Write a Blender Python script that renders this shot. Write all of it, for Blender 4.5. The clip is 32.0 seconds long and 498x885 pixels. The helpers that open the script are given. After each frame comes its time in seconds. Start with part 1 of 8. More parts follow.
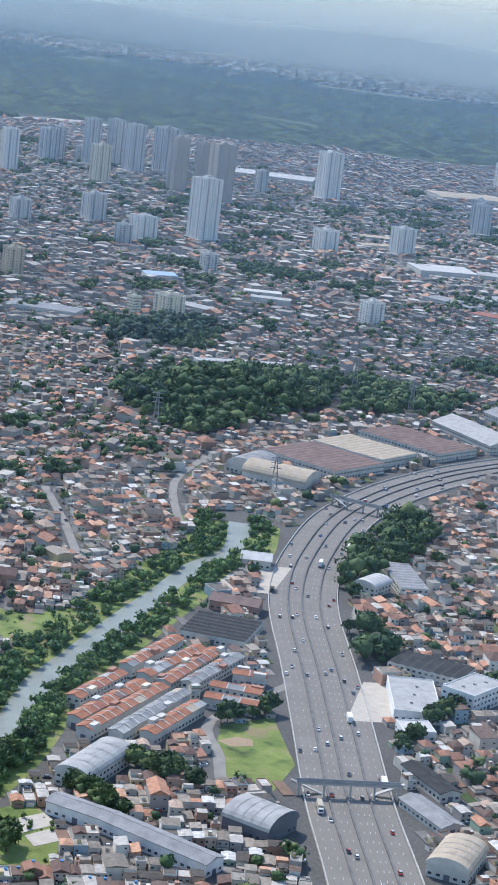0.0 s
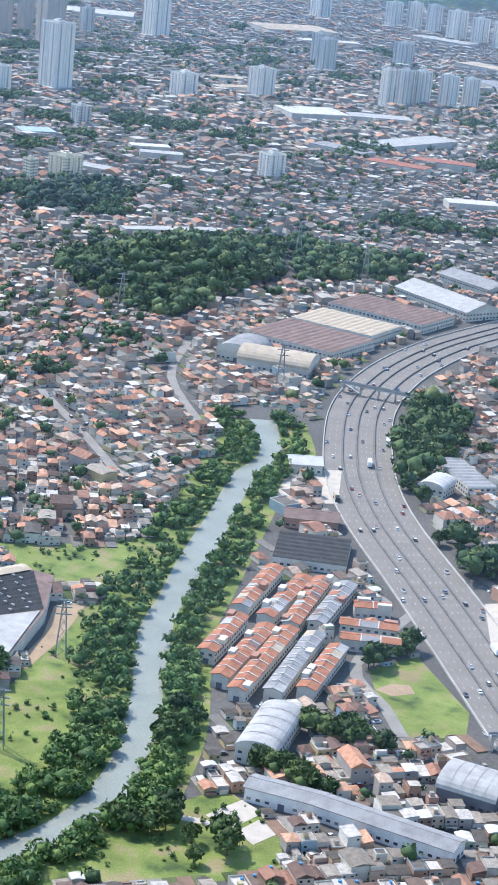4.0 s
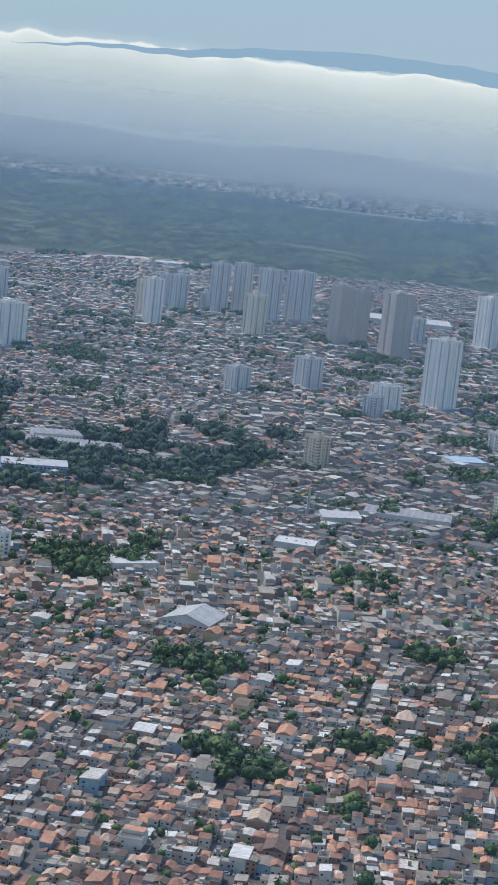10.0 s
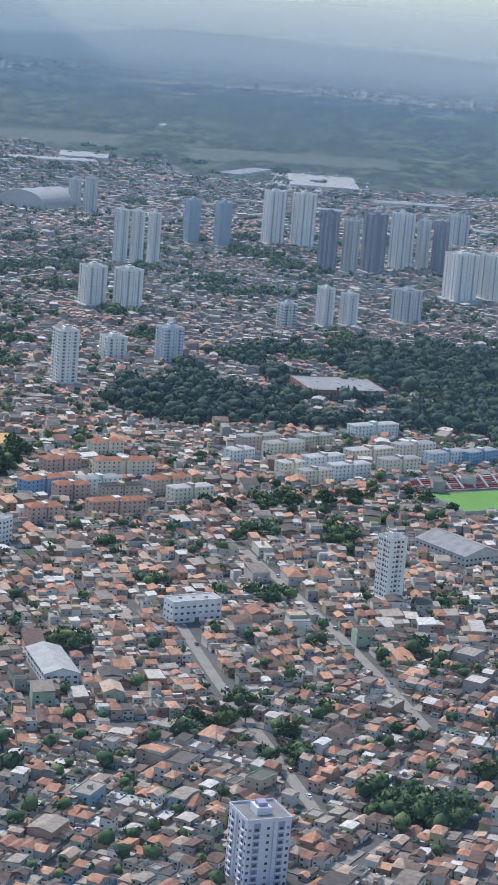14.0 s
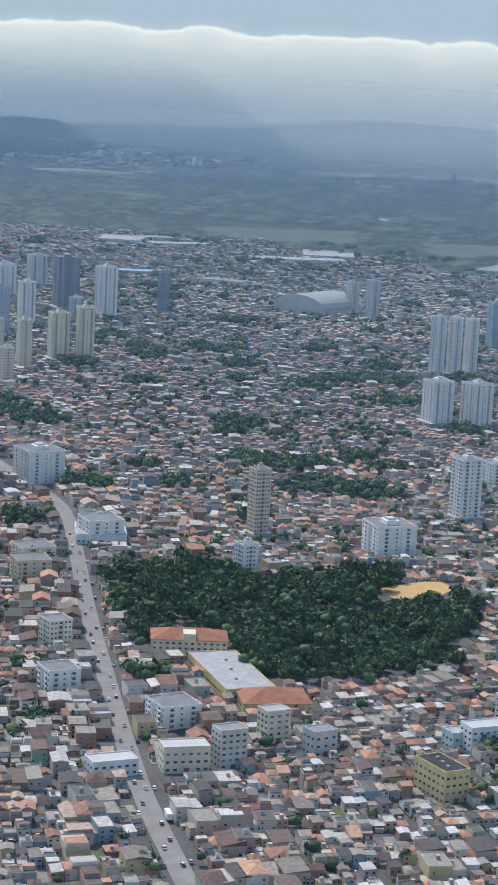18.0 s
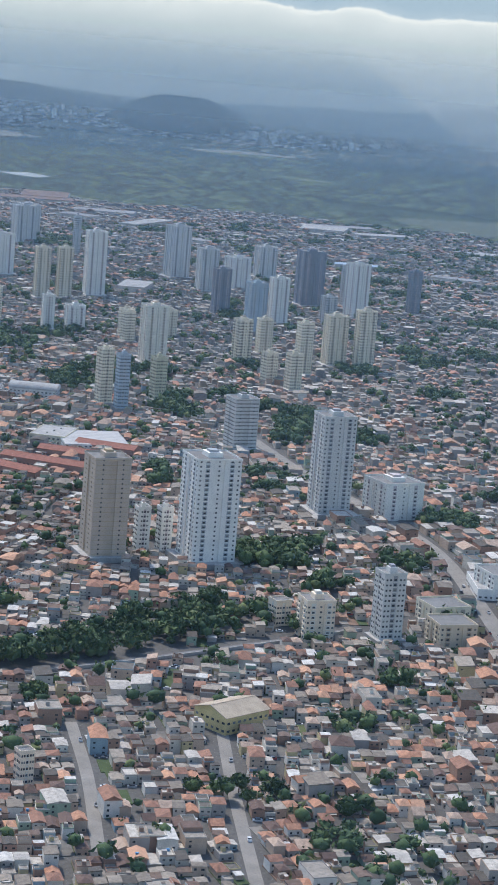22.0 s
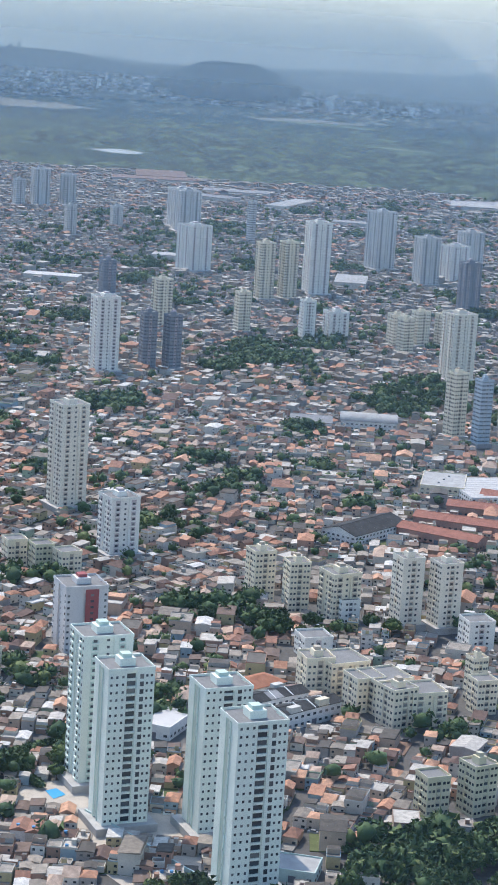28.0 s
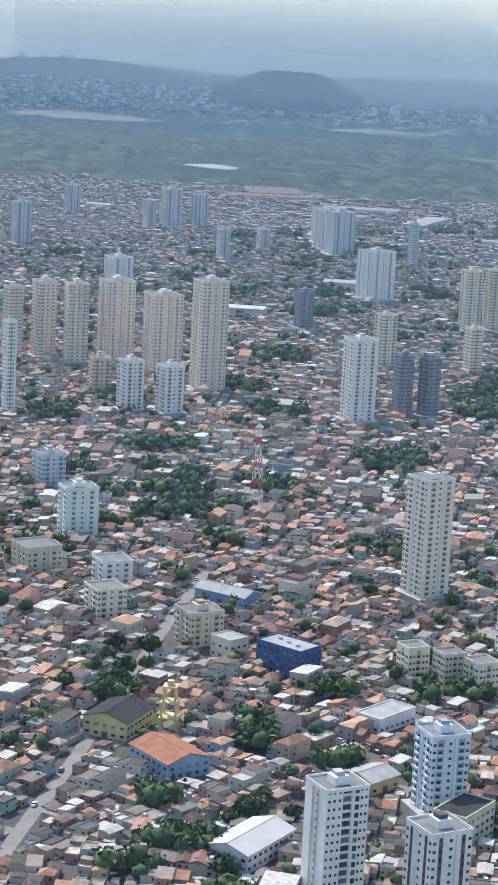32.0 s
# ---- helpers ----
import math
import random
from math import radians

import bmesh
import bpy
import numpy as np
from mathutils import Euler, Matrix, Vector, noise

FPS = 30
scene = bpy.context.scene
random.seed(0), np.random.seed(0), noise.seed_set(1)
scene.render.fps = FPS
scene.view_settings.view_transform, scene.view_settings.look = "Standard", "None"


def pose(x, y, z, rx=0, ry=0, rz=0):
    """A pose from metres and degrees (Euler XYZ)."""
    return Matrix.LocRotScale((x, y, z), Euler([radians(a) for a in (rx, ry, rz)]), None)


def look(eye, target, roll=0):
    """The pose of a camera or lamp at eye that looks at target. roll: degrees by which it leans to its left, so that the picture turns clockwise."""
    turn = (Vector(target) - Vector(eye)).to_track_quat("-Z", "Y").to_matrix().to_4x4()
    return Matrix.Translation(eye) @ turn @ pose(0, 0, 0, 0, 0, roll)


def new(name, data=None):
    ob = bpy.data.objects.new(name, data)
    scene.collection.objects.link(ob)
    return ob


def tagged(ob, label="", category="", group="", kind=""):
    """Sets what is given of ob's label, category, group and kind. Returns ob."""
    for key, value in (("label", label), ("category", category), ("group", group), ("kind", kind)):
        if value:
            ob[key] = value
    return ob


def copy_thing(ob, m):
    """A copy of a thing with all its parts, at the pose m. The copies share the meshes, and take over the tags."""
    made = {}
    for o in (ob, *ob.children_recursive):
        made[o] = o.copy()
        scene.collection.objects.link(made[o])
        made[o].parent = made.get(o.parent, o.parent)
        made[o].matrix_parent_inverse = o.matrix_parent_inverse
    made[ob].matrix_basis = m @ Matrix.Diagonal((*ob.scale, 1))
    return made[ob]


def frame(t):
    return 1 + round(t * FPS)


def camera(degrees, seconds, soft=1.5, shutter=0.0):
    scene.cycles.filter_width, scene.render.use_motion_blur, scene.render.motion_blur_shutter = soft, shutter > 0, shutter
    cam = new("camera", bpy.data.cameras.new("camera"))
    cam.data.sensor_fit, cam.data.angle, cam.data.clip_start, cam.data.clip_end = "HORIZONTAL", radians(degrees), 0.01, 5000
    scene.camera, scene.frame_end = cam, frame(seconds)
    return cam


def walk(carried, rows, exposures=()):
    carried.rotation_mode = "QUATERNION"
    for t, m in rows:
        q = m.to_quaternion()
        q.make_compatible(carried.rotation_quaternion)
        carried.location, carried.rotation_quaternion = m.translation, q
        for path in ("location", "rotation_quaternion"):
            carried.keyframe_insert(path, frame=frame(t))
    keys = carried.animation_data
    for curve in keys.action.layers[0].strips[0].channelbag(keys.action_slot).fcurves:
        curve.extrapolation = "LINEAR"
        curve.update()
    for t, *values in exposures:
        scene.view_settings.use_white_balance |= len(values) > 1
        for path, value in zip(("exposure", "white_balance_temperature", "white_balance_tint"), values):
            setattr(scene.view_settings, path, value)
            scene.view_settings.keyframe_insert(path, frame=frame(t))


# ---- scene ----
import itertools

cam = camera(13.627, 32.0, soft=1.7)


def aim(x, y, z, turn, tilt, lean):
    """Turn to the left of north, tilt below the level, lean of the picture, in degrees."""
    return pose(x, y, z, 90 - tilt, 0, turn) @ pose(0, 0, 0, 0, 0, -lean)


ROWS = [
    (0, -57.42, -7.74, 203.71, 33.144, 12.871, -6.773),
    (0.5, -72.20, -7.37, 203.54, 33.776, 13.157, -6.752),
    (1, -87.21, -7.00, 203.34, 34.062, 13.963, -6.922),
    (1.5, -102.44, -6.63, 203.11, 34.134, 15.521, -7.002),
    (2, -117.90, -6.27, 202.84, 33.603, 16.692, -6.941),
    (2.5, -133.57, -5.91, 202.54, 31.596, 17.023, -6.761),
    (4.5, -198.26, -4.52, 201.03, 23.741, 16.804, -5.978),
    (5, -214.91, -4.19, 200.58, 23.359, 16.820, -5.918),
    (5.5, -231.74, -3.86, 200.11, 23.225, 16.907, -5.731),
    (6, -248.74, -3.55, 199.61, 23.291, 17.023, -5.622),
    (6.5, -265.91, -3.24, 199.08, 23.617, 16.957, -5.659),
    (7, -283.24, -2.95, 198.53, 24.103, 16.580, -5.980),
    (7.5, -300.72, -2.66, 197.96, 24.829, 15.713, -5.976),
    (8, -318.35, -2.38, 197.37, 25.659, 14.538, -5.768),
    (8.5, -336.13, -2.12, 196.76, 26.089, 13.399, -5.670),
    (9, -354.04, -1.87, 196.13, 25.425, 12.316, -6.177),
    (9.5, -372.09, -1.63, 195.48, 24.374, 10.610, -7.099),
    (10, -390.26, -1.40, 194.81, 28.917, 9.586, -6.359),
    (10.5, -408.55, -1.19, 194.13, 29.299, 9.113, -6.972),
    (11, -426.96, -1.00, 193.43, 30.436, 8.987, -7.173),
    (11.5, -445.47, -0.82, 192.71, 32.003, 9.214, -7.153),
    (12, -464.09, -0.65, 191.98, 33.627, 9.954, -6.595),
    (12.5, -482.80, -0.50, 191.24, 33.929, 10.787, -6.035),
    (13, -501.60, -0.37, 190.49, 35.326, 11.439, -5.168),
    (13.5, -520.49, -0.26, 189.72, 36.445, 11.952, -4.912),
    (14, -539.46, -0.17, 188.95, 37.403, 12.283, -4.673),
    (14.5, -558.50, -0.10, 188.16, 38.401, 12.523, -4.259),
    (15, -577.61, -0.04, 187.37, 39.264, 12.553, -3.972),
    (15.5, -596.78, -0.01, 186.57, 39.843, 11.986, -3.805),
    (17.5, -673.95, -0.10, 183.33, 41.186, 10.224, -3.155),
    (18, -693.33, -0.18, 182.51, 41.346, 10.119, -3.056),
    (18.5, -712.75, -0.29, 181.69, 41.715, 9.996, -2.861),
    (19, -732.18, -0.42, 180.87, 42.069, 9.823, -2.986),
    (19.5, -751.63, -0.58, 180.06, 42.404, 9.627, -3.326),
    (20, -771.09, -0.76, 179.24, 42.694, 9.578, -3.927),
    (20.5, -790.55, -0.98, 178.42, 42.761, 9.693, -4.569),
    (21, -810.01, -1.22, 177.61, 42.748, 9.955, -4.725),
    (21.5, -829.45, -1.48, 176.81, 43.014, 10.264, -4.753),
    (22, -848.89, -1.78, 176.01, 43.629, 10.776, -4.726),
    (22.5, -868.30, -2.11, 175.22, 44.203, 11.560, -4.585),
    (23, -887.68, -2.47, 174.43, 44.981, 12.396, -4.055),
    (23.5, -907.04, -2.86, 173.65, 45.400, 12.835, -3.515),
    (24, -926.35, -3.28, 172.89, 45.140, 12.751, -3.041),
    (24.5, -945.62, -3.73, 172.13, 44.345, 12.387, -2.874),
    (26.5, -1022.15, -5.89, 169.22, 42.359, 12.015, -3.722),
    (27, -1041.11, -6.52, 168.54, 42.369, 11.814, -3.564),
    (27.5, -1059.99, -7.18, 167.86, 42.454, 11.723, -3.502),
    (28, -1078.79, -7.88, 167.21, 42.581, 11.735, -3.599),
    (28.5, -1097.50, -8.62, 166.57, 42.622, 11.772, -3.695),
    (29, -1116.11, -9.40, 165.95, 42.614, 11.741, -3.558),
    (29.5, -1134.62, -10.21, 165.35, 42.493, 11.682, -3.675),
    (30, -1153.02, -11.07, 164.77, 42.560, 11.689, -3.706),
    (30.5, -1171.30, -11.97, 164.22, 42.874, 11.941, -3.693),
    (31, -1189.46, -12.90, 163.69, 43.425, 12.249, -3.302),
    (31.5, -1207.50, -13.88, 163.18, 43.535, 12.294, -3.310),
    (32, -1225.41, -14.90, 162.70, 42.600, 11.550, -3.047),
]
walk(cam, [(r[0], aim(*r[1:])) for r in ROWS], [(0, 0.42, 5230, 11), (2, 0.7, 5240, 11), (2.5, 0.76, 5250, 11), (5, 0.87, 5290, 11), (7, 0.84, 5270, 11), (9, 0.52, 5230, 11), (10, 0.16, 5350, 11), (13, 0.3, 5420, 12), (19, 0.2, 5400, 12), (23, 0.26, 5400, 12), (24, 0.54, 5430, 12), (27, 0.58, 5450, 12), (28, 0.5, 5430, 12), (32, 0.55, 5470, 12)])

# ---- world, sun ----
SUN_EL, SUN_AZ = 51.0, 165.0  # height, and bearing counted from east towards north
world = bpy.data.worlds.new("sky")
scene.world = world
world.use_nodes = True
wn = world.node_tree.nodes
sky = wn.new("ShaderNodeTexSky")
sky.sky_type = "NISHITA"
sky.sun_disc = False
sky.sun_elevation = radians(SUN_EL)
sky.sun_rotation = radians(90 - SUN_AZ)
sky.air_density, sky.dust_density, sky.ozone_density = 1.6, 1.2, 1.5
world.node_tree.links.new(sky.outputs[0], wn["Background"].inputs[0])
wn["Background"].inputs[1].default_value = 0.135
sun_data = bpy.data.lights.new("sun", "SUN")
sun_data.energy, sun_data.angle, sun_data.color = 3.5, radians(0.6), (1.0, 0.84, 0.63)
sun = new("sun", sun_data)
sun.matrix_world = look((0, 0, 900), (-math.cos(radians(SUN_EL)) * math.cos(radians(SUN_AZ)), -math.cos(radians(SUN_EL)) * math.sin(radians(SUN_AZ)), 900 - math.sin(radians(SUN_EL))))

U = 0.55  # plan metres to one metre of the buildings' own measures
H = 0.45  # the same for the small houses, which crowd on narrow plots
rng = np.random.default_rng(7)


# ---- materials ----
def material(name, colour, rough=0.8, metal=0.0, scale=1.0, vary=0.25, bump=0.15, palette=None, spread="island", spec=0.3, fine=6.0):
    """A surface with a coarse and a fine variation. palette: (share, colour) steps, picked for each island or object."""
    m = bpy.data.materials.new(name)
    m.use_nodes = True
    t = m.node_tree
    n, link = t.nodes, t.links.new
    b = n["Principled BSDF"]
    b.inputs["Roughness"].default_value = rough
    b.inputs["Metallic"].default_value = metal
    b.inputs["Specular IOR Level"].default_value = spec
    geo = n.new("ShaderNodeNewGeometry")
    big = n.new("ShaderNodeTexNoise")
    big.inputs["Scale"].default_value = scale * 0.35
    big.inputs["Detail"].default_value = 3
    small = n.new("ShaderNodeTexNoise")
    small.inputs["Scale"].default_value = scale * fine
    small.inputs["Detail"].default_value = 2
    link(geo.outputs["Position"], big.inputs["Vector"])
    link(geo.outputs["Position"], small.inputs["Vector"])
    if palette:
        pick = n.new("ShaderNodeValToRGB")
        pick.color_ramp.interpolation = "CONSTANT"
        at = 0.0
        for i, (share, c) in enumerate(palette):
            e = pick.color_ramp.elements[0] if i == 0 else pick.color_ramp.elements.new(min(at, 0.999))
            e.position, e.color = at, (*c, 1)
            at += share
        if len(pick.color_ramp.elements) > len(palette):
            pick.color_ramp.elements.remove(pick.color_ramp.elements[-1])
        if spread == "object":
            info = n.new("ShaderNodeObjectInfo")
            link(info.outputs["Random"], pick.inputs[0])
        else:
            link(geo.outputs["Random Per Island"], pick.inputs[0])
        base = pick.outputs[0]
    else:
        rgb = n.new("ShaderNodeRGB")
        rgb.outputs[0].default_value = (*colour, 1)
        base = rgb.outputs[0]
    add = n.new("ShaderNodeMath")
    add.operation = "ADD"
    link(big.outputs[0], add.inputs[0])
    link(small.outputs[0], add.inputs[1])
    span = n.new("ShaderNodeMapRange")
    span.inputs["From Min"].default_value, span.inputs["From Max"].default_value = 0.6, 1.4
    span.inputs["To Min"].default_value, span.inputs["To Max"].default_value = 1 - vary, 1 + vary
    link(add.outputs[0], span.inputs["Value"])
    mul = n.new("ShaderNodeVectorMath")
    mul.operation = "SCALE"
    link(base, mul.inputs[0])
    link(span.outputs[0], mul.inputs["Scale"])
    link(mul.outputs[0], b.inputs["Base Color"])
    if bump:
        bp = n.new("ShaderNodeBump")
        bp.inputs["Strength"].default_value, bp.inputs["Distance"].default_value = bump, 0.2
        link(small.outputs[0], bp.inputs["Height"])
        link(bp.outputs[0], b.inputs["Normal"])
    return m


ROOF_RED = [(0.22, (0.41, 0.215, 0.13)), (0.24, (0.28, 0.15, 0.10)), (0.14, (0.50, 0.29, 0.18)), (0.24, (0.135, 0.088, 0.07)), (0.16, (0.42, 0.31, 0.23))]
ROOF_GREY = [(0.22, (0.20, 0.17, 0.135)), (0.25, (0.085, 0.074, 0.062)), (0.16, (0.285, 0.245, 0.195)), (0.15, (0.42, 0.385, 0.335)), (0.13, (0.15, 0.105, 0.08)), (0.07, (0.52, 0.495, 0.45))]
WALLS = [(0.24, (0.52, 0.48, 0.41)), (0.16, (0.34, 0.31, 0.28)), (0.16, (0.46, 0.35, 0.26)), (0.14, (0.30, 0.19, 0.135)), (0.1, (0.62, 0.59, 0.53)), (0.07, (0.44, 0.37, 0.20)), (0.04, (0.27, 0.34, 0.38)), (0.05, (0.42, 0.25, 0.18)), (0.04, (0.31, 0.38, 0.28))]
M_ROOF_RED = material("clay_tiles", (0, 0, 0), 0.9, scale=2.6, vary=0.5, bump=0.2, palette=ROOF_RED)
M_ROOF_GREY = material("fibre_cement", (0, 0, 0), 0.85, scale=2.6, vary=0.5, bump=0.15, palette=ROOF_GREY)
M_WALL = material("rendered_wall", (0, 0, 0), 0.9, scale=1.2, vary=0.22, palette=WALLS)
M_SLAB = material("roof_slab", (0, 0, 0), 0.9, scale=2.2, vary=0.5, palette=[(0.35, (0.28, 0.25, 0.21)), (0.25, (0.46, 0.425, 0.365)), (0.4, (0.125, 0.112, 0.095))])
M_DARK = material("window_glass", (0.035, 0.042, 0.05), 0.25, spec=0.5, vary=0.3, bump=0)
M_ASPHALT = material("asphalt", (0.17, 0.165, 0.16), 0.9, scale=0.6, vary=0.2, bump=0.1)
M_HIGHWAY = material("worn_highway_surface", (0.195, 0.176, 0.152), 0.85, scale=0.3, vary=0.18, bump=0.05)
M_STREET = material("pale_street_surface", (0.24, 0.222, 0.195), 0.9, scale=0.5, vary=0.25, bump=0.05)
M_PAINT = material("road_paint", (0.50, 0.50, 0.47), 0.7, vary=0.2, bump=0)
M_CONCRETE = material("concrete", (0.42, 0.40, 0.37), 0.9, scale=1.0, vary=0.25)
M_LEAF = material("foliage", (0, 0, 0), 0.65, scale=2.5, vary=0.55, bump=0.6, spec=0.2, palette=[(0.3, (0.078, 0.139, 0.040)), (0.3, (0.111, 0.179, 0.047)), (0.2, (0.052, 0.097, 0.033)), (0.2, (0.159, 0.224, 0.057))])
M_BARK = material("bark", (0.12, 0.085, 0.06), 0.95, scale=4, vary=0.3)
M_GRASS = material("grass", (0, 0, 0), 0.95, scale=0.25, vary=0.35, fine=10)


def patchy(m, stops, scale):
    """Colour in drifts, by a broad noise."""
    n, link = m.node_tree.nodes, m.node_tree.links.new
    geo, nz, ramp = n.new("ShaderNodeNewGeometry"), n.new("ShaderNodeTexNoise"), n.new("ShaderNodeValToRGB")
    nz.inputs["Scale"].default_value, nz.inputs["Detail"].default_value = scale, 6
    link(geo.outputs["Position"], nz.inputs["Vector"])
    link(nz.outputs[0], ramp.inputs[0])
    e = ramp.color_ramp.elements
    e[0].position, e[0].color = stops[0][0], (*stops[0][1], 1)
    e[1].position, e[1].color = stops[-1][0], (*stops[-1][1], 1)
    for at, c in stops[1:-1]:
        e.new(at).color = (*c, 1)
    scale_node = next(k for k in n if k.type == "VECT_MATH" and k.operation == "SCALE")
    link(ramp.outputs[0], scale_node.inputs[0])
    return m


patchy(M_GRASS, [(0.32, (0.062, 0.090, 0.026)), (0.43, (0.135, 0.175, 0.040)), (0.55, (0.185, 0.215, 0.055)), (0.66, (0.24, 0.20, 0.10))], 0.13)
M_TURF = material("pitch_turf", (0.13, 0.26, 0.05), 0.95, scale=0.2, vary=0.15)
M_DIRT = material("bare_earth", (0.33, 0.24, 0.15), 0.95, scale=0.4, vary=0.3)
M_WATER = material("river_water", (0.23, 0.24, 0.195), 0.4, scale=0.3, vary=0.22, bump=0.05, spec=0.4)


# ---- mesh helpers ----
class Soup:
    """Many like pieces joined into one mesh."""

    def __init__(self):
        self.v, self.f, self.m, self.count = [], [], [], 0

    def add(self, verts, faces, mats):
        """verts: n x k x 3. faces: tuples of corners of one piece. mats: one number a face, or n x faces."""
        verts = np.asarray(verts, float)
        n, k = verts.shape[:2]
        base = self.count + np.arange(n) * k
        for j, face in enumerate(faces):
            self.f.append(base[:, None] + np.array(face)[None, :])
            mj = mats[j] if not isinstance(mats, np.ndarray) or mats.ndim == 1 else mats[:, j]
            self.m.append(np.broadcast_to(np.asarray(mj), (n,)))
        self.v.append(verts.reshape(-1, 3))
        self.count += n * k

    def mesh(self, name, materials, smooth=False):
        me = bpy.data.meshes.new(name)
        if not self.v:
            return me
        v = np.concatenate(self.v)
        loops = np.concatenate([f.ravel() for f in self.f])
        sizes = np.concatenate([np.full(len(f), f.shape[1]) for f in self.f])
        me.vertices.add(len(v))
        me.vertices.foreach_set("co", v.ravel())
        me.loops.add(len(loops))
        me.loops.foreach_set("vertex_index", loops.astype(np.int32))
        me.polygons.add(len(sizes))
        me.polygons.foreach_set("loop_start", np.concatenate([[0], np.cumsum(sizes)[:-1]]).astype(np.int32))
        me.polygons.foreach_set("material_index", np.concatenate(self.m).astype(np.int32))
        me.polygons.foreach_set("use_smooth", np.full(len(sizes), smooth))
        for mm in materials:
            me.materials.append(mm)
        me.update(calc_edges=True)
        return me


BOX = [(0, 1, 5, 4), (1, 2, 6, 5), (2, 3, 7, 6), (3, 0, 4, 7), (4, 5, 6, 7), (3, 2, 1, 0)]


def box_verts(cx, cy, z0, sx, sy, h, turn=0.0):
    """Corners of boxes: n x 8 x 3."""
    cx, cy, z0, sx, sy, h, turn = np.broadcast_arrays(*(np.atleast_1d(np.asarray(q, float)) for q in (cx, cy, z0, sx, sy, h, turn)))
    lx = np.array([-1, 1, 1, -1]) * 0.5
    ly = np.array([-1, -1, 1, 1]) * 0.5
    x, y = lx[None] * sx[:, None], ly[None] * sy[:, None]
    c, s = np.cos(turn)[:, None], np.sin(turn)[:, None]
    gx, gy = cx[:, None] + x * c - y * s, cy[:, None] + x * s + y * c
    low = np.stack([gx, gy, np.broadcast_to(z0[:, None], gx.shape)], -1)
    top = np.stack([gx, gy, np.broadcast_to((z0 + h)[:, None], gx.shape)], -1)
    return np.concatenate([low, top], 1)


def inside(px, py, poly):
    poly = np.array(poly, float)
    hit = np.zeros(len(px), bool)
    for (x0, y0), (x1, y1) in zip(poly, np.roll(poly, -1, 0)):
        cross = ((y0 > py) != (y1 > py)) & (px < (x1 - x0) * (py - y0) / (y1 - y0 + 1e-12) + x0)
        hit ^= cross
    return hit


def near_line(px, py, line, d):
    out = np.zeros(len(px), bool)
    line = np.array(line, float)
    for a, b in zip(line[:-1], line[1:]):
        ab = b - a
        t = np.clip(((px - a[0]) * ab[0] + (py - a[1]) * ab[1]) / (ab @ ab), 0, 1)
        out |= np.hypot(px - a[0] - t * ab[0], py - a[1] - t * ab[1]) < d
    return out


def smooth_line(pts, n=8):
    """A rounded line through the points."""
    p = np.array(pts, float)
    q = np.concatenate([[2 * p[0] - p[1]], p, [2 * p[-1] - p[-2]]])
    out = []
    for i in range(1, len(q) - 2):
        for k in range(n):
            t = k / n
            a, b, c, d = q[i - 1], q[i], q[i + 1], q[i + 2]
            out.append(0.5 * (2 * b + (c - a) * t + (2 * a - 5 * b + 4 * c - d) * t * t + (3 * b - a - 3 * c + d) * t ** 3))
    out.append(p[-1])
    return np.array(out)


def normals(line):
    d = np.gradient(line, axis=0)
    d /= np.linalg.norm(d, axis=1)[:, None]
    return np.stack([-d[:, 1], d[:, 0]], 1)


def ribbon(soup, line, left, right, z, mat):
    """A flat strip along a line, between two offsets."""
    nn = normals(line)
    a, b = line + nn * np.reshape(left, (-1, 1)), line + nn * np.reshape(right, (-1, 1))
    zz = np.full((len(line), 1), z)
    a, b = np.hstack([a, zz]), np.hstack([b, zz])
    soup.add(np.stack([b[:-1], b[1:], a[1:], a[:-1]], 1), [(0, 1, 2, 3)], [mat])


def thing(name, mesh, label, category="", group="", kind="", at=None):
    ob = new(name, mesh)
    if at is not None:
        ob.matrix_world = at
    return tagged(ob, label, category, group, kind)


def part(name, mesh, parent, label="", at=None):
    ob = new(name, mesh)
    ob.parent = parent
    if at is not None:
        ob.matrix_basis = at
    if label:
        ob["label"] = label
    return ob


# ---- plan ----
HIGHWAY = smooth_line([(-200, 305), (-234, 348), (-270, 393), (-298, 427), (-329, 468), (-361, 510), (-393, 551), (-413, 582), (-430, 616), (-449, 664), (-459, 712), (-461, 761), (-456, 805), (-440, 880), (-410, 960), (-350, 1080)], 6)
RIVER = smooth_line([(-360, 240), (-372, 280), (-374, 305), (-370, 325), (-369, 343), (-374, 363), (-382, 385), (-394, 409), (-407, 436), (-416, 465), (-433, 520), (-445, 560), (-450, 590), (-470, 625)], 5)
AVENUE = smooth_line([(-930, 285), (-1025, 351), (-1067, 383), (-1122, 428), (-1187, 482), (-1246, 533), (-1308, 584), (-1367, 614), (-1432, 643), (-1520, 690)], 4)
RAIL = smooth_line([(-1380, 200), (-1320, 255), (-1298, 300), (-1289, 335), (-1274, 365), (-1262, 425), (-1255, 480)], 4)
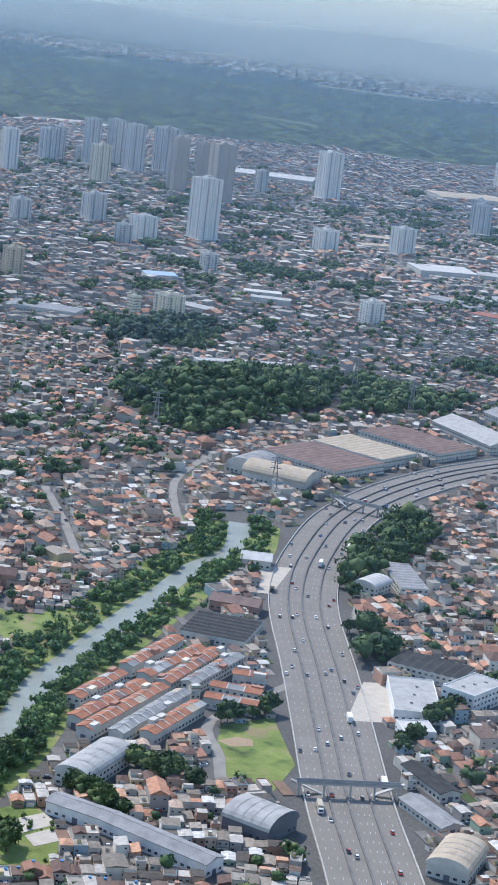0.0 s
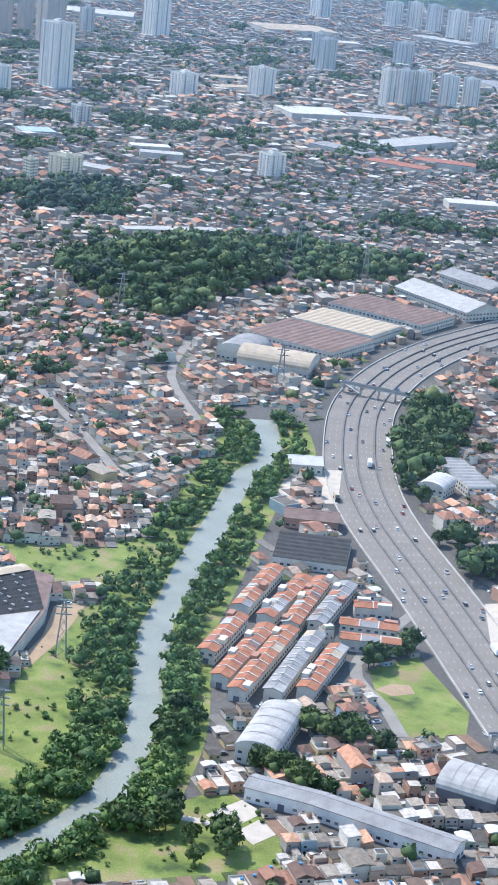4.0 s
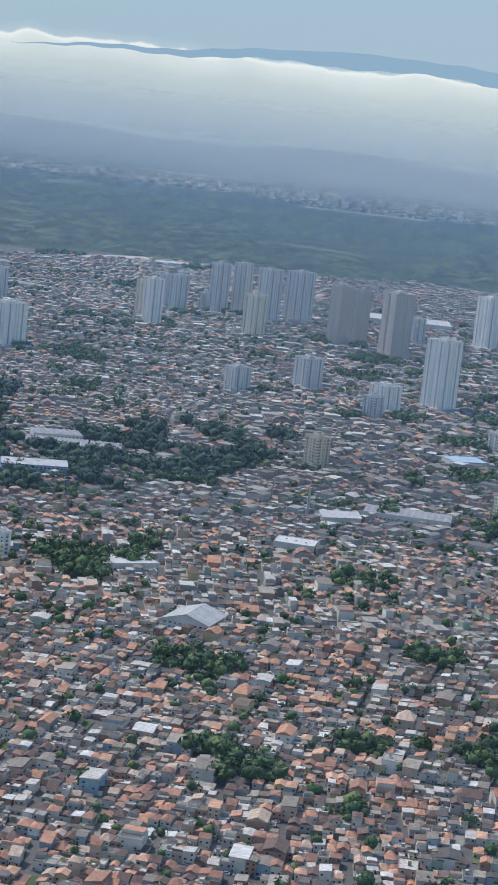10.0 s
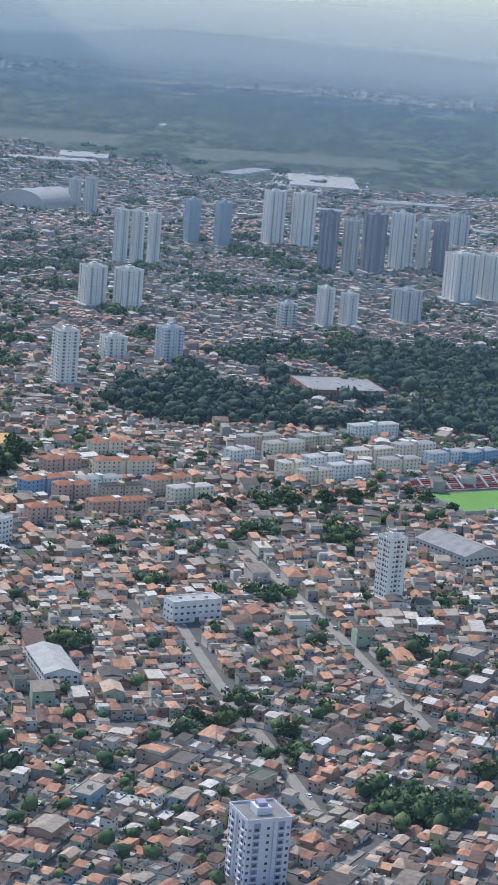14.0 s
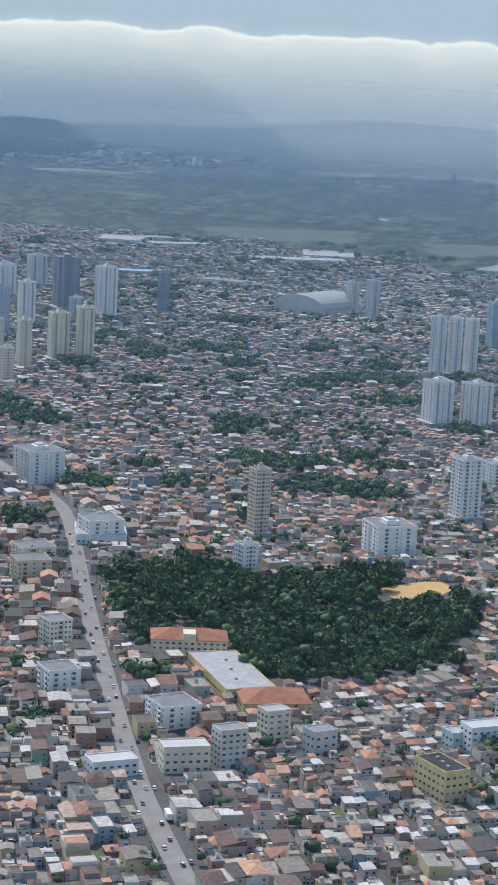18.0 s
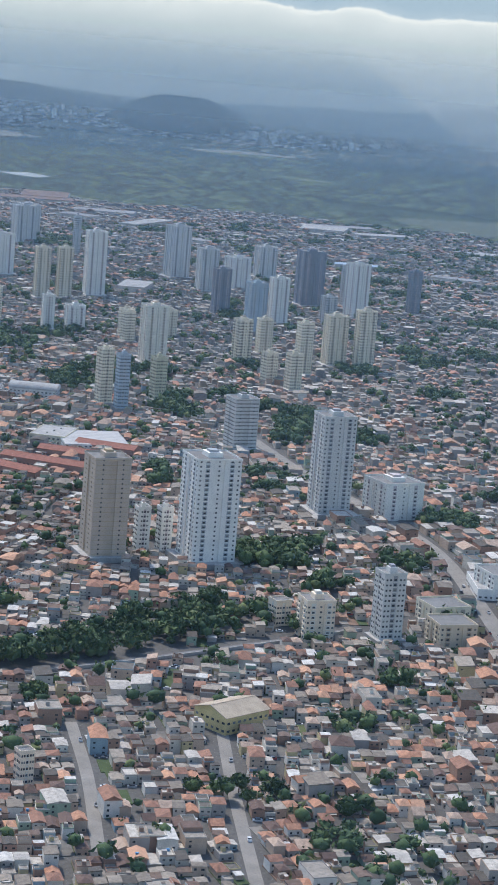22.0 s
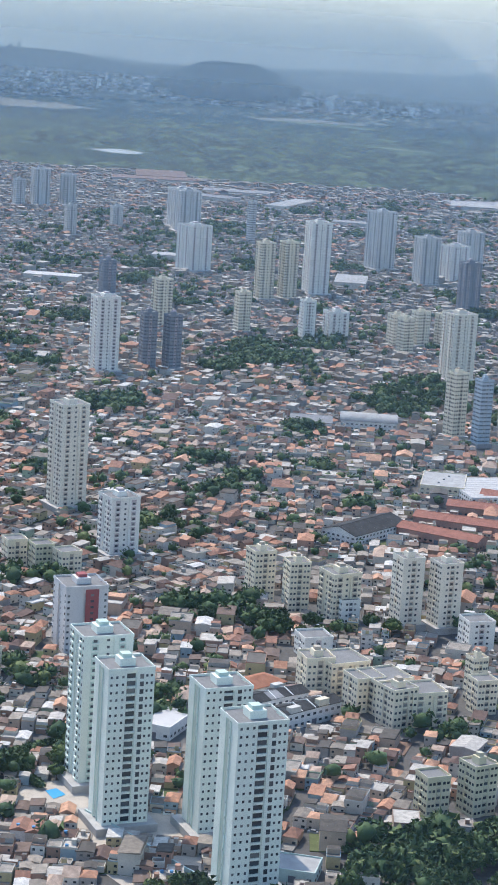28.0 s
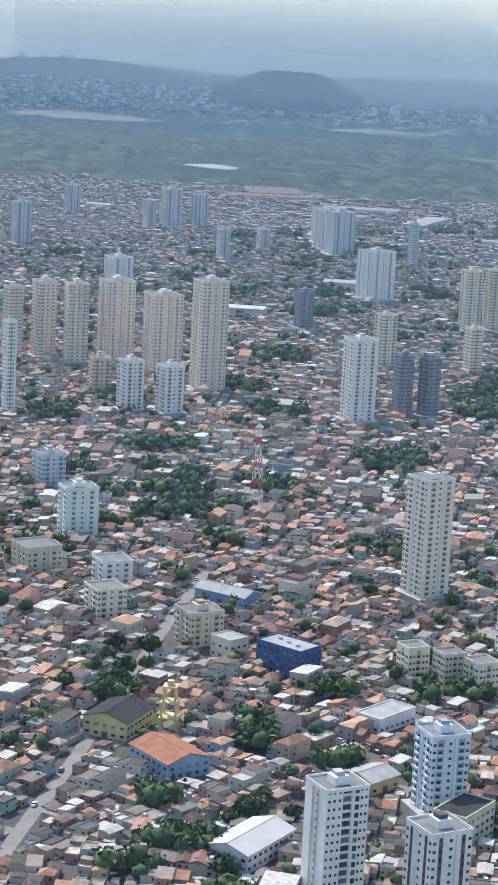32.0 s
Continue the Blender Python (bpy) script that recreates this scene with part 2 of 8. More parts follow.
WOODS = {
    "hill": [(-642, 762), (-640, 824), (-615, 873), (-589, 887), (-560, 826), (-559, 739), (-559, 719), (-597, 723)],
    "slope": [(-595, 907), (-566, 915), (-529, 914), (-524, 876), (-554, 824)],
    "near": [(-500, 300), (-474, 345), (-474, 381), (-458, 391), (-424, 388), (-412, 362), (-405, 325), (-404, 280), (-450, 250)],
    "dark": [(-1030, 835), (-1008, 1015), (-944, 1047), (-910, 1000), (-900, 900), (-894, 835), (-942, 765)],
    "west": [(-1186, 995), (-1130, 1020), (-1017, 862), (-990, 770), (-1040, 809)],
    "band": [(-1219, 788), (-1203, 896), (-1122, 1025), (-1040, 894), (-1008, 795), (-1083, 714), (-1100, 680), (-1150, 690)],
    "park": [(-1214, 514), (-1211, 546), (-1166, 567), (-1157, 607), (-1100, 590), (-1060, 520), (-1069, 486), (-1082, 461), (-1141, 462)],
    "grove": [(-747, 922), (-741, 964), (-705, 959), (-696, 873), (-717, 855)],
    "grove_east": [(-652, 799), (-642, 841), (-629, 827), (-596, 735), (-620, 744)],
    "verge": [(-434, 658), (-438, 691), (-425, 691), (-412, 670), (-405, 630), (-388, 590), (-389, 578), (-400, 584), (-416, 615)],
    "roadside": [(-378, 553), (-374, 561), (-362, 554), (-348, 530), (-352, 522), (-366, 538)],
    "belt": [(-1331, 300), (-1325, 325), (-1303, 358), (-1286, 374), (-1296, 416), (-1296, 460), (-1273, 431), (-1268, 386), (-1284, 343), (-1306, 287)],
}
OPEN = {
    "meadow": [(-433, 431), (-423, 445), (-401, 411), (-386, 349), (-385, 328), (-404, 320), (-418, 372), (-416, 383)],
    "field": [(-471, 460), (-446, 481), (-441, 498), (-433, 493), (-425, 455), (-449, 438)],
    "pitch": [(-352, 446), (-346, 463), (-322, 438), (-316, 419), (-328, 415), (-340, 426)],
    "park_ground": [(-362, 330), (-359, 345), (-351, 366), (-332, 355), (-325, 340), (-340, 320), (-356, 310)],
    "stadium": [(-975, 668), (-955, 735), (-915, 722), (-920, 700), (-935, 655)],
}
MORE_GROVES = [(-822, 1166, 24), (-802, 1171, 15), (-859, 1131, 14), (-712, 921, 18), (-732, 918, 16), (-690, 893, 12), (-698, 976, 8), (-577, 1007, 13), (-561, 1006, 14), (-537, 1014, 12), (-851, 1539, 14), (-824, 1246, 10), (-860, 1460, 10), (-609, 1232, 12), (-846, 687, 15), (-831, 674, 10)]
MORE_GROVES += [(-784, 395, 10), (-775, 400, 6), (-706, 426, 9), (-721, 437, 5), (-798, 507, 5), (-857, 502, 4), (-913, 867, 10), (-922, 902, 10), (-1245, 1072, 14), (-1648, 1825, 22), (-1446, 1633, 16), (-1522, 1891, 16), (-1500, 721, 15), (-1477, 685, 10), (-1559, 684, 11), (-1542, 682, 9)]
MORE_GROVES += [(-1214, 273, 6), (-1325, 510, 8), (-1328, 506, 6), (-1260, 462, 8), (-1623, 617, 10), (-1629, 679, 9), (-1572, 740, 9), (-1453, 581, 7), (-1329, 400, 5), (-1410, 451, 6), (-1282, 392, 5), (-1247, 410, 4), (-1243, 289, 4), (-1696, 574, 10), (-1698, 588, 8), (-1468, 402, 8)]
MORE_GROVES += [(-1474, 400, 7), (-1455, 403, 6), (-1419, 339, 5), (-1411, 329, 6), (-1432, 418, 4), (-1410, 298, 5), (-1520, 531, 6), (-1570, 565, 5), (-1646, 752, 12), (-1645, 726, 9), (-1748, 713, 12), (-1742, 726, 11), (-1742, 691, 9), (-1892, 729, 14), (-1794, 621, 12), (-1790, 961, 12)]
MORE_GROVES += [(-1544, 450, 6), (-927, 369, 6), (-923, 424, 6), (-854, 395, 5), (-915, 510, 8), (-1000, 465, 8), (-949, 493, 6), (-826, 400, 5), (-868, 341, 5), (-1188, 401, 6), (-1241, 508, 8), (-1208, 444, 6), (-1202, 528, 7), (-1244, 632, 9), (-1086, 419, 4), (-1135, 337, 5)]
MORE_GROVES += [(-1351, 674, 9), (-1387, 772, 10), (-1515, 278, 5), (-1533, 326, 6), (-1505, 322, 5), (-1536, 401, 7), (-1571, 319, 6), (-1547, 454, 8), (-1620, 475, 9), (-1697, 470, 10), (-1461, 326, 4), (-1468, 280, 4), (-1473, 254, 4), (-1605, 539, 9), (-675, 670, 12), (-648, 554, 9)]
MORE_GROVES += [(-585, 552, 7), (-635, 795, 14), (-613, 669, 9), (-560, 682, 8), (-748, 752, 14), (-748, 902, 16)]
MORE_GROVES += [(-1321, 732, 18), (-1268, 704, 18), (-1247, 713, 16), (-1402, 798, 14), (-1473, 970, 16), (-1452, 989, 16), (-1405, 1157, 16), (-1343, 1013, 16), (-1179, 925, 18), (-1171, 876, 14), (-1915, 949, 14), (-1565, 507, 7), (-1573, 528, 7), (-1631, 682, 10), (-1621, 686, 9), (-1632, 707, 8), (-1701, 579, 8), (-1333, 728, 12), (-1309, 740, 12), (-1306, 770, 12), (-1280, 762, 10), (-1417, 926, 14), (-1401, 935, 12), (-1470, 715, 8)]
GROVES = [(-612, 591, 9), (-669, 517, 8), (-655, 509, 7), (-570, 421, 5), (-519, 430, 5), (-555, 513, 6), (-722, 595, 9), (-849, 684, 9), (-826, 666, 10), (-838, 727, 8), (-735, 590, 10), (-723, 587, 8)]
GROVES += [(-707, 430, 9), (-662, 503, 9), (-679, 517, 8), (-794, 401, 8), (-781, 403, 8), (-860, 427, 6), (-780, 484, 5), (-946, 589, 6), (-968, 571, 8), (-992, 609, 9), (-1334, 622, 12), (-1303, 555, 9)]
GROVES += [(-1334, 536, 9), (-1544, 732, 13), (-1462, 708, 12), (-1102, 382, 4), (-1110, 434, 8), (-1334, 513, 10), (-1323, 518, 10), (-1523, 739, 12), (-1560, 689, 12), (-1424, 617, 9), (-1603, 871, 14), (-1661, 720, 10)]
GROVES += [(-1747, 744, 14), (-1221, 277, 6), (-1252, 346, 4), (-1282, 438, 6), (-1438, 567, 8), (-1712, 587, 10), (-1517, 387, 7), (-1472, 403, 6), (-1464, 413, 6), (-1773, 747, 16), (-1764, 783, 14), (-1646, 695, 12)]
GROVES += [(-1662, 748, 14), (-1363, 371, 7), (-1713, 485, 10), (-1686, 466, 9), (-1745, 500, 8), (-1702, 516, 10), (-1707, 591, 8), (-1771, 531, 12), (-1842, 540, 12), (-1657, 444, 7), (-1494, 265, 7), (-1727, 464, 9)]
GROVES += [(-1524, 319, 4), *MORE_GROVES, (-1537, 361, 5), (-1522, 373, 5), (-1075, 1420, 22), (-1040, 1330, 18), (-930, 1180, 14), (-900, 1230, 12), (-1180, 1180, 16), (-820, 1080, 12), (-1450, 1180, 20), (-1330, 1040, 14), (-1600, 1000, 16)]
GROVES += [(-1718, 481, 9.0), (-1727, 501, 7.2), (-1708, 515, 8.2), (-1687, 482, 6.8), (-1695, 453, 6.7), (-1698, 433, 5.6), (-1760, 475, 8.3), (-1773, 749, 13.1), (-1705, 592, 8.8), (-1843, 652, 11.5), (-1496, 264, 7.2), (-1458, 240, 7.6), (-1494, 249, 5.8), (-1526, 318, 4.0), (-1538, 360, 4.3), (-1448, 320, 5.5), (-1504, 717, 12.7)]
GROVES += [(-1463, 718, 10.9), (-1279, 443, 10.4), (-1277, 459, 7.6), (-1328, 517, 9.5), (-1333, 621, 11.6), (-1292, 553, 8.4), (-1505, 911, 8.0), (-1326, 722, 11.3), (-1310, 656, 9.4), (-839, 677, 12.9), (-826, 706, 9.9), (-785, 401, 7.4), (-777, 406, 5.9), (-707, 431, 8.6), (-779, 482, 4.1), (-941, 584, 6.3), (-1581, 706, 10.9)]
GROVES += [(-1490, 703, 11.5), (-1406, 598, 6.6), (-1328, 516, 11.4), (-1293, 508, 8.2), (-1782, 808, 13.2), (-1766, 728, 12.5), (-1217, 272, 5.6), (-610, 573, 9.1), (-601, 587, 9.2), (-565, 601, 8.3), (-552, 618, 7.5), (-623, 499, 5.8), (-560, 511, 5.7), (-534, 486, 5.4), (-567, 420, 6.4), (-518, 433, 5.6), (-517, 400, 4.6)]
GROVES += [(-592, 451, 4.6)]
copse = random.Random(21)
GROVES += [(copse.uniform(-2300, -620), copse.uniform(820, 1800), copse.uniform(5, 15)) for _ in range(190)]


def ground_z(x, y):
    """The lie of the land: level town, a wooded mound, far hills."""
    x, y = np.asarray(x, float), np.asarray(y, float)
    r = np.hypot(x + 640, y)
    ang = np.arctan2(y, x + 640)
    start = 3850 - 250 * np.clip((2.094 - ang) / 0.105, 0, 1)
    rise = np.clip((r - start) / (4400 - start), 0, 1)
    rise = rise * rise * (3 - 2 * rise)
    waves = 0.72 + 0.14 * np.sin(ang * 9 + 1.0) + 0.10 * np.sin(ang * 23 + 0.4) + 0.05 * np.sin(ang * 51)
    z = rise * 100 * waves
    z = z + 11 * np.exp(-(((x + 598) / 30) ** 2 + ((y - 800) / 55) ** 2))
    return z


def build_ground():
    xs = np.concatenate([np.arange(-5200, -2600, 80), np.arange(-2600, 0, 16), np.arange(0, 4300, 120)])
    ys = np.concatenate([np.arange(-4600, 150, 130), np.arange(150, 1700, 16), np.arange(1700, 4900, 80)])
    gx, gy = np.meshgrid(xs, ys)
    gz = ground_z(gx, gy)
    v = np.stack([gx, gy, gz], -1)
    q = np.stack([v[:-1, :-1], v[:-1, 1:], v[1:, 1:], v[1:, :-1]], 2).reshape(-1, 4, 3)
    keep = np.hypot(q[:, :, 0].mean(1) + 640, q[:, :, 1].mean(1)) < 4000
    # shared corners, so that the sheet is one piece
    idx = np.arange(gx.size).reshape(gx.shape)
    f = np.stack([idx[:-1, :-1], idx[:-1, 1:], idx[1:, 1:], idx[1:, :-1]], -1).reshape(-1, 4)[keep]
    s = Soup()
    s.v, s.count = [v.reshape(-1, 3)], v.size // 3
    s.f, s.m = [f], [np.zeros(len(f))]
    me = s.mesh("ground", [ground_material()], smooth=True)
    thing("ground", me, "level ground of grey streets, yards and scrub rising to far hills", "ground", kind="structure")


def ground_material():
    m = material("town_ground", (0.10, 0.094, 0.086), 0.95, scale=0.08, vary=0.35, bump=0.1, fine=12)
    t = m.node_tree
    n, link = t.nodes, t.links.new
    b = n["Principled BSDF"]
    town = b.inputs["Base Color"].links[0].from_socket
    geo = n.new("ShaderNodeNewGeometry")
    noise_big = n.new("ShaderNodeTexNoise")
    noise_big.inputs["Scale"].default_value, noise_big.inputs["Detail"].default_value = 0.006, 6
    link(geo.outputs["Position"], noise_big.inputs["Vector"])
    along = n.new("ShaderNodeMapping")
    along.inputs["Rotation"].default_value = (0, 0, radians(-31))
    along.inputs["Scale"].default_value = (0.45, 1.8, 1)
    link(geo.outputs["Position"], along.inputs[0])
    noise_strip = n.new("ShaderNodeTexNoise")
    noise_strip.inputs["Scale"].default_value, noise_strip.inputs["Detail"].default_value = 0.007, 7
    link(along.outputs[0], noise_strip.inputs["Vector"])
    green = n.new("ShaderNodeValToRGB")
    e = green.color_ramp.elements
    # dark woodland greens: the cloud shade over the belt is in the colour
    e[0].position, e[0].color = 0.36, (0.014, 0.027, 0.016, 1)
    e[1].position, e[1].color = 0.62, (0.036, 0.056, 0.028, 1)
    e.new(0.66).color = (0.15, 0.17, 0.075, 1)  # open meadows
    link(noise_strip.outputs[0], green.inputs[0])
    # woodland and meadow beyond the town's edge, which runs in a line to the north-west
    dot = n.new("ShaderNodeVectorMath")
    dot.operation = "DOT_PRODUCT"
    dot.inputs[1].default_value = (-0.52, 0.854, 0)
    link(geo.outputs["Position"], dot.inputs[0])
    wob = n.new("ShaderNodeMath")
    wob.operation = "MULTIPLY_ADD"
    wob.inputs[1].default_value = 260
    link(noise_big.outputs[0], wob.inputs[0])
    link(dot.outputs["Value"], wob.inputs[2])
    edge = n.new("ShaderNodeMapRange")
    edge.inputs["From Min"].default_value, edge.inputs["From Max"].default_value = 2600, 2660
    link(wob.outputs[0], edge.inputs["Value"])
    mix = n.new("ShaderNodeMix")
    mix.data_type = "RGBA"
    link(edge.outputs[0], mix.inputs["Factor"])
    link(town, mix.inputs["A"])
    link(green.outputs[0], mix.inputs["B"])
    link(mix.outputs["Result"], b.inputs["Base Color"])
    return m


build_ground()


def build_roads():
    s = Soup()
    w = 20.5 * U
    ribbon(s, HIGHWAY, w, -w, 0.06, 0)
    thing("road_highway", s.mesh("highway", [M_HIGHWAY]), "wide worn grey motorway with several lanes each way", "road", kind="structure")
    s = Soup()
    ribbon(s, AVENUE, 5.2 * U, -5.2 * U, 0.05, 0)
    thing("road_avenue", s.mesh("avenue", [M_STREET]), "straight grey avenue through the town", "road", kind="structure")
    s = Soup()
    nw = 7.4 * U + 0.45 * np.sin(np.arange(len(RIVER)) * 0.7)
    ribbon(s, RIVER, nw, -nw, 0.08, 0)
    bank = Soup()
    ribbon(bank, RIVER, 20 + 3 * np.sin(np.arange(len(RIVER)) * 0.5), -15, 0.03, 0)
    thing("ground_river_bank", bank.mesh("river_bank", [M_GRASS]), "rough green river banks", "grass", kind="structure")
    thing("water", s.mesh("river", [M_WATER]), "pale grey-green river winding between wooded banks", "river", kind="structure")
    for name, poly in OPEN.items():
        if name in ("stadium",):
            continue
        me = bpy.data.meshes.new(name)
        me.from_pydata([(x, y, 0.05) for x, y in poly], [], [list(range(len(poly)))])
        me.materials.append(M_GRASS)
        thing("ground_" + name, me, "patch of rough green grass", "grass", kind="structure")


build_roads()

# ---- houses of the town ----
DISTRICTS = [(-330, 330, 35, 0.3), (-290, 480, 52, 0.4), (-560, 480, 28, 0.6), (-620, 620, 12, 0.55), (-480, 620, 60, 0.42), (-800, 480, 20, 0.55),
             (-720, 760, 40, 0.35), (-900, 500, 50, 0.5), (-820, 900, 5, 0.4), (-1020, 400, 54, 0.35), (-1100, 380, 54, 0.4), (-1250, 420, 54, 0.45),
             (-1230, 330, 48, 0.5), (-1420, 380, 30, 0.4), (-1550, 400, 15, 0.5), (-1500, 560, 38, 0.45), (-1700, 520, 25, 0.4), (-1330, 720, 54, 0.45),
             (-1150, 980, 35, 0.3), (-1000, 1250, 20, 0.25), (-1500, 850, 45, 0.3), (-1800, 900, 30, 0.2), (-1400, 1150, 10, 0.2), (-800, 1250, 50, 0.3), (-600, 1100, 15, 0.35), (-1700, 1250, 40, 0.2), (-2150, 1000, 20, 0.2),
             (-780, 1720, 30, 0.25), (-1080, 1620, 12, 0.2), (-520, 1480, 40, 0.3), (-1400, 1520, 48, 0.2), (-1850, 1480, 25, 0.2), (-2300, 1250, 35, 0.2), (-950, 1950, 20, 0.2), (-600, 1950, 45, 0.25)]
STREETS = [[(-622, 956), (-575, 859), (-559, 827)], [(-960, 552), (-898, 511), (-856, 481), (-815, 450)], [(-1215, 380), (-1175, 345), (-1120, 299)], [(-930, 478), (-878, 437), (-843, 412), (-800, 380)],
           [(-1515, 235), (-1529, 256), (-1546, 282), (-1601, 362), (-1640, 420)], [(-1235, 345), (-1202, 322), (-1165, 293)], [(-545, 600), (-507, 566), (-480, 540)], [(-476, 389), (-470, 409), (-470, 430), (-500, 455), (-545, 470)],
           [(-330, 415), (-340, 428), (-356, 447), (-358, 490)], [(-480, 600), (-520, 650), (-540, 700)]]
BLOCKED = []  # (x, y, radius) of the larger buildings


def clearing(x, y):
    """Built-up gaps in the looser woods."""
    return np.sin(x * 0.052 + 2.3 * np.sin(y * 0.031)) * np.sin(y * 0.063 + 1.9 * np.sin(x * 0.027 + 1)) > 0.18


LOOSE = ("band", "west", "dark")


def free_ground(x, y, pad=0.0):
    bad = near_line(x, y, HIGHWAY, 16.5) | near_line(x, y, RIVER, 17) | near_line(x, y, AVENUE, 5.2) | near_line(x, y, RAIL, 7)
    for name, poly in [*WOODS.items(), *OPEN.items()]:
        bad |= inside(x, y, poly) & ~clearing(x, y) if name in LOOSE else inside(x, y, poly)
    for gx, gy, gr in GROVES:
        bad |= (x - gx) ** 2 + (y - gy) ** 2 < (gr * 0.8) ** 2
    for st in STREETS:
        bad |= near_line(x, y, st, 3.6)
    for rx, ry, hw, hd, a in RECTS:
        u, v = (x - rx) * math.cos(a) + (y - ry) * math.sin(a), (y - ry) * math.cos(a) - (x - rx) * math.sin(a)
        bad |= (np.abs(u) < hw + 1.6) & (np.abs(v) < hd + 1.6)
    for bx, by, r in BLOCKED:
        bad |= (x - bx) ** 2 + (y - by) ** 2 < r * r
    return ~bad


def town_edge(x):
    """How far the town reaches to the north-west, measured across its edge."""
    return np.interp(x, [-2750, -2450, -2300, -2100, -1800, -1650, -1500, -1000], [2600, 2560, 2600, 2520, 2320, 2400, 2480, 2540]) + 25 * np.sin(x * 0.031)


def in_view(x, y):
    """The fan of the town that the flight looks over."""
    east = np.interp(y, [0, 300, 414, 657, 1034, 1600, 2400], [-150, -190, -235, -375, -495, -660, -860])
    west = np.interp(y, [0, 227, 479, 948, 1600], [-1500, -1530, -1840, -2420, -3200])
    return (x < east) & (x > west)


def house_lots():
    """Plots in blocks of two rows between streets, and on each a front house, rear wing and middle wing.
    Columns: x, y, turn, width, depth, height, kind (0 clay tiles, 1 sheets, 2 slab), role (0 front, 1 rear, 2 middle, 3 large), plot's x, y, front side."""
    cen = np.array([(d[0], d[1]) for d in DISTRICTS], float)
    out, plots = [], []
    lot, deep, street, block = 6.9 * H, 20.5 * H, 7.2 * H, 15
    for i, (cx, cy, turn, red) in enumerate(DISTRICTS):
        a0 = radians(turn)
        nx, ny = 180, 56
        ix, iy = np.meshgrid(np.arange(-nx, nx), np.arange(-ny, ny))
        ix, iy = ix.ravel(), iy.ravel()
        u = ix * lot + np.floor((ix + 5 * (np.floor(iy / 2) % 3)) / block) * street
        v = iy * deep + np.floor(iy / 2) * street
        bend = 9 / 71 * np.cos(u / 71 + 2 * i) + 2.2 / 23 * np.cos(u / 23 + i)
        u, v = u + 7 * np.sin(v / 57 + i), v + 9 * np.sin(u / 71 + 2 * i) + 2.2 * np.sin(u / 23 + i)
        front = np.where(iy % 2 == 0, -1.0, 1.0)
        x, y = cx + u * np.cos(a0) - v * np.sin(a0), cy + u * np.sin(a0) + v * np.cos(a0)
        near = np.argmin((x[:, None] - cen[:, 0]) ** 2 + (y[:, None] - cen[:, 1]) ** 2, 1) == i
        side = (x * -0.52 + y * 0.854) < town_edge(x)
        ok = near & side & (y > 215) & (x > -2750) & (x < -150) & (y - 0.9 * (-x) < 1900)
        ok &= in_view(x, y)
        x, y, front, a = x[ok], y[ok], front[ok], (a0 + bend)[ok]
        n = len(x)
        a = a + rng.normal(0, 0.03, n)
        # tiled and sheeted streets lie in drifts
        drift = np.sin(x * 0.083 + 2.1 * np.sin(y * 0.051 + i)) * np.sin(y * 0.097 + 1.7 * np.sin(x * 0.043))
        tiled = np.clip(red * 0.9 + 0.42 * drift, 0.06, 0.92)
        works = ((x > -1010) & (x < -690) & (y > 840) & (y < 1380) & (rng.random(n) < 0.09)) | ((y > 1350) & (rng.random(n) < 0.07))
        shop = near_line(x, y, AVENUE, 26) & (y < 640)
        large = (rng.random(n) < np.where(shop, 0.34, 0.055)) | works
        vacant = (rng.random(n) < 0.05) & ~large
        storeys = rng.choice([3.1, 3.6, 5.7, 6.3, 8.6], n, p=[0.24, 0.22, 0.33, 0.16, 0.05]) * rng.uniform(0.93, 1.08, n)

        def put(sel, off, w, d, h, kind, role):
            k = sel & ~vacant
            oy = (off * front)[k]
            px, py = x[k] - oy * np.sin(a[k]), y[k] + oy * np.cos(a[k])
            free = free_ground(px, py)
            cols = (px, py, a[k], w[k], d[k], h[k], kind[k].astype(float), np.full(k.sum(), float(role)), x[k], y[k], front[k])
            out.append(np.stack(cols, 1)[free])

        d1 = deep * np.where(y < 1150, rng.uniform(0.36, 0.56, n), rng.uniform(0.6, 0.95, n))
        back = rng.uniform(0.0, 2.0, n) * H
        kind1 = np.where(rng.random(n) < tiled, 0, np.where(rng.random(n) < 0.58, 1, 2))
        put(~large, deep / 2 - back - d1 / 2, lot * rng.uniform(0.86, 1.04, n), d1, storeys * H, kind1, 0)
        d2 = deep * rng.uniform(0.2, 0.36, n)
        tall2 = rng.random(n) < 0.3
        h2 = np.where(tall2, 5.6, 2.8) * rng.uniform(0.9, 1.1, n) * H
        kind2 = np.where(rng.random(n) < tiled * 0.55, 0, np.where(rng.random(n) < 0.6, 1, 2))
        put(~large & (rng.random(n) < 0.92) & (y < 1150), -(deep / 2 - d2 / 2 - 0.15), lot * rng.uniform(0.6, 1.02, n), d2, h2, kind2, 1)
        d3 = np.maximum(deep - back - d1 - d2 - rng.uniform(0, 2.4, n) * H, 0.8)
        put(~large & (rng.random(n) < 0.62) & (y < 900), -deep / 2 + d2 + d3 / 2, lot * rng.uniform(0.35, 0.95, n), d3, rng.uniform(2.3, 3.1, n) * H, np.where(rng.random(n) < 0.6, 1, 2), 2)
        wl = lot * np.where(works, rng.uniform(1.6, 3.4, n), rng.uniform(1.2, 2.1, n))
        put(large, 0 * x, wl, deep * rng.uniform(0.72, 1.0, n), rng.uniform(5.6, 10.5, n) * H, rng.choice([1, 1, 2, 2, 0], n), 3)
        plots.append(np.stack([x, y, a, front, vacant.astype(float)], 1))
    return np.concatenate(out), np.concatenate(plots), lot, deep


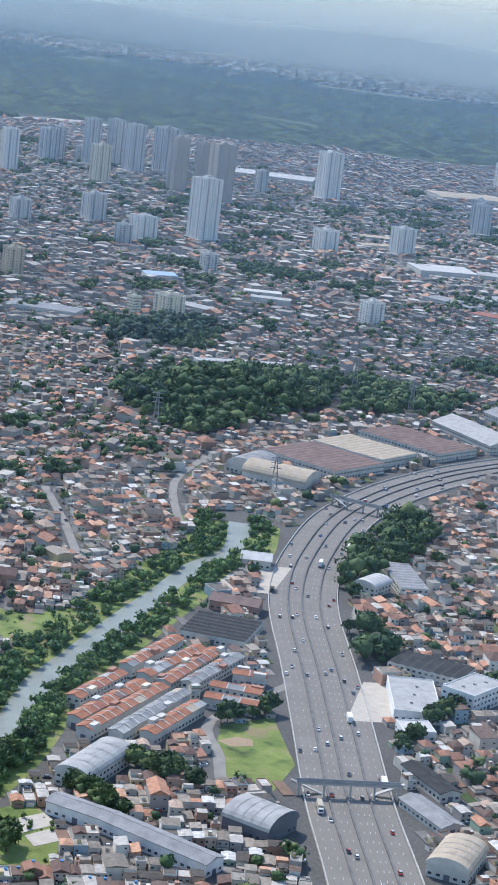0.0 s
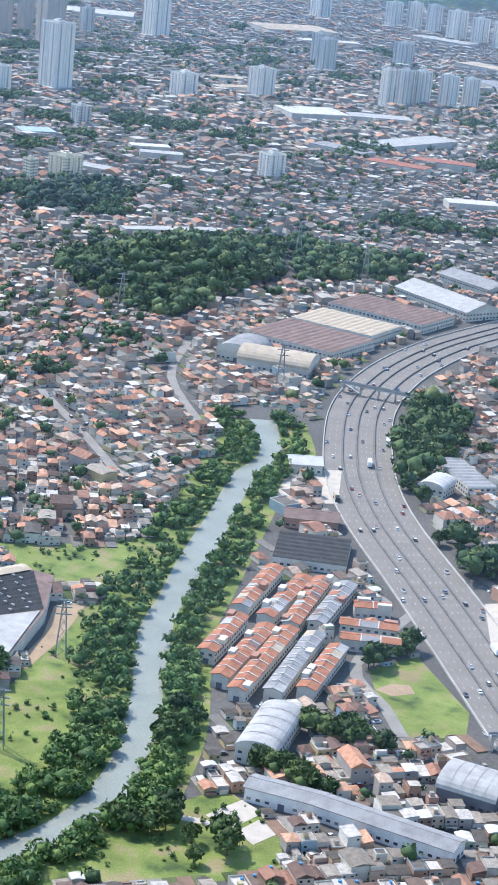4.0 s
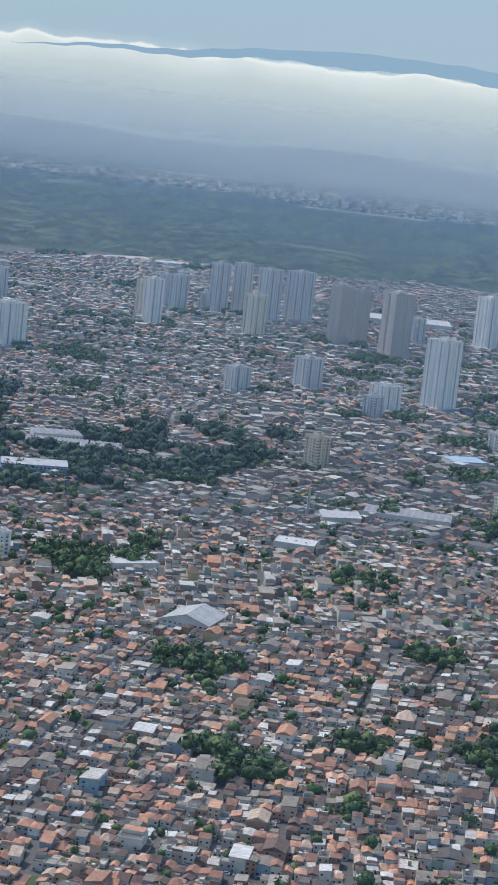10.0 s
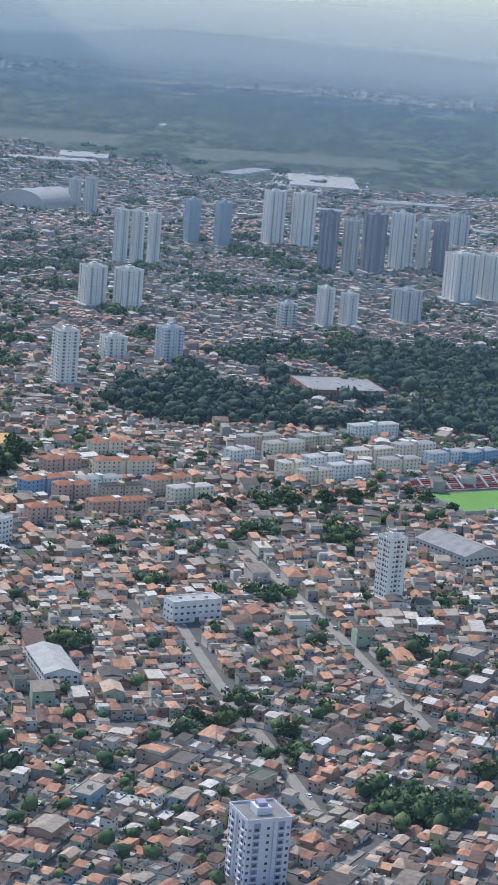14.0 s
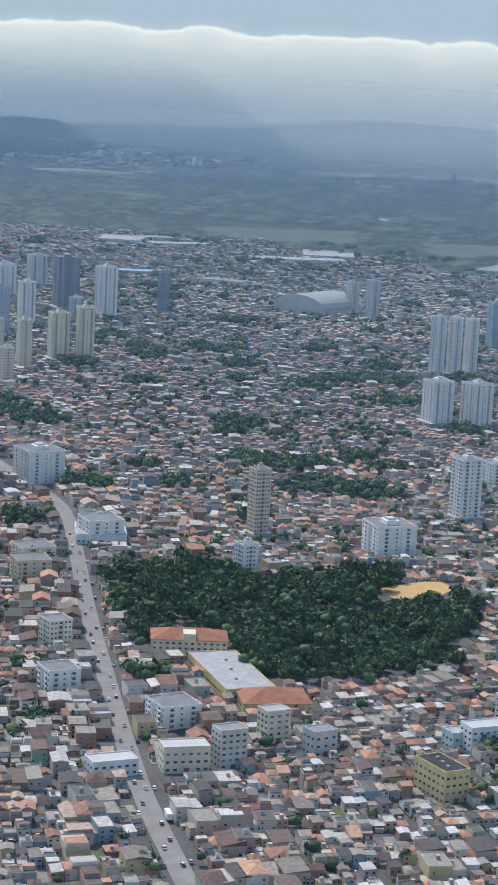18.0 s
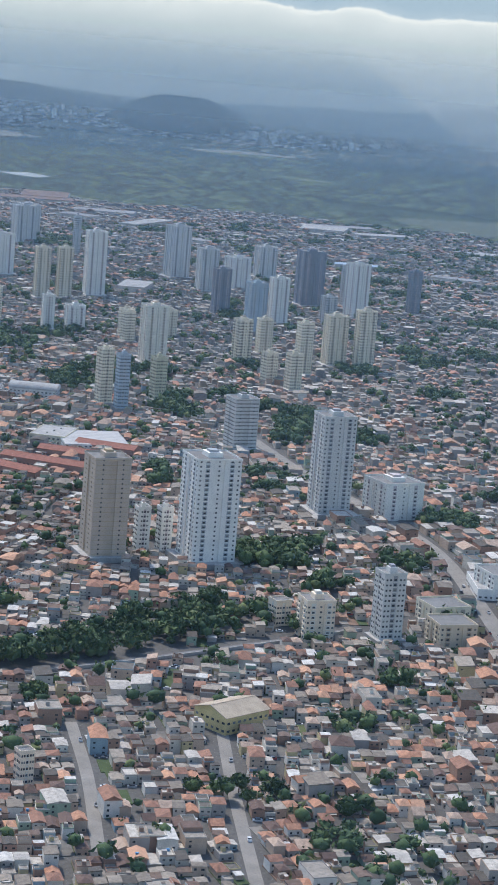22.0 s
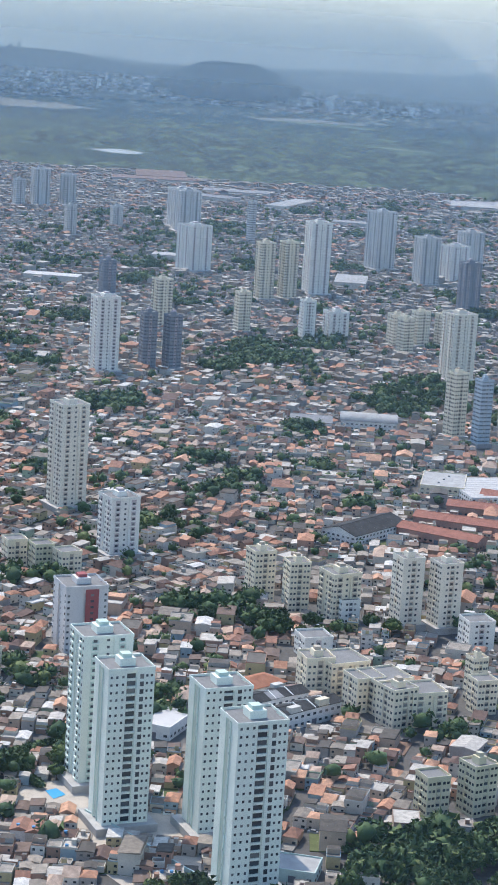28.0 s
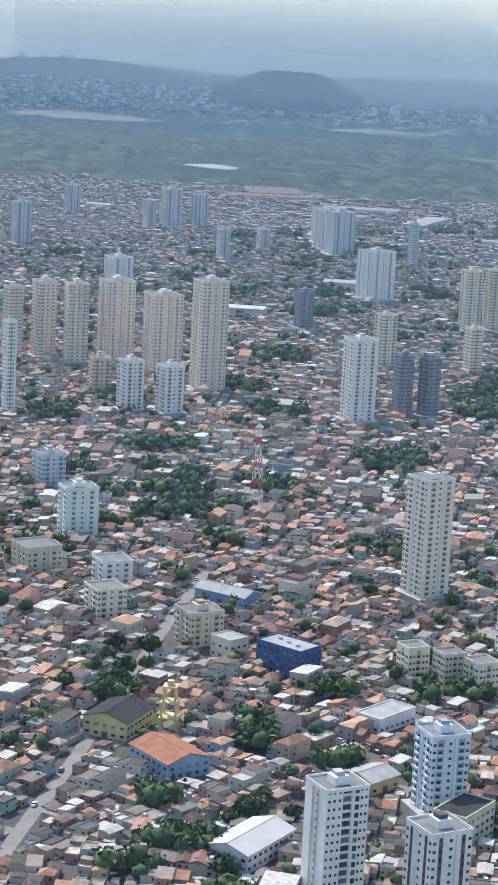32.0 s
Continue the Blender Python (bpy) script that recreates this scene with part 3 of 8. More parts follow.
def add_houses(s, vols, plain_shapes=False):
    """Walls and roofs of many houses. Slots: 0 walls, 1 clay tiles, 2 fibre cement, 3 slab, 4 windows."""
    n = len(vols)
    x, y, a, w, d, h, kind, role = vols.T[:8]
    z = ground_z(x, y) - 0.1
    # beyond the middle of the town: plain walls under simple ridged or flat roofs
    if plain_shapes:
        v = box_verts(x, y, z, w, d, h + 0.1, a)
        rise = np.where(kind == 2, 0.0, w * np.where(kind == 0, 0.2, 0.09))
        c, sn = np.cos(a), np.sin(a)
        r0 = np.stack([x + d / 2 * sn, y - d / 2 * c, z + h + 0.1 + rise], 1)
        r1 = np.stack([x - d / 2 * sn, y + d / 2 * c, z + h + 0.1 + rise], 1)
        s.add(v, BOX[:4], [0, 0, 0, 0])
        top = np.concatenate([v[:, 4:], r0[:, None], r1[:, None]], 1)
        pitched = np.where(kind == 0, 1, np.where(kind == 1, 2, 3))
        s.add(top, [(1, 2, 5, 4), (3, 0, 4, 5), (0, 1, 4), (2, 3, 5)], np.stack([pitched] * 4, 1))
        return
    walls = box_verts(x, y, z, w, d, h + 0.1, a)
    s.add(walls, BOX[:4], [0, 0, 0, 0])
    # pitched roofs: ridged, hipped, or one slope leaning back
    for k, mat in ((0, 1), (1, 2)):
        g = kind == k
        if not g.any():
            continue
        m = g.sum()
        swap = rng.random(m) < (0.45 if k == 0 else 0.3)
        over = 0.35 * H
        ww, dd = np.where(swap, d[g], w[g]) + 2 * over, np.where(swap, w[g], d[g]) + 2 * over
        aa = np.where(swap, a[g] + np.pi / 2, a[g])
        base = box_verts(x[g], y[g], z[g] + h[g] + 0.1, ww, dd, 0.12 * H, aa)
        rise = np.minimum(ww * (0.22 if k == 0 else 0.085), 1.5) * rng.uniform(0.8, 1.2, m)
        hip = np.where(rng.random(m) < 0.5, np.minimum(dd * 0.42, ww * 0.5), dd * 0.0) if k == 0 else dd * 0
        c, sn = np.cos(aa), np.sin(aa)
        off = dd / 2 - hip
        top = z[g] + h[g] + 0.1 + 0.12 * H + rise
        skew = np.where(rng.random(m) < (0.2 if k == 0 else 0.5), 0.45, 0.0) * ww
        r0 = np.stack([x[g] + off * sn + skew * c, y[g] - off * c + skew * sn, top], 1)
        r1 = np.stack([x[g] - off * sn + skew * c, y[g] + off * c + skew * sn, top], 1)
        v = np.concatenate([base, r0[:, None], r1[:, None]], 1)
        s.add(v, [(0, 1, 5, 4), (1, 2, 6, 5), (2, 3, 7, 6), (3, 0, 4, 7), (4, 5, 8), (6, 7, 9), (5, 6, 9, 8), (7, 4, 8, 9)], [mat] * 8)
    # flat roofs with a rim
    g = kind == 2
    outer = box_verts(x[g], y[g], z[g] + h[g] + 0.1, w[g], d[g], 0.6 * H, a[g])
    inner = box_verts(x[g], y[g], z[g] + h[g] + 0.12, w[g] - 0.4 * H, d[g] - 0.4 * H, 0.6 * H - 0.02, a[g])
    v = np.concatenate([outer, inner], 1)
    s.add(v, [(0, 1, 5, 4), (1, 2, 6, 5), (2, 3, 7, 6), (3, 0, 4, 7), (4, 5, 13, 12), (5, 6, 14, 13), (6, 7, 15, 14), (7, 4, 12, 15), (12, 13, 9, 8), (13, 14, 10, 9), (14, 15, 11, 10), (15, 12, 8, 11), (8, 9, 10, 11)], [0] * 12 + [3])
    # roof tanks, stair heads and half-covered terraces on the slabs
    t = g & (rng.random(n) < 0.5)
    s.add(box_verts(x[t] + rng.uniform(-0.8, 0.8, t.sum()), y[t] + rng.uniform(-0.8, 0.8, t.sum()), z[t] + h[t] + 0.1, 2.0 * H, 2.4 * H, 2.2 * H, a[t]), BOX[:5], [0, 0, 0, 0, 3])
    t = g & (rng.random(n) < 0.35) & (role != 2)
    k = t.sum()
    off = d[t] * 0.22 * np.where(rng.random(k) < 0.5, 1, -1)
    s.add(box_verts(x[t] - off * np.sin(a[t]), y[t] + off * np.cos(a[t]), z[t] + h[t] + 0.1, w[t] * 0.92, d[t] * 0.5, 2.3 * H, a[t]), BOX[:5], np.stack([np.zeros(k)] * 4 + [rng.choice([1, 2, 2], k)], 1))
    # porches and garage roofs towards the street
    t = (rng.random(n) < 0.45) & (role == 0)
    k = t.sum()
    side = vols[t, 10]
    dep, wid = rng.uniform(1.2, 2.4, k) * H, w[t] * rng.uniform(0.45, 0.95, k)
    off = side * (d[t] / 2 + dep / 2)
    lean = box_verts(x[t] - off * np.sin(a[t]), y[t] + off * np.cos(a[t]), z[t], wid, dep, rng.uniform(2.2, 2.9, k) * H, a[t])
    s.add(lean, BOX[:5], np.stack([np.zeros(k)] * 4 + [rng.choice([1, 2, 2, 3], k)], 1))
    # windows on the walls that face the flight
    near = (y < 620) & (role != 2)
    for side in (0, 1):
        for lane in (-0.27, 0.27):
            for floor_no in range(3):
                g = near & (h > (2.9 * floor_no + 2.4) * H) & (rng.random(n) < 0.6)
                th = a[g] + side * np.pi / 2
                wide, deep = (w[g], d[g]) if side % 2 == 0 else (d[g], w[g])
                nx, ny = np.sin(th), -np.cos(th)
                px, py = x[g] + nx * deep / 2 + np.cos(th) * wide * lane, y[g] + ny * deep / 2 + np.sin(th) * wide * lane
                ww, hh = rng.uniform(0.9, 1.7, g.sum()) * H, rng.uniform(0.8, 1.3, g.sum()) * H
                zz = z[g] + (1.0 + 2.8 * floor_no) * H
                s.add(box_verts(px, py, zz, ww, 0.06, hh, th), BOX[:1], [4])


# ---- tall buildings ----
STYLE = {
    "white": ((0.80, 0.77, 0.70), (0.50, 0.44, 0.43)), "white2": ((0.80, 0.78, 0.73), (0.36, 0.38, 0.40)), "grey": ((0.62, 0.60, 0.56), (0.33, 0.33, 0.34)),
    "cream": ((0.80, 0.71, 0.53), (0.44, 0.38, 0.30)), "cream2": ((0.80, 0.73, 0.60), (0.55, 0.46, 0.36)), "brown": ((0.50, 0.43, 0.37), (0.56, 0.51, 0.45)),
    "tan": ((0.64, 0.54, 0.40), (0.42, 0.33, 0.23)), "mint": ((0.74, 0.78, 0.69), (0.52, 0.62, 0.54)), "blue": ((0.62, 0.62, 0.61), (0.36, 0.42, 0.50)),
    "blue2": ((0.64, 0.69, 0.72), (0.30, 0.36, 0.42)), "lilac": ((0.62, 0.61, 0.65), (0.30, 0.29, 0.40)), "pink": ((0.68, 0.64, 0.61), (0.58, 0.25, 0.24)),
    "red": ((0.64, 0.62, 0.60), (0.30, 0.09, 0.09)), "wine": ((0.76, 0.74, 0.70), (0.10, 0.075, 0.07)), "brick": ((0.50, 0.42, 0.34), (0.44, 0.36, 0.24)),
    "stripe": ((0.58, 0.56, 0.52), (0.24, 0.23, 0.22)), "yellow": ((0.60, 0.55, 0.38), (0.50, 0.46, 0.34)), "dark": ((0.24, 0.25, 0.28), (0.48, 0.41, 0.42)),
    "salmon": ((0.56, 0.38, 0.30), (0.60, 0.52, 0.44)), "azure": ((0.27, 0.40, 0.56), (0.56, 0.55, 0.52)), "navy": ((0.06, 0.09, 0.19), (0.28, 0.28, 0.30)),
    "glass": ((0.42, 0.48, 0.53), (0.50, 0.52, 0.52)), "peach": ((0.78, 0.66, 0.51), (0.68, 0.65, 0.58)),
}
NAMES = {"white": "white", "white2": "white and grey-blue", "grey": "grey", "cream": "cream", "cream2": "cream and beige", "brown": "brown and beige", "tan": "tan", "mint": "pale mint green",
         "blue": "pale blue-white", "blue2": "white and blue-grey", "lilac": "white and violet-grey", "pink": "white and pink", "red": "white and dark red", "wine": "white and dark brown",
         "salmon": "salmon-pink", "azure": "sky blue", "navy": "dark navy blue", "brick": "brown-grey", "stripe": "grey and dark banded", "yellow": "pale yellow", "dark": "dark grey", "glass": "blue-grey glazed", "peach": "peach and cream"}
FACE = {k: (material("facade_" + k, a, 0.85, scale=0.8, vary=0.12, bump=0.05), material("trim_" + k, b, 0.85, scale=0.8, vary=0.12, bump=0.05)) for k, (a, b) in STYLE.items()}
M_PANE = material("dark_panes", (0, 0, 0), 0.2, spec=0.5, vary=0.1, bump=0, palette=[(0.5, (0.05, 0.058, 0.07)), (0.3, (0.10, 0.11, 0.12)), (0.2, (0.22, 0.22, 0.21))])
M_PANE_OB = material("single_dark_panes", (0, 0, 0), 0.2, spec=0.5, vary=0.1, bump=0, spread="object", palette=[(0.65, (0.03, 0.036, 0.045)), (0.22, (0.07, 0.08, 0.09)), (0.13, (0.16, 0.16, 0.155))])
PANE_CACHE = {}
ROOF_TOP = material("flat_roof_felt", (0.20, 0.195, 0.185), 0.95, scale=0.8, vary=0.3)


def box_mesh(name, sx, sy, h, mat, z0=0.0):
    s = Soup()
    s.add(box_verts(0, 0, z0, sx, sy, h), BOX, [0] * 6)
    return s.mesh(name, [mat])


def tower(x, y, h, side, style, turn=0.0, near=False, deep=1.0, kind="apartment_tower"):
    """A block of flats: shaft with bays, window columns, parapet, lift room and podium."""
    BLOCKED.append((x, y, side * 0.5 * (1 + deep) * 0.75 + 3))
    main, trim = FACE[style]
    side *= 0.88 if near else 0.93
    h -= 2.4 if h > 18 else 1.2 if h > 9 else 0
    w, d = side, side * deep
    ob = new(kind)
    ob.matrix_world = pose(x, y, float(ground_z(x, y)) - 0.1, 0, 0, turn)
    floors = max(3, int(h / (2.95 * U)))
    if h < 13:
        ob.name = "apartment_block"
    tagged(ob, f"{NAMES[style]} block of flats with about {floors} storeys", "building", "tall buildings of the town")
    side_pts = [(-0.54, -0.54), (-0.12, -0.54), (-0.12, -0.5), (0.12, -0.5), (0.12, -0.54)]
    plan = []
    for k in range(4):  # notched plan, each side with two bays
        c, q = round(math.cos(k * math.pi / 2)), round(math.sin(k * math.pi / 2))
        plan += [(px * c - py * q, px * q + py * c) for px, py in side_pts]
    me = bpy.data.meshes.new("shaft")
    n = len(plan)
    me.from_pydata([(px * w, py * d, zz) for zz in (0, h) for px, py in plan], [], [[i, (i + 1) % n, n + (i + 1) % n, n + i] for i in range(n)] + [list(range(n, 2 * n))])
    me.materials.append(main)
    me.materials.append(ROOF_TOP)
    me.polygons[n].material_index = 1
    part("wall", me, ob)
    s = Soup()
    for sx, sy, bw, bd in ((0, -1, w * 1.1, 0.14), (0, 1, w * 1.1, 0.14), (-1, 0, 0.14, d * 1.1), (1, 0, 0.14, d * 1.1)):
        s.add(box_verts(sx * w * 0.545, sy * d * 0.545, h - 0.25, bw, bd, 0.75), BOX, [0] * 6)
    part("parapet", s.mesh("parapet", [main]), ob)
    if h > 9:
        lift = part("lift_room", box_mesh("lift_room", w * 0.42, d * 0.36, 1.6, main, h), ob)
    if h > 9:
        part("water_tank", box_mesh("tank", w * 0.26, d * 0.22, 0.8, trim, h + 1.6), lift)
    if h > 18:
        part("podium", box_mesh("podium", w * 1.5, d * 1.45, 1.9, M_CONCRETE), ob)
    pitch = 2.95 * U
    small = Soup()
    start = 2.0 if h > 18 else 0.3
    zs = np.arange(floors) * pitch + start
    zs = zs[zs < h - 1.0]
    for face in range(4):
        wide = w if face % 2 == 0 else d
        depth = d if face % 2 == 0 else w
        th = radians(face * 90)

        def put(u, out, z, bw, bd, bh, slot, name):
            """One row of like boxes up the face: parts of their own on the nearest buildings."""
            px, py = out * math.sin(th) + u * math.cos(th), -out * math.cos(th) + u * math.sin(th)
            if near and face in (0, 1):
                key = (name, style, round(bw, 2), round(bh, 2))
                if key not in PANE_CACHE:
                    PANE_CACHE[key] = box_mesh(name, bw, bd, bh, M_PANE_OB if slot == 0 else (trim if slot == 1 else main))
                for zz in np.atleast_1d(z):
                    part(name, PANE_CACHE[key], ob, "", pose(px, py, zz, 0, 0, face * 90))
            else:
                small.add(box_verts(px + 0 * np.atleast_1d(z), py, z, bw, bd, bh, th), BOX[:5] if slot == 0 else BOX, [slot] * (5 if slot == 0 else 6))

        if style in ("brick", "stripe"):  # long bands, storey by storey
            put(0, depth * 0.54, zs + 1.0 * U, wide * 1.02, 0.1, (0.9 if style == "stripe" else 0.3) * U, 1, "band")
            for u in (-0.3, 0.3):
                put(u * wide, depth * 0.545, zs + 0.9 * U, 1.0 * U, 0.08, 0.9 * U, 0, "window")
            continue
        if near and style in ("mint", "cream2", "white"):
            if face % 2 == 0:  # blank side with one narrow column of small windows between ribs
                put(0.0, depth * 0.5 + 0.01, zs + 1.1 * U, 0.8 * U, 0.06, 0.8 * U, 0, "window")
                put(-0.14 * wide, depth * 0.54 + 0.02, np.array([0.3]), 0.3, 0.25, h - 0.5, 1, "rib")
                put(0.14 * wide, depth * 0.54 + 0.02, np.array([0.3]), 0.3, 0.25, h - 0.5, 1, "rib")
            else:  # windows and a column of deep balconies
                for u in (-0.47, -0.34, -0.2, 0.36, 0.47):
                    put(u * wide, depth * 0.54 + 0.01, zs + 1.0 * U, 0.85 * U, 0.06, 0.95 * U, 0, "window")
                put(0.0, depth * 0.5 + 0.02, zs + 0.75 * U, wide * 0.2, 0.06, 1.75 * U, 0, "window")
                put(0.0, depth * 0.5 + 0.22, zs, wide * 0.22, 0.44, 0.7 * U, 2, "balcony")
                put(0.24 * wide, depth * 0.54 + 0.02, zs + 0.4 * U, 1.5 * U, 0.07, 1.8 * U, 0, "window")
            continue
        strips = (0.0,) if wide < 7.5 else (-0.3, 0.3)
        for u in strips:  # strip with balconies or service windows; a darker trim paints in a recess's shade
            painted = style in ("pink", "red", "wine")
            if style == "red" and (face % 2 == 0 or u < 0):  # one painted panel on the end walls alone
                continue
            u = 0.13 if style == "red" else u
            bw = wide * {"pink": 0.27, "red": 0.34}.get(style, 0.1) if painted else min(2.8 * U, wide * 0.2)
            put(u * wide, depth * (0.5 if abs(u) < 0.12 else 0.54), np.array([start * 0.5]), bw, 0.08, h - start * 0.5 - 0.5, 1, "facade_strip")
            put(u * wide, depth * (0.5 if abs(u) < 0.12 else 0.54) + 0.04, zs + 0.95 * U, min(bw * 0.8, 1.6 * U), 0.08, 1.1 * U, 0, "window")
            if painted:
                continue
            put(u * wide, depth * (0.5 if abs(u) < 0.12 else 0.54) + 0.1, zs, bw, 0.42, 0.62 * U, 2, "balcony")
        free = (-0.42, -0.24, 0.24, 0.42) if len(strips) == 1 else (-0.47, 0.0, 0.47)
        if face % 2 and style in ("mint", "cream2", "white"):
            free = free[1:-1]
        for u in free:
            put(u * wide, depth * (0.5 if abs(u) < 0.12 else 0.54) + 0.01, zs + 1.0 * U, min(1.15 * U, wide * 0.13), 0.06, 1.05 * U, 0, "window")
    tagged(part("glazing", small.mesh("glazing", [M_PANE, trim, main]), ob), kind="stuff")
    return ob




# ---- halls, factories, schools ----
def plain(name, c, rough=0.8, vary=0.22, bump=0.12, metal=0.0, scale=1.0, spec=0.15):
    return material(name, c, rough, metal, scale=scale, vary=vary, bump=bump, spec=spec)


ROOFS = {"clay": plain("orange_tiles", (0.34, 0.155, 0.09), 0.9, 0.35, 0.35, scale=1.6), "red": plain("red_tiles", (0.30, 0.135, 0.095), 0.9, 0.3, 0.3, scale=1.6), "grey": plain("grey_sheets", (0.26, 0.255, 0.25), 0.8, 0.35),
         "darkgrey": plain("dark_sheets", (0.05, 0.049, 0.048), 0.95, 0.5), "palegrey": plain("pale_sheets", (0.37, 0.36, 0.34), 0.9, 0.3), "white": plain("white_sheets", (0.50, 0.48, 0.45), 0.85, 0.2),
         "beige": plain("beige_sheets", (0.42, 0.35, 0.26), 0.9, 0.25), "brown": plain("rusty_sheets", (0.19, 0.135, 0.115), 0.85, 0.45), "blue": plain("blue_sheets", (0.32, 0.40, 0.48), 0.8, 0.2)}
SIDES = {"pale": plain("pale_wall", (0.56, 0.53, 0.47)), "white": plain("white_wall", (0.70, 0.69, 0.66)), "red": plain("red_wall", (0.38, 0.23, 0.18)), "brick": plain("brick_wall", (0.36, 0.20, 0.14), 0.9, 0.25, scale=3),
         "blue": plain("blue_wall", (0.28, 0.38, 0.52)), "cream": plain("cream_wall", (0.66, 0.59, 0.44)), "yellow": plain("yellow_wall", (0.62, 0.50, 0.24)), "mint": plain("mint_wall", (0.48, 0.58, 0.54)), "navy": plain("navy_wall", (0.07, 0.11, 0.24)), "dark": plain("dark_wall", (0.15, 0.15, 0.17))}
RECTS = []  # (x, y, half width, half depth, turn) of the broad buildings
WIN_MESH = {}


patches = random.Random(4)


def hall(x, y, w, d, h, turn, roof, wall, colour, name, label):
    """A broad low building: wall shell, roof by kind, windows and a gate."""
    h += 0.031 * (len(RECTS) % 11)
    RECTS.append((x, y, w / 2 + 1.2, d / 2 + 1.2, radians(turn)))
    ob = new(name)
    ob.matrix_world = pose(x, y, float(ground_z(x, y)) - 0.05, 0, 0, turn)
    tagged(ob, label, name.replace("_", " ").replace("far ", ""), "halls and long roofs of the town")
    rm, wm = ROOFS[colour], SIDES[wall]
    part("wall", box_mesh("hall_wall", w, d, h, wm), ob)
    o = 0.35
    if roof == "gable":
        rise = d * 0.16
        slope = math.hypot(d / 2 + o, rise)
        tilt = math.degrees(math.atan2(rise, d / 2 + o))
        units = max(2, int(w / 4.0)) if name == "terraced_row" else 1
        for k in range(units):
            pw = (w + 2 * o) / units
            for sgn in (-1, 1):
                tint = rm if units == 1 or patches.random() < 0.7 else ROOFS[patches.choice(["red", "clay", "brown", "palegrey", "grey", "beige"])]
                me = box_mesh("roof_panel", pw - (0.04 if units > 1 else 0), slope, 0.18, tint)
                part("roof_panel", me, ob, "", pose(-w / 2 - o + pw * (k + 0.5), sgn * (d / 4 + o / 2), h + rise / 2 - 0.02 + (0.06 * (k % 3) if units > 1 else 0), -sgn * tilt, 0, 0))
            if units > 1 and patches.random() < 0.28:
                part("roof_annex", box_mesh("roof_annex", pw * 0.7, 1.7, rise + patches.uniform(0.3, 1.0), SIDES[patches.choice(["pale", "cream", "brick"])], h), ob, "", pose(-w / 2 + pw * (k + 0.5), patches.choice([-1, 1]) * d * 0.42, 0))
        for sgn in (-1, 1):
            s = Soup()
            e = w / 2 - 0.15
            v = np.array([[(sgn * e - 0.1, -d / 2, h), (sgn * e - 0.1, d / 2, h), (sgn * e - 0.1, 0, h + rise), (sgn * e + 0.1, -d / 2, h), (sgn * e + 0.1, d / 2, h), (sgn * e + 0.1, 0, h + rise)]])
            s.add(v, [(0, 2, 1), (3, 4, 5), (0, 1, 4, 3), (1, 2, 5, 4), (2, 0, 3, 5)], [0] * 5)
            part("gable_wall", s.mesh("gable_wall", [wm]), ob)
        if name == "terraced_row":
            for k in range(1, max(2, int(w / 4.2))):
                u = -w / 2 + w * k / max(2, int(w / 4.2))
                edge = [(-d / 2 - o, h - 0.1), (0, h + rise + 0.1), (d / 2 + o, h - 0.1), (d / 2 + o, h + 0.3), (0, h + rise + 0.5), (-d / 2 - o, h + 0.3)]
                pw = bpy.data.meshes.new("party_wall")
                pw.from_pydata([(u + sg * 0.16, py, pz) for sg in (-1, 1) for py, pz in edge], [], [[0, 1, 4, 5], [1, 2, 3, 4], [11, 10, 7, 6], [10, 9, 8, 7]] + [[i, 6 + i, 6 + (i + 1) % 6, (i + 1) % 6] for i in range(6)])
                pw.materials.append(wm)
                part("party_wall", pw, ob)
        part("ridge", box_mesh("ridge", w + 2 * o, 0.5, 0.16, rm, h + rise + 0.02), ob)
    elif roof == "hip":
        rise, run = d * 0.2, min(d * 0.5, w * 0.45)
        s = Soup()
        b = box_verts(0, 0, h, w + 2 * o, d + 2 * o, 0.15)
        v = np.concatenate([b, np.array([[(-w / 2 + run, 0, h + rise), (w / 2 - run, 0, h + rise)]])], 1)
        s.add(v, [(0, 1, 5, 4), (1, 2, 6, 5), (2, 3, 7, 6), (3, 0, 4, 7), (4, 5, 9, 8), (6, 7, 8, 9), (5, 6, 9), (7, 4, 8), (3, 2, 1, 0)], [0] * 9)
        part("roof", s.mesh("hip_roof", [rm]), ob)
        if name == "manor":
            part("pediment", box_mesh("pediment", 4.0, d * 0.5, 2.2, wm, h), ob, "", pose(0, -d * 0.28, 0))
    elif roof == "vault":
        n = 12
        th = np.linspace(0, np.pi, n + 1)
        rise, e = d * 0.24, w / 2 + o
        py, pz = -np.cos(th) * (d / 2 + o), h + np.sin(th) * rise
        me = bpy.data.meshes.new("vault_roof")  # one arched shell with closed ends
        me.from_pydata([(sg * e, py[k], pz[k]) for sg in (-1, 1) for k in range(n + 1)], [], [[k, n + 1 + k, n + 2 + k, k + 1] for k in range(n)] + [list(range(n, -1, -1)), list(range(n + 1, 2 * n + 2))])
        me.materials.append(rm)
        me.materials.append(wm)
        me.polygons[n].material_index = me.polygons[n + 1].material_index = 1
        part("roof", me, ob)
        for k in range(1, 5):
            u = -w / 2 + w * k / 5
            rib = Soup()
            for j in range(n):
                rib.add(np.array([[(u - 0.12, py[j], pz[j] + 0.1), (u + 0.12, py[j], pz[j] + 0.1), (u + 0.12, py[j + 1], pz[j + 1] + 0.1), (u - 0.12, py[j + 1], pz[j + 1] + 0.1)]]), [(0, 1, 2, 3)], [0])
            part("roof_rib", rib.mesh("roof_rib", [ROOFS["palegrey"]]), ob)
    elif roof == "saw":
        bays = max(2, int(round(w / 3.2)))
        bw = w / bays
        s = Soup()
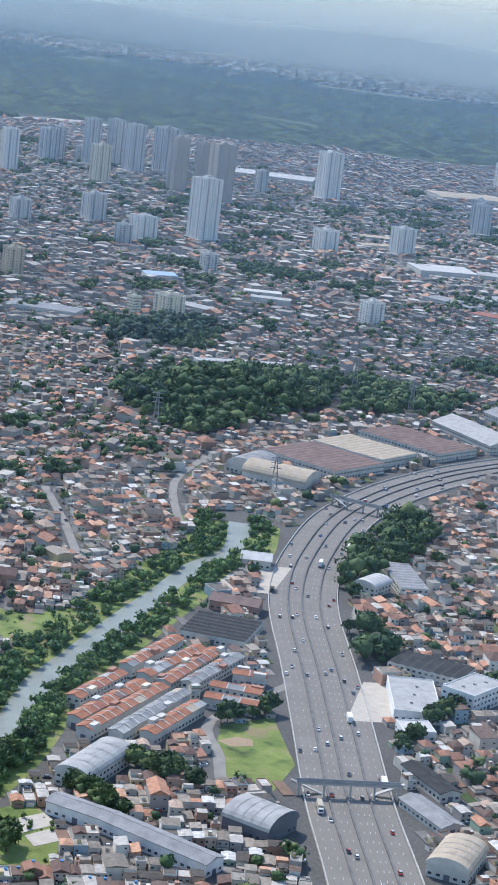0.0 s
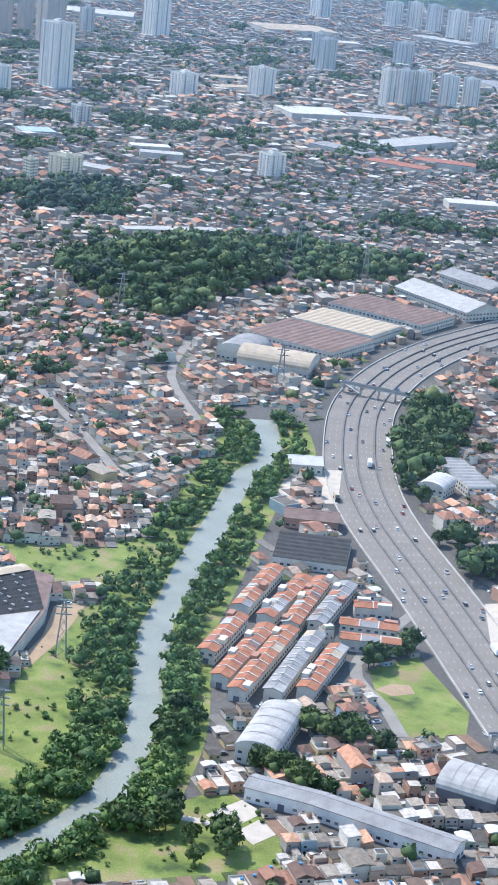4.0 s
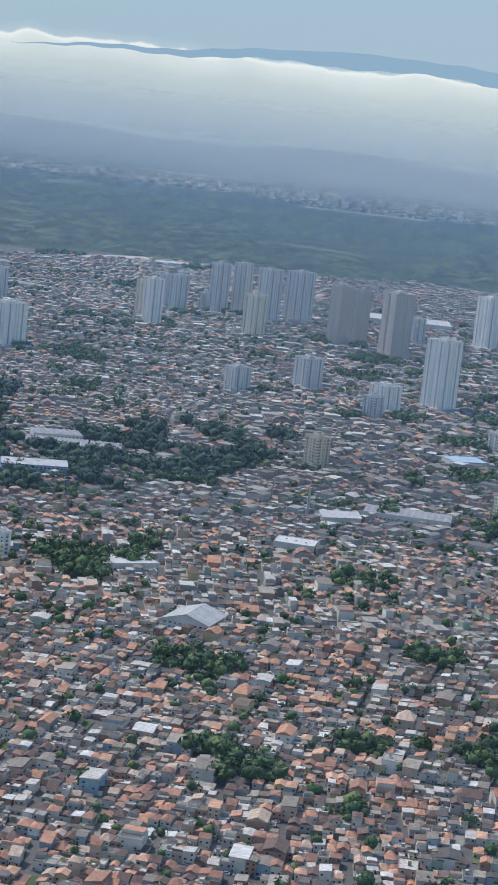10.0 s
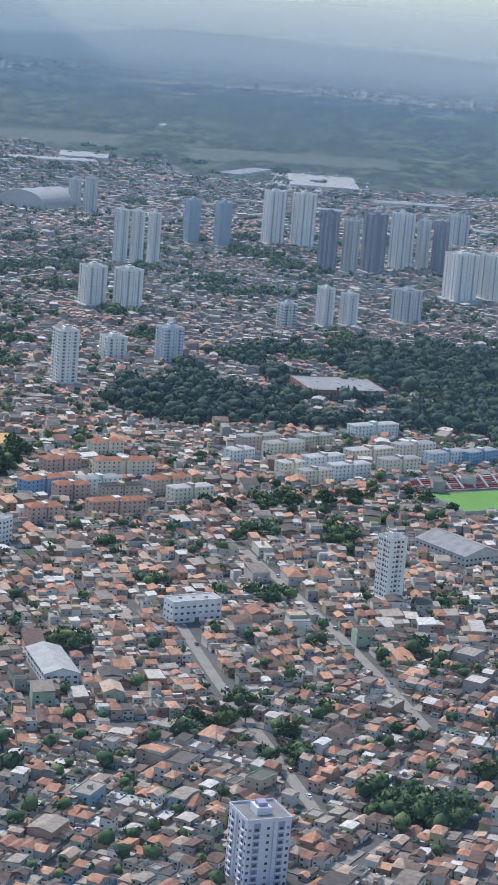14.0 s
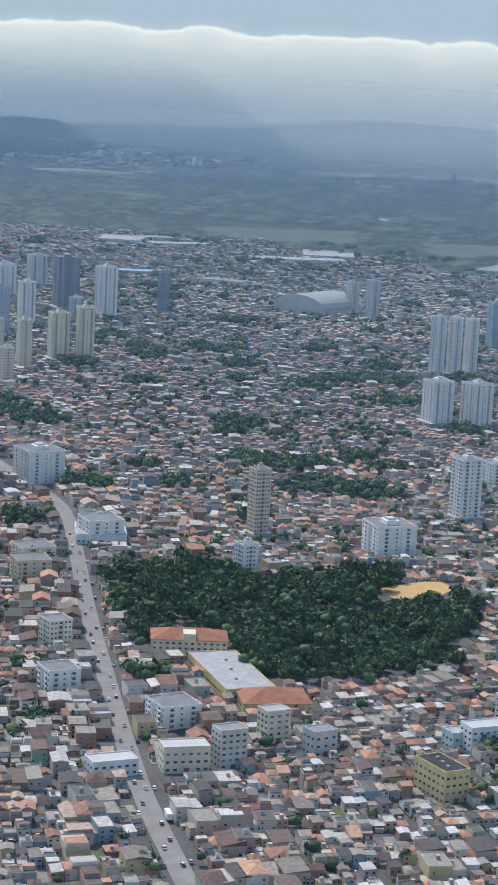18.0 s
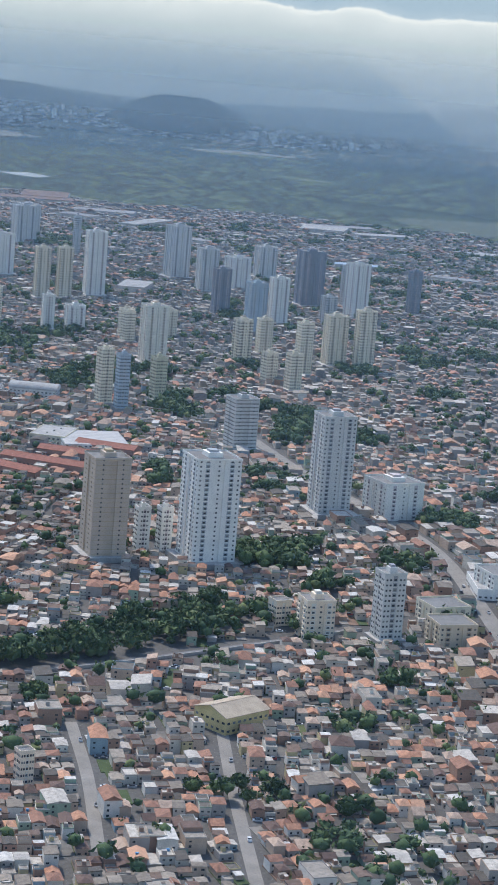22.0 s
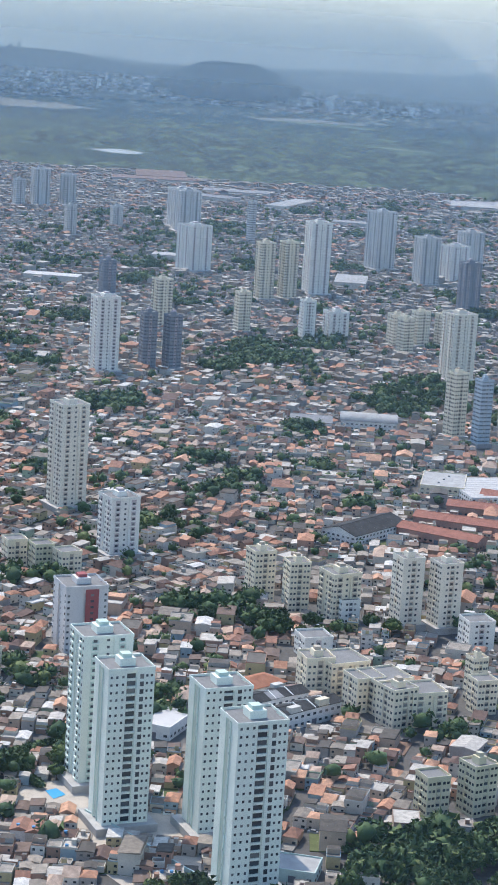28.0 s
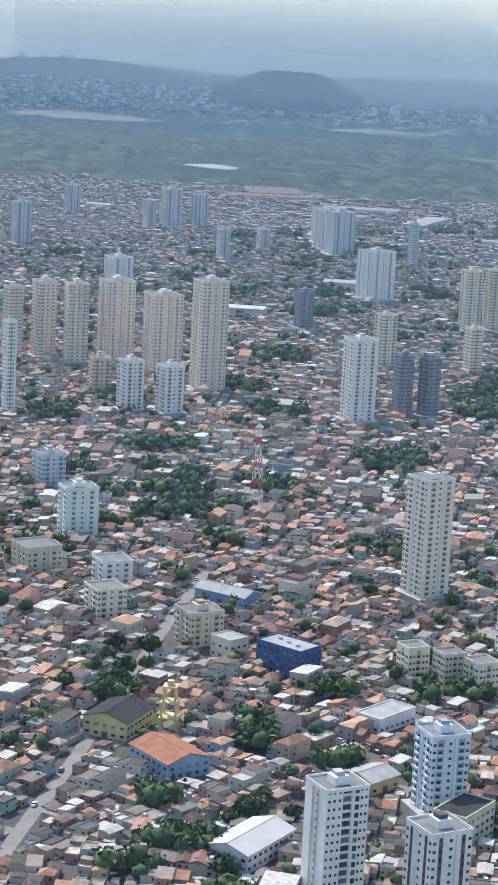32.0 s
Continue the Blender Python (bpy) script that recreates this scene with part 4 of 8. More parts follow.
        v = np.array([[(-bw / 2, -d / 2, 0), (bw / 2, -d / 2, 0), (bw / 2, d / 2, 0), (-bw / 2, d / 2, 0), (-bw * 0.2, -d / 2, bw * 0.09), (-bw * 0.2, d / 2, bw * 0.09)]])
        s.add(v, [(0, 1, 4), (3, 5, 2), (1, 2, 5, 4), (0, 4, 5, 3)], [1, 1, 0, 2])
        me = s.mesh("roof_bay", [rm, wm, rm])
        for k in range(bays):
            part("roof_bay", me, ob, "", pose(-w / 2 + (k + 0.5) * bw, 0, h))
    else:
        part("roof", box_mesh("flat_roof", *((w + 0.3, d + 0.3) if name.startswith("far") else (w - 0.46, d - 0.46)), 0.3, rm, h + 0.02), ob)
        for sx, sy, bw, bd in () if name.startswith("far") else ((0, -1, w, 0.22), (0, 1, w, 0.22), (-1, 0, 0.22, d - 0.44), (1, 0, 0.22, d - 0.44)):
            part("parapet", box_mesh("parapet", bw, bd, 0.6, wm, h), ob, "", pose(sx * (w / 2 - 0.11), sy * (d / 2 - 0.11), 0))
        if w > 14 and not name.startswith("far"):
            for k in range(3):
                part("roof_vent", box_mesh("roof_vent", 0.8, 0.8, 0.5, ROOFS["palegrey"], h + 0.3), ob, "", pose((k - 1) * w * 0.25, d * (0.1 - 0.1 * k), 0))
    if not name.startswith("far"):
        faces = sorted(range(4), key=lambda q: math.cos(radians(turn + 90 * q - 90 + 47)))[2:]
        panes = Soup()
        rows = max(1, int(h / 1.75))
        for q, face in enumerate(faces):  # the two sides towards the flight
            wide, out = (w, d / 2) if face % 2 == 0 else (d, w / 2)
            th = radians(face * 90)
            cols = max(2, int(wide / 1.9))
            us = np.array([((c + 0.5) / cols - 0.5) * wide for c in range(cols)])
            for row in range(rows):
                lane = us[(np.abs(us) > 1.2) | (row > 0)] if q else us
                panes.add(box_verts(lane * math.cos(th) + out * math.sin(th), lane * math.sin(th) - out * math.cos(th), 0.75 + row * (h - 0.5) / rows, 0.95, 0.08, 0.62, th), BOX, [0] * 6)
            if q:
                WIN_MESH.setdefault("gate", box_mesh("gate", 1.5, 0.08, 1.5, SIDES["dark"]))
                part("gate", WIN_MESH["gate"], ob, "", pose(out * math.sin(th), -out * math.cos(th), 0.05, 0, 0, face * 90))
        tagged(part("glazing", panes.mesh("hall_glazing", [M_PANE]), ob), kind="stuff")
    return ob


tower(-1442, 278, 21.3, 9.3, "wine", -19, near=True)
tower(-1459.5, 269, 26.6, 8.6, "white", -20, near=True, deep=1.1)
tower(-1331, 273, 38.4, 9.5, "mint", -24, near=True, deep=1.15)
tower(-488, 339, 17.8, 11.9, "blue", -28, near=True)
tower(-1356, 290, 34.9, 9.5, "mint", -24, near=True, deep=1.15)
tower(-1371, 277, 37.4, 9.1, "mint", -24, near=True, deep=1.15)
tower(-1474, 320, 21.4, 9.1, "blue2", -27, near=True)
tower(-482, 361, 9.5, 5.5, "white", -25, near=True)
tower(-1334, 335, 10.0, 5.9, "yellow", -22, near=True)
tower(-1328, 343, 12.6, 6.4, "yellow", -16, near=True)
tower(-1392, 290, 36.7, 9.6, "mint", -24, deep=1.15)
tower(-1207, 306, 8.5, 3.6, "peach", -15)
tower(-789, 341, 18.5, 10.2, "lilac", -29)
tower(-1221, 306, 9.3, 3.4, "white", -23)
tower(-717, 410, 9.3, 6.8, "white", -23)
tower(-476, 417, 23.5, 7.8, "pink", -25)
tower(-1375, 373, 11.0, 7.1, "cream", -15)
tower(-1373, 380, 9.6, 9.4, "cream", -25)
tower(-1385, 380, 8.7, 10.4, "cream", -19)
tower(-1388, 376, 9.8, 7.7, "cream", -22)
tower(-1368, 398, 9.8, 5.5, "cream", -26)
tower(-1520, 396, 7.7, 6.5, "cream", -16)
tower(-1404, 376, 10.7, 7.5, "cream", -29)
tower(-1401, 382, 8.5, 11.0, "cream", -20)
tower(-1374, 403, 12.9, 4.2, "cream", -23)
tower(-1528, 393, 8.5, 6.0, "yellow", -21)
tower(-1538, 391, 9.3, 6.1, "cream", -22)
tower(-1466, 352, 20.2, 11.4, "red", -25)
tower(-1592, 368, 10.3, 9.7, "tan", -19)
tower(-1424, 398, 5.8, 7.9, "white", -28)
tower(-1080, 413, 6.6, 11.8, "white", -20)
tower(-1401, 439, 9.8, 7.5, "white", -29)
tower(-1625, 365, 8.3, 8.8, "cream", -19)
tower(-1418, 446, 22.2, 6.8, "cream2", -22)
tower(-1426, 439, 23.0, 6.7, "cream2", -24)
tower(-1439, 429, 6.8, 5.6, "white", -25)
tower(-1124, 410, 6.9, 9.9, "white", -22)
tower(-1443, 430, 15.0, 8.8, "cream", -20)
tower(-1455, 425, 16.0, 6.1, "cream", -29)
tower(-1649, 390, 7.0, 9.2, "white", -22)
tower(-1469, 425, 16.2, 6.6, "cream", -22)
tower(-1256, 461, 13.8, 9.2, "peach", -28)
tower(-1672, 381, 7.9, 11.1, "yellow", -15)
tower(-1272, 462, 8.0, 5.3, "peach", -17)
tower(-794, 538, 8.1, 13.2, "cream", -28)
tower(-1161, 443, 8.2, 7.9, "cream", -17)
tower(-1528, 424, 21.5, 9.6, "white", -18)
tower(-1697, 420, 16.5, 9.2, "mint", -24, deep=1.15)
tower(-1362, 468, 37.9, 12.7, "brick", -24)
tower(-1340, 496, 39.8, 15.8, "white2", -24)
tower(-893, 542, 24.1, 6.6, "white", -19)
tower(-1582, 451, 38.4, 9.8, "cream2", -15)
tower(-1363, 487, 16.7, 4.6, "white", -24)
tower(-1359, 494, 16.7, 4.4, "white", -20)
tower(-1241, 477, 24.8, 7.3, "grey", -25)
tower(-1230, 495, 7.1, 12.3, "tan", -29)
tower(-1755, 459, 12.2, 8.9, "blue", -17)
tower(-1247, 512, 6.2, 12.8, "cream", -22)
tower(-1190, 566, 11.4, 6.6, "white", -16)
tower(-864, 652, 8.5, 10.3, "yellow", -26)
tower(-879, 658, 12.9, 8.2, "white", -23)
tower(-871, 669, 10.8, 8.2, "white", -24)
tower(-1258, 557, 8.7, 14.2, "white", -24)
tower(-1859, 529, 40.2, 4.5, "white", -25)
tower(-1821, 583, 23.3, 8.6, "white", -17)
tower(-1834, 573, 24.5, 8.3, "white", -18)
tower(-1176, 634, 13.0, 16.2, "white", -29)
tower(-1370, 592, 41.9, 12.9, "grey", -28)
tower(-1357, 615, 15.6, 17.1, "white", -18)
tower(-1475, 649, 26.5, 11.2, "stripe", -22)
tower(-1226, 613, 29.8, 6.6, "tan", -22)
tower(-1874, 593, 16.9, 8.2, "tan", -28)
tower(-1851, 636, 51.7, 12.1, "peach", -23)
tower(-1195, 710, 28.8, 9.7, "white", -24)
tower(-1893, 649, 39.6, 13.9, "peach", -23)
tower(-1767, 639, 37.7, 10.9, "white", -26)
tower(-1569, 663, 29.8, 5.5, "glass", -23)
tower(-1934, 633, 40.3, 9.4, "peach", -28)
tower(-1762, 662, 29.8, 6.5, "dark", -27)
tower(-1756, 672, 28.6, 6.5, "dark", -15)
tower(-1926, 651, 41.8, 13.4, "peach", -23)
tower(-1953, 630, 39.4, 9.0, "peach", -20)
tower(-1584, 665, 30.1, 6.5, "cream", -17)
tower(-1966, 622, 35.5, 7.3, "peach", -15)
tower(-1581, 698, 24.7, 6.2, "yellow", -17)
tower(-1228, 781, 13.3, 10.8, "white", -27)
tower(-1213, 807, 19.6, 10.9, "blue", -24)
tower(-759, 965, 13.2, 13.2, "cream", -17)
tower(-1750, 830, 19.8, 7.6, "cream", -24)
tower(-1784, 798, 24.2, 6.7, "white", -28)
tower(-1744, 842, 21.4, 7.3, "cream", -21)
tower(-1778, 814, 18.4, 10.5, "white", -28)
tower(-1738, 854, 20.0, 6.8, "cream", -18)
tower(-1819, 786, 24.5, 6.8, "cream", -24)
tower(-1953, 814, 23.3, 7.8, "dark", -23)
tower(-1669, 776, 35.3, 12.2, "cream2", -24)
tower(-888, 975, 19.9, 9.9, "tan", -20)
tower(-1576, 790, 22.8, 6.8, "cream", -21)
tower(-1334, 911, 26.2, 12.5, "white", -19)
tower(-1351, 899, 26.3, 12.5, "white", -24)
tower(-1732, 815, 21.5, 6.3, "cream", -18)
tower(-1604, 801, 18.4, 6.8, "cream", -19)
tower(-765, 939, 12.9, 5.9, "cream", -17)
tower(-1247, 951, 15.5, 8.6, "grey", -25)
tower(-1611, 835, 32.1, 7.5, "cream", -26)
tower(-1851, 758, 28.7, 8.2, "cream", -17)
tower(-1644, 820, 29.6, 8.1, "cream", -17)
tower(-1237, 974, 25.6, 7.6, "white", -21)
tower(-1230, 988, 22.4, 7.7, "white", -20)
tower(-2012, 944, 32.3, 16.5, "white", -16)
tower(-2135, 850, 19.2, 13.3, "white", -19)
tower(-1611, 885, 37.0, 9.3, "cream", -26)
tower(-1628, 879, 32.0, 11.2, "cream", -28)
tower(-688, 1076, 14.8, 11.2, "white", -27)
tower(-1222, 1036, 22.9, 13.0, "grey", -15)
tower(-1672, 867, 23.8, 7.7, "cream", -27)
tower(-1759, 1018, 20.3, 8.3, "grey", -18)
tower(-958, 1199, 20.4, 14.8, "white", -18)
tower(-1900, 890, 36.8, 8.8, "cream", -24)
tower(-1896, 906, 37.0, 8.6, "cream", -23)
tower(-1053, 1173, 17.7, 12.5, "grey", -26)
tower(-1463, 1048, 39.9, 7.0, "white", -16)
tower(-1458, 1059, 39.3, 6.8, "white", -23)
tower(-1742, 931, 33.9, 10.9, "glass", -25)
tower(-1773, 1061, 39.3, 12.2, "white", -17)
tower(-1456, 1074, 37.7, 6.6, "white", -24)
tower(-1902, 938, 46.8, 12.7, "white", -29)
tower(-847, 1127, 14.2, 9.3, "grey", -27)
tower(-946, 1256, 48.3, 16.8, "white", -18)
tower(-2188, 996, 24.9, 7.4, "grey", -27)
tower(-1970, 1080, 41.9, 14.9, "grey", -19)
tower(-1035, 1237, 24.0, 14.2, "grey", -23)
tower(-1258, 1151, 33.7, 16.3, "white", -27)
tower(-1826, 1071, 41.2, 16.3, "dark", -28)
tower(-2110, 1102, 32.9, 5.0, "grey", -18)
tower(-1767, 978, 32.4, 10.6, "white", -29)
tower(-2317, 929, 32.4, 10.9, "grey", -21)
tower(-1245, 1179, 33.2, 19.8, "white", -17)
tower(-1806, 964, 33.5, 10.2, "dark", -29)
tower(-1903, 1046, 33.6, 12.9, "grey", -27)
tower(-1376, 1165, 45.5, 9.5, "dark", -16)
tower(-1369, 1182, 39.9, 8.3, "grey", -21)
tower(-949, 1164, 16.1, 9.2, "grey", -15)
tower(-2224, 1075, 18.2, 7.8, "grey", -27)
tower(-1364, 1203, 44.2, 12.6, "dark", -28)
tower(-1909, 1083, 26.2, 14.5, "white", -18)
tower(-1497, 1199, 35.8, 9.5, "glass", -26)
tower(-1519, 1190, 35.5, 9.3, "glass", -27)
tower(-1365, 1239, 43.0, 12.3, "white", -17)
tower(-1343, 1256, 39.0, 8.1, "dark", -22)
tower(-1357, 1255, 39.2, 6.8, "white", -18)
tower(-767, 1430, 30.7, 7.6, "white", -28)
tower(-1770, 1118, 33.3, 7.3, "dark", -20)
tower(-2235, 1155, 29.1, 17.7, "grey", -29)
tower(-1815, 1097, 31.5, 6.0, "grey", -23)
tower(-763, 1455, 29.0, 9.6, "white", -15)
tower(-751, 1461, 29.5, 8.8, "white", -18)
tower(-737, 1479, 27.1, 10.5, "white", -16)
tower(-880, 1324, 18.6, 14.4, "white", -27)
tower(-1953, 1158, 27.5, 13.9, "grey", -26)
tower(-726, 1497, 25.2, 9.2, "white", -20)
tower(-845, 1379, 23.6, 14.1, "white", -22)
tower(-2207, 1125, 31.3, 15.5, "grey", -28)
tower(-2367, 1101, 23.7, 7.9, "grey", -20)
tower(-1475, 1268, 43.1, 13.3, "white", -25)
tower(-1494, 1256, 43.1, 12.8, "white", -29)
tower(-2363, 1120, 32.4, 12.8, "grey", -25)
tower(-2354, 1142, 28.2, 10.0, "grey", -16)
tower(-1297, 1430, 35.1, 5.2, "cream", -18)
tower(-1086, 1474, 52.8, 17.5, "brown", -29)
tower(-1673, 1247, 32.4, 7.6, "grey", -19)
tower(-1274, 1414, 40.1, 11.7, "white", -25)
tower(-2471, 1115, 25.6, 9.8, "grey", -16)
tower(-1201, 1452, 35.9, 13.3, "cream", -15)
tower(-1705, 1262, 27.1, 7.5, "grey", -18)
tower(-1141, 1485, 50.8, 13.4, "brown", -21)
tower(-2179, 1105, 33.9, 16.4, "grey", -27)
tower(-1431, 1417, 27.3, 12.8, "grey", -20)
tower(-885, 1579, 29.4, 12.1, "grey", -17)
tower(-1142, 1524, 45.9, 10.0, "brown", -16)
tower(-1311, 1513, 35.3, 11.5, "grey", -17)
tower(-1119, 1587, 23.5, 9.4, "grey", -26)
tower(-1073, 1629, 46.4, 17.3, "white", -28)
tower(-1253, 1567, 47.0, 14.9, "grey", -19)
tower(-865, 1698, 22.7, 12.8, "grey", -15)
tower(-1340, 1540, 31.4, 8.0, "grey", -19)
tower(-1300, 1562, 45.9, 12.2, "grey", -18)
tower(-908, 1617, 29.0, 10.9, "grey", -19)
tower(-1243, 1604, 45.2, 17.8, "grey", -18)
tower(-1315, 1565, 16.9, 8.1, "grey", -24)
tower(-1335, 1557, 34.0, 8.1, "grey", -23)
tower(-1292, 1588, 46.4, 12.3, "grey", -19)
tower(-867, 1958, 29.0, 14.4, "white", -29)
tower(-893, 1962, 29.2, 12.7, "white", -19)
tower(-922, 1973, 32.1, 14.6, "white", -24)
tower(-1087, 2007, 28.8, 16.1, "white", -27)
tower(-966, 2022, 30.2, 11.3, "white", -20)
tower(-1010, 2020, 27.6, 12.5, "white", -19)
tower(-992, 2033, 29.4, 11.4, "white", -19)
hall(-503, 733, 40.9, 34.1, 4.4, 173, "saw", "pale", "brown", "factory", "long brown-grey sawtooth-roofed factory with pale walls")
hall(-501, 764, 37.5, 26.7, 5.0, 175, "saw", "pale", "beige", "factory", "factory hall with a beige ribbed roof")
hall(-498, 805, 46.5, 28.3, 3.9, 172, "saw", "pale", "brown", "factory", "low factory with a stained brown roof")
hall(-497, 692, 27.8, 16.7, 3.3, 11, "vault", "pale", "beige", "storage_hall", "vaulted beige storage hall beside factory")
hall(-514, 697, 18.9, 15.4, 3.3, 96, "vault", "pale", "grey", "storage_hall", "vaulted grey storage hall beside factory")
hall(-488, 846, 47.8, 21.5, 3.9, 153, "gable", "pale", "palegrey", "warehouse", "warehouse with a pale grey sheet roof")
hall(-492, 892, 33.2, 16.0, 3.9, 155, "gable", "pale", "grey", "warehouse", "long grey-roofed warehouse beside the motorway")
hall(-390, 610, 31.0, 10.0, 3.3, 134, "saw", "pale", "grey", "warehouse", "open-framed long hall with grey roof strips")
hall(-392, 592, 11.2, 8.3, 3.3, 91, "vault", "pale", "white", "storage_hall", "small white vaulted hall among trees")
hall(-435, 584, 10.6, 9.7, 2.8, 32, "gable", "pale", "white", "workshop", "white-roofed depot workshop in a yard")
hall(-410, 536, 16.0, 9.4, 2.8, 24, "gable", "red", "brown", "workshop", "maroon workshop beside the depot")
hall(-398, 511, 23.4, 20.9, 2.8, 110, "saw", "pale", "darkgrey", "factory", "weathered dark corrugated factory roofs")
hall(-379, 430, 36.9, 4.4, 3.3, 98, "gable", "pale", "clay", "terraced_row", "row of terraced houses under orange clay tiles")
hall(-373, 429, 43.8, 4.4, 3.3, 99, "gable", "pale", "clay", "terraced_row", "row of terraced houses under orange clay tiles")
hall(-366, 432, 40.2, 4.4, 3.3, 100, "gable", "pale", "grey", "terraced_row", "row of terraced houses under grey cement sheets")
hall(-359, 433, 29.9, 4.4, 3.3, 99, "gable", "pale", "clay", "terraced_row", "row of terraced houses under orange clay tiles")
hall(-396, 472, 33.2, 4.4, 3.3, 100, "gable", "pale", "clay", "terraced_row", "row of terraced houses under orange clay tiles")
hall(-387, 470, 33.3, 4.4, 3.3, 97, "gable", "pale", "clay", "terraced_row", "row of terraced houses under orange clay tiles")
hall(-381, 471, 36.1, 4.4, 3.3, 101, "gable", "pale", "clay", "terraced_row", "row of terraced houses under orange clay tiles")
hall(-375, 474, 32.3, 4.4, 3.3, 99, "gable", "pale", "grey", "terraced_row", "row of terraced houses under grey cement sheets")
hall(-388, 436, 26.6, 4.4, 3.3, 99, "gable", "pale", "clay", "terraced_row", "row of terraced houses under orange clay tiles")
hall(-361, 466, 14.8, 4.4, 3.3, 20, "gable", "pale", "clay", "terraced_row", "row of terraced houses under orange clay tiles")
hall(-357, 458, 15.0, 4.4, 3.3, 22, "gable", "pale", "clay", "terraced_row", "row of terraced houses under orange clay tiles")
hall(-366, 480, 9.7, 4.4, 3.3, 28, "gable", "pale", "clay", "terraced_row", "row of terraced houses under orange clay tiles")
hall(-353, 391, 23.8, 9.4, 3.9, 101, "vault", "pale", "palegrey", "sports_hall", "pale corrugated vaulted sports hall")
hall(-337, 367, 16.8, 6.6, 3.3, 6, "gable", "white", "grey", "school", "long white school wing with a grey roof")
hall(-313, 367, 31.2, 6.6, 3.3, 178, "gable", "white", "grey", "school", "long white school wing with grey roof tiles")
hall(-305, 396, 13.3, 13.2, 3.3, 1, "vault", "dark", "palegrey", "arena", "round-roofed pale grey arena with dark sides")
hall(-325, 505, 29.1, 13.8, 2.8, 125, "flat", "white", "palegrey", "store", "flat pale grey roof of a roadside store")
hall(-335, 533, 23.3, 14.7, 3.3, 9, "saw", "pale", "darkgrey", "factory", "dark sawtooth roofs with pale ridges")
hall(-314, 521, 18.5, 11.1, 5.5, 87, "flat", "white", "palegrey", "office", "white office block of three storeys")
hall(-312, 484, 9.4, 9.2, 2.2, 45, "flat", "white", "white", "canopy", "white flat-roofed forecourt building")
hall(-290, 454, 19.9, 6.1, 2.2, 151, "gable", "pale", "darkgrey", "warehouse", "row of stained dark cement-sheet sheds")
hall(-279, 435, 19.1, 6.7, 2.2, 154, "gable", "pale", "grey", "warehouse", "row of patched grey cement-sheet sheds")
hall(-260, 414, 16.4, 10.5, 3.3, 103, "vault", "pale", "beige", "sports_hall", "arched beige hall by the motorway")
hall(-470, 435, 15.7, 11.4, 3.9, 147, "gable", "pale", "grey", "warehouse", "grey-roofed hall with a yellowish end wall")
hall(-537, 435, 14.5, 9.4, 5.0, 130, "flat", "brick", "clay", "brick_building", "bare brick building with a tiled roof")
hall(-531, 441, 13.1, 9.5, 3.9, 123, "flat", "brick", "darkgrey", "brick_building", "bare brick building with a dark roof")
hall(-1112, 816, 39.0, 34.0, 4.4, 54, "flat", "brick", "grey", "hall", "broad grey hall roof among dark trees")
hall(-965, 825, 31.9, 12.1, 3.9, 42, "gable", "blue", "white", "warehouse", "long white-roofed warehouse with blue walls")
hall(-1010, 908, 26.3, 16.5, 3.9, 43, "saw", "pale", "grey", "warehouse", "grey factory roofs beyond the trees")
hall(-989, 894, 50.4, 19.8, 3.3, 33, "saw", "pale", "grey", "warehouse", "grey factory roofs at the edge of the wood")
hall(-1128, 470, 23.9, 12.8, 5.0, 45, "hip", "cream", "clay", "manor", "cream mansion with a red hipped roof")
hall(-1098, 457, 39.9, 15.5, 2.8, 150, "flat", "yellow", "palegrey", "school", "low yellow school with pale flat roofs")
hall(-1073, 448, 19.9, 15.1, 2.8, 52, "hip", "yellow", "clay", "school", "yellow school wing with dark clay roof")
hall(-1480, 525, 29.2, 8.8, 3.3, 12, "gable", "red", "red", "school", "long red-tiled school building")
hall(-1483, 546, 39.8, 8.8, 3.3, 23, "gable", "red", "red", "school", "long red-tiled school building")
hall(-1489, 570, 37.5, 8.8, 3.3, 30, "gable", "red", "red", "school", "long red-tiled school building")
hall(-1496, 590, 27.1, 8.8, 3.3, 26, "gable", "red", "red", "school", "long red-tiled school building")
hall(-1616, 649, 23.2, 11.0, 3.9, 40, "vault", "white", "palegrey", "sports_hall", "vaulted sports hall with white sides")
hall(-1631, 630, 17.0, 12.1, 3.3, 40, "gable", "white", "grey", "warehouse", "grey vaulted shed among houses")
hall(-1528, 587, 24.3, 15.9, 3.3, 125, "flat", "cream", "palegrey", "warehouse", "cream building with a pale flat roof")
hall(-1511, 594, 31.4, 28.1, 3.3, 148, "saw", "white", "white", "warehouse", "white hall with a sawtooth roof")
hall(-1500, 509, 29.2, 13.5, 3.3, 95, "gable", "white", "darkgrey", "warehouse", "white hall with a dark roof")
hall(-1211, 380, 15.4, 12.2, 4.4, 88, "gable", "yellow", "beige", "church", "yellow church hall with a pale roof")
hall(-1485, 274, 17.6, 9.6, 3.9, 101, "gable", "white", "white", "warehouse", "white storage hall under a low white gable roof")
hall(-1330, 287, 9.2, 8.3, 2.2, 31, "flat", "mint", "palegrey", "garage", "low pale green podium beside the towers")
hall(-586, 550, 28.7, 8.2, 3.9, 36, "gable", "pale", "clay", "school", "school with broad orange tiled roofs")
hall(-589, 568, 17.5, 7.2, 3.9, 27, "gable", "pale", "clay", "school", "school wing with orange tiled roof")
hall(-798, 789, 17.9, 13.8, 3.3, 20, "flat", "pale", "white", "hall", "white-roofed hall among small houses")
hall(-814, 859, 19.1, 12.1, 3.3, 48, "gable", "pale", "white", "hall", "industrial hall with a white roof")
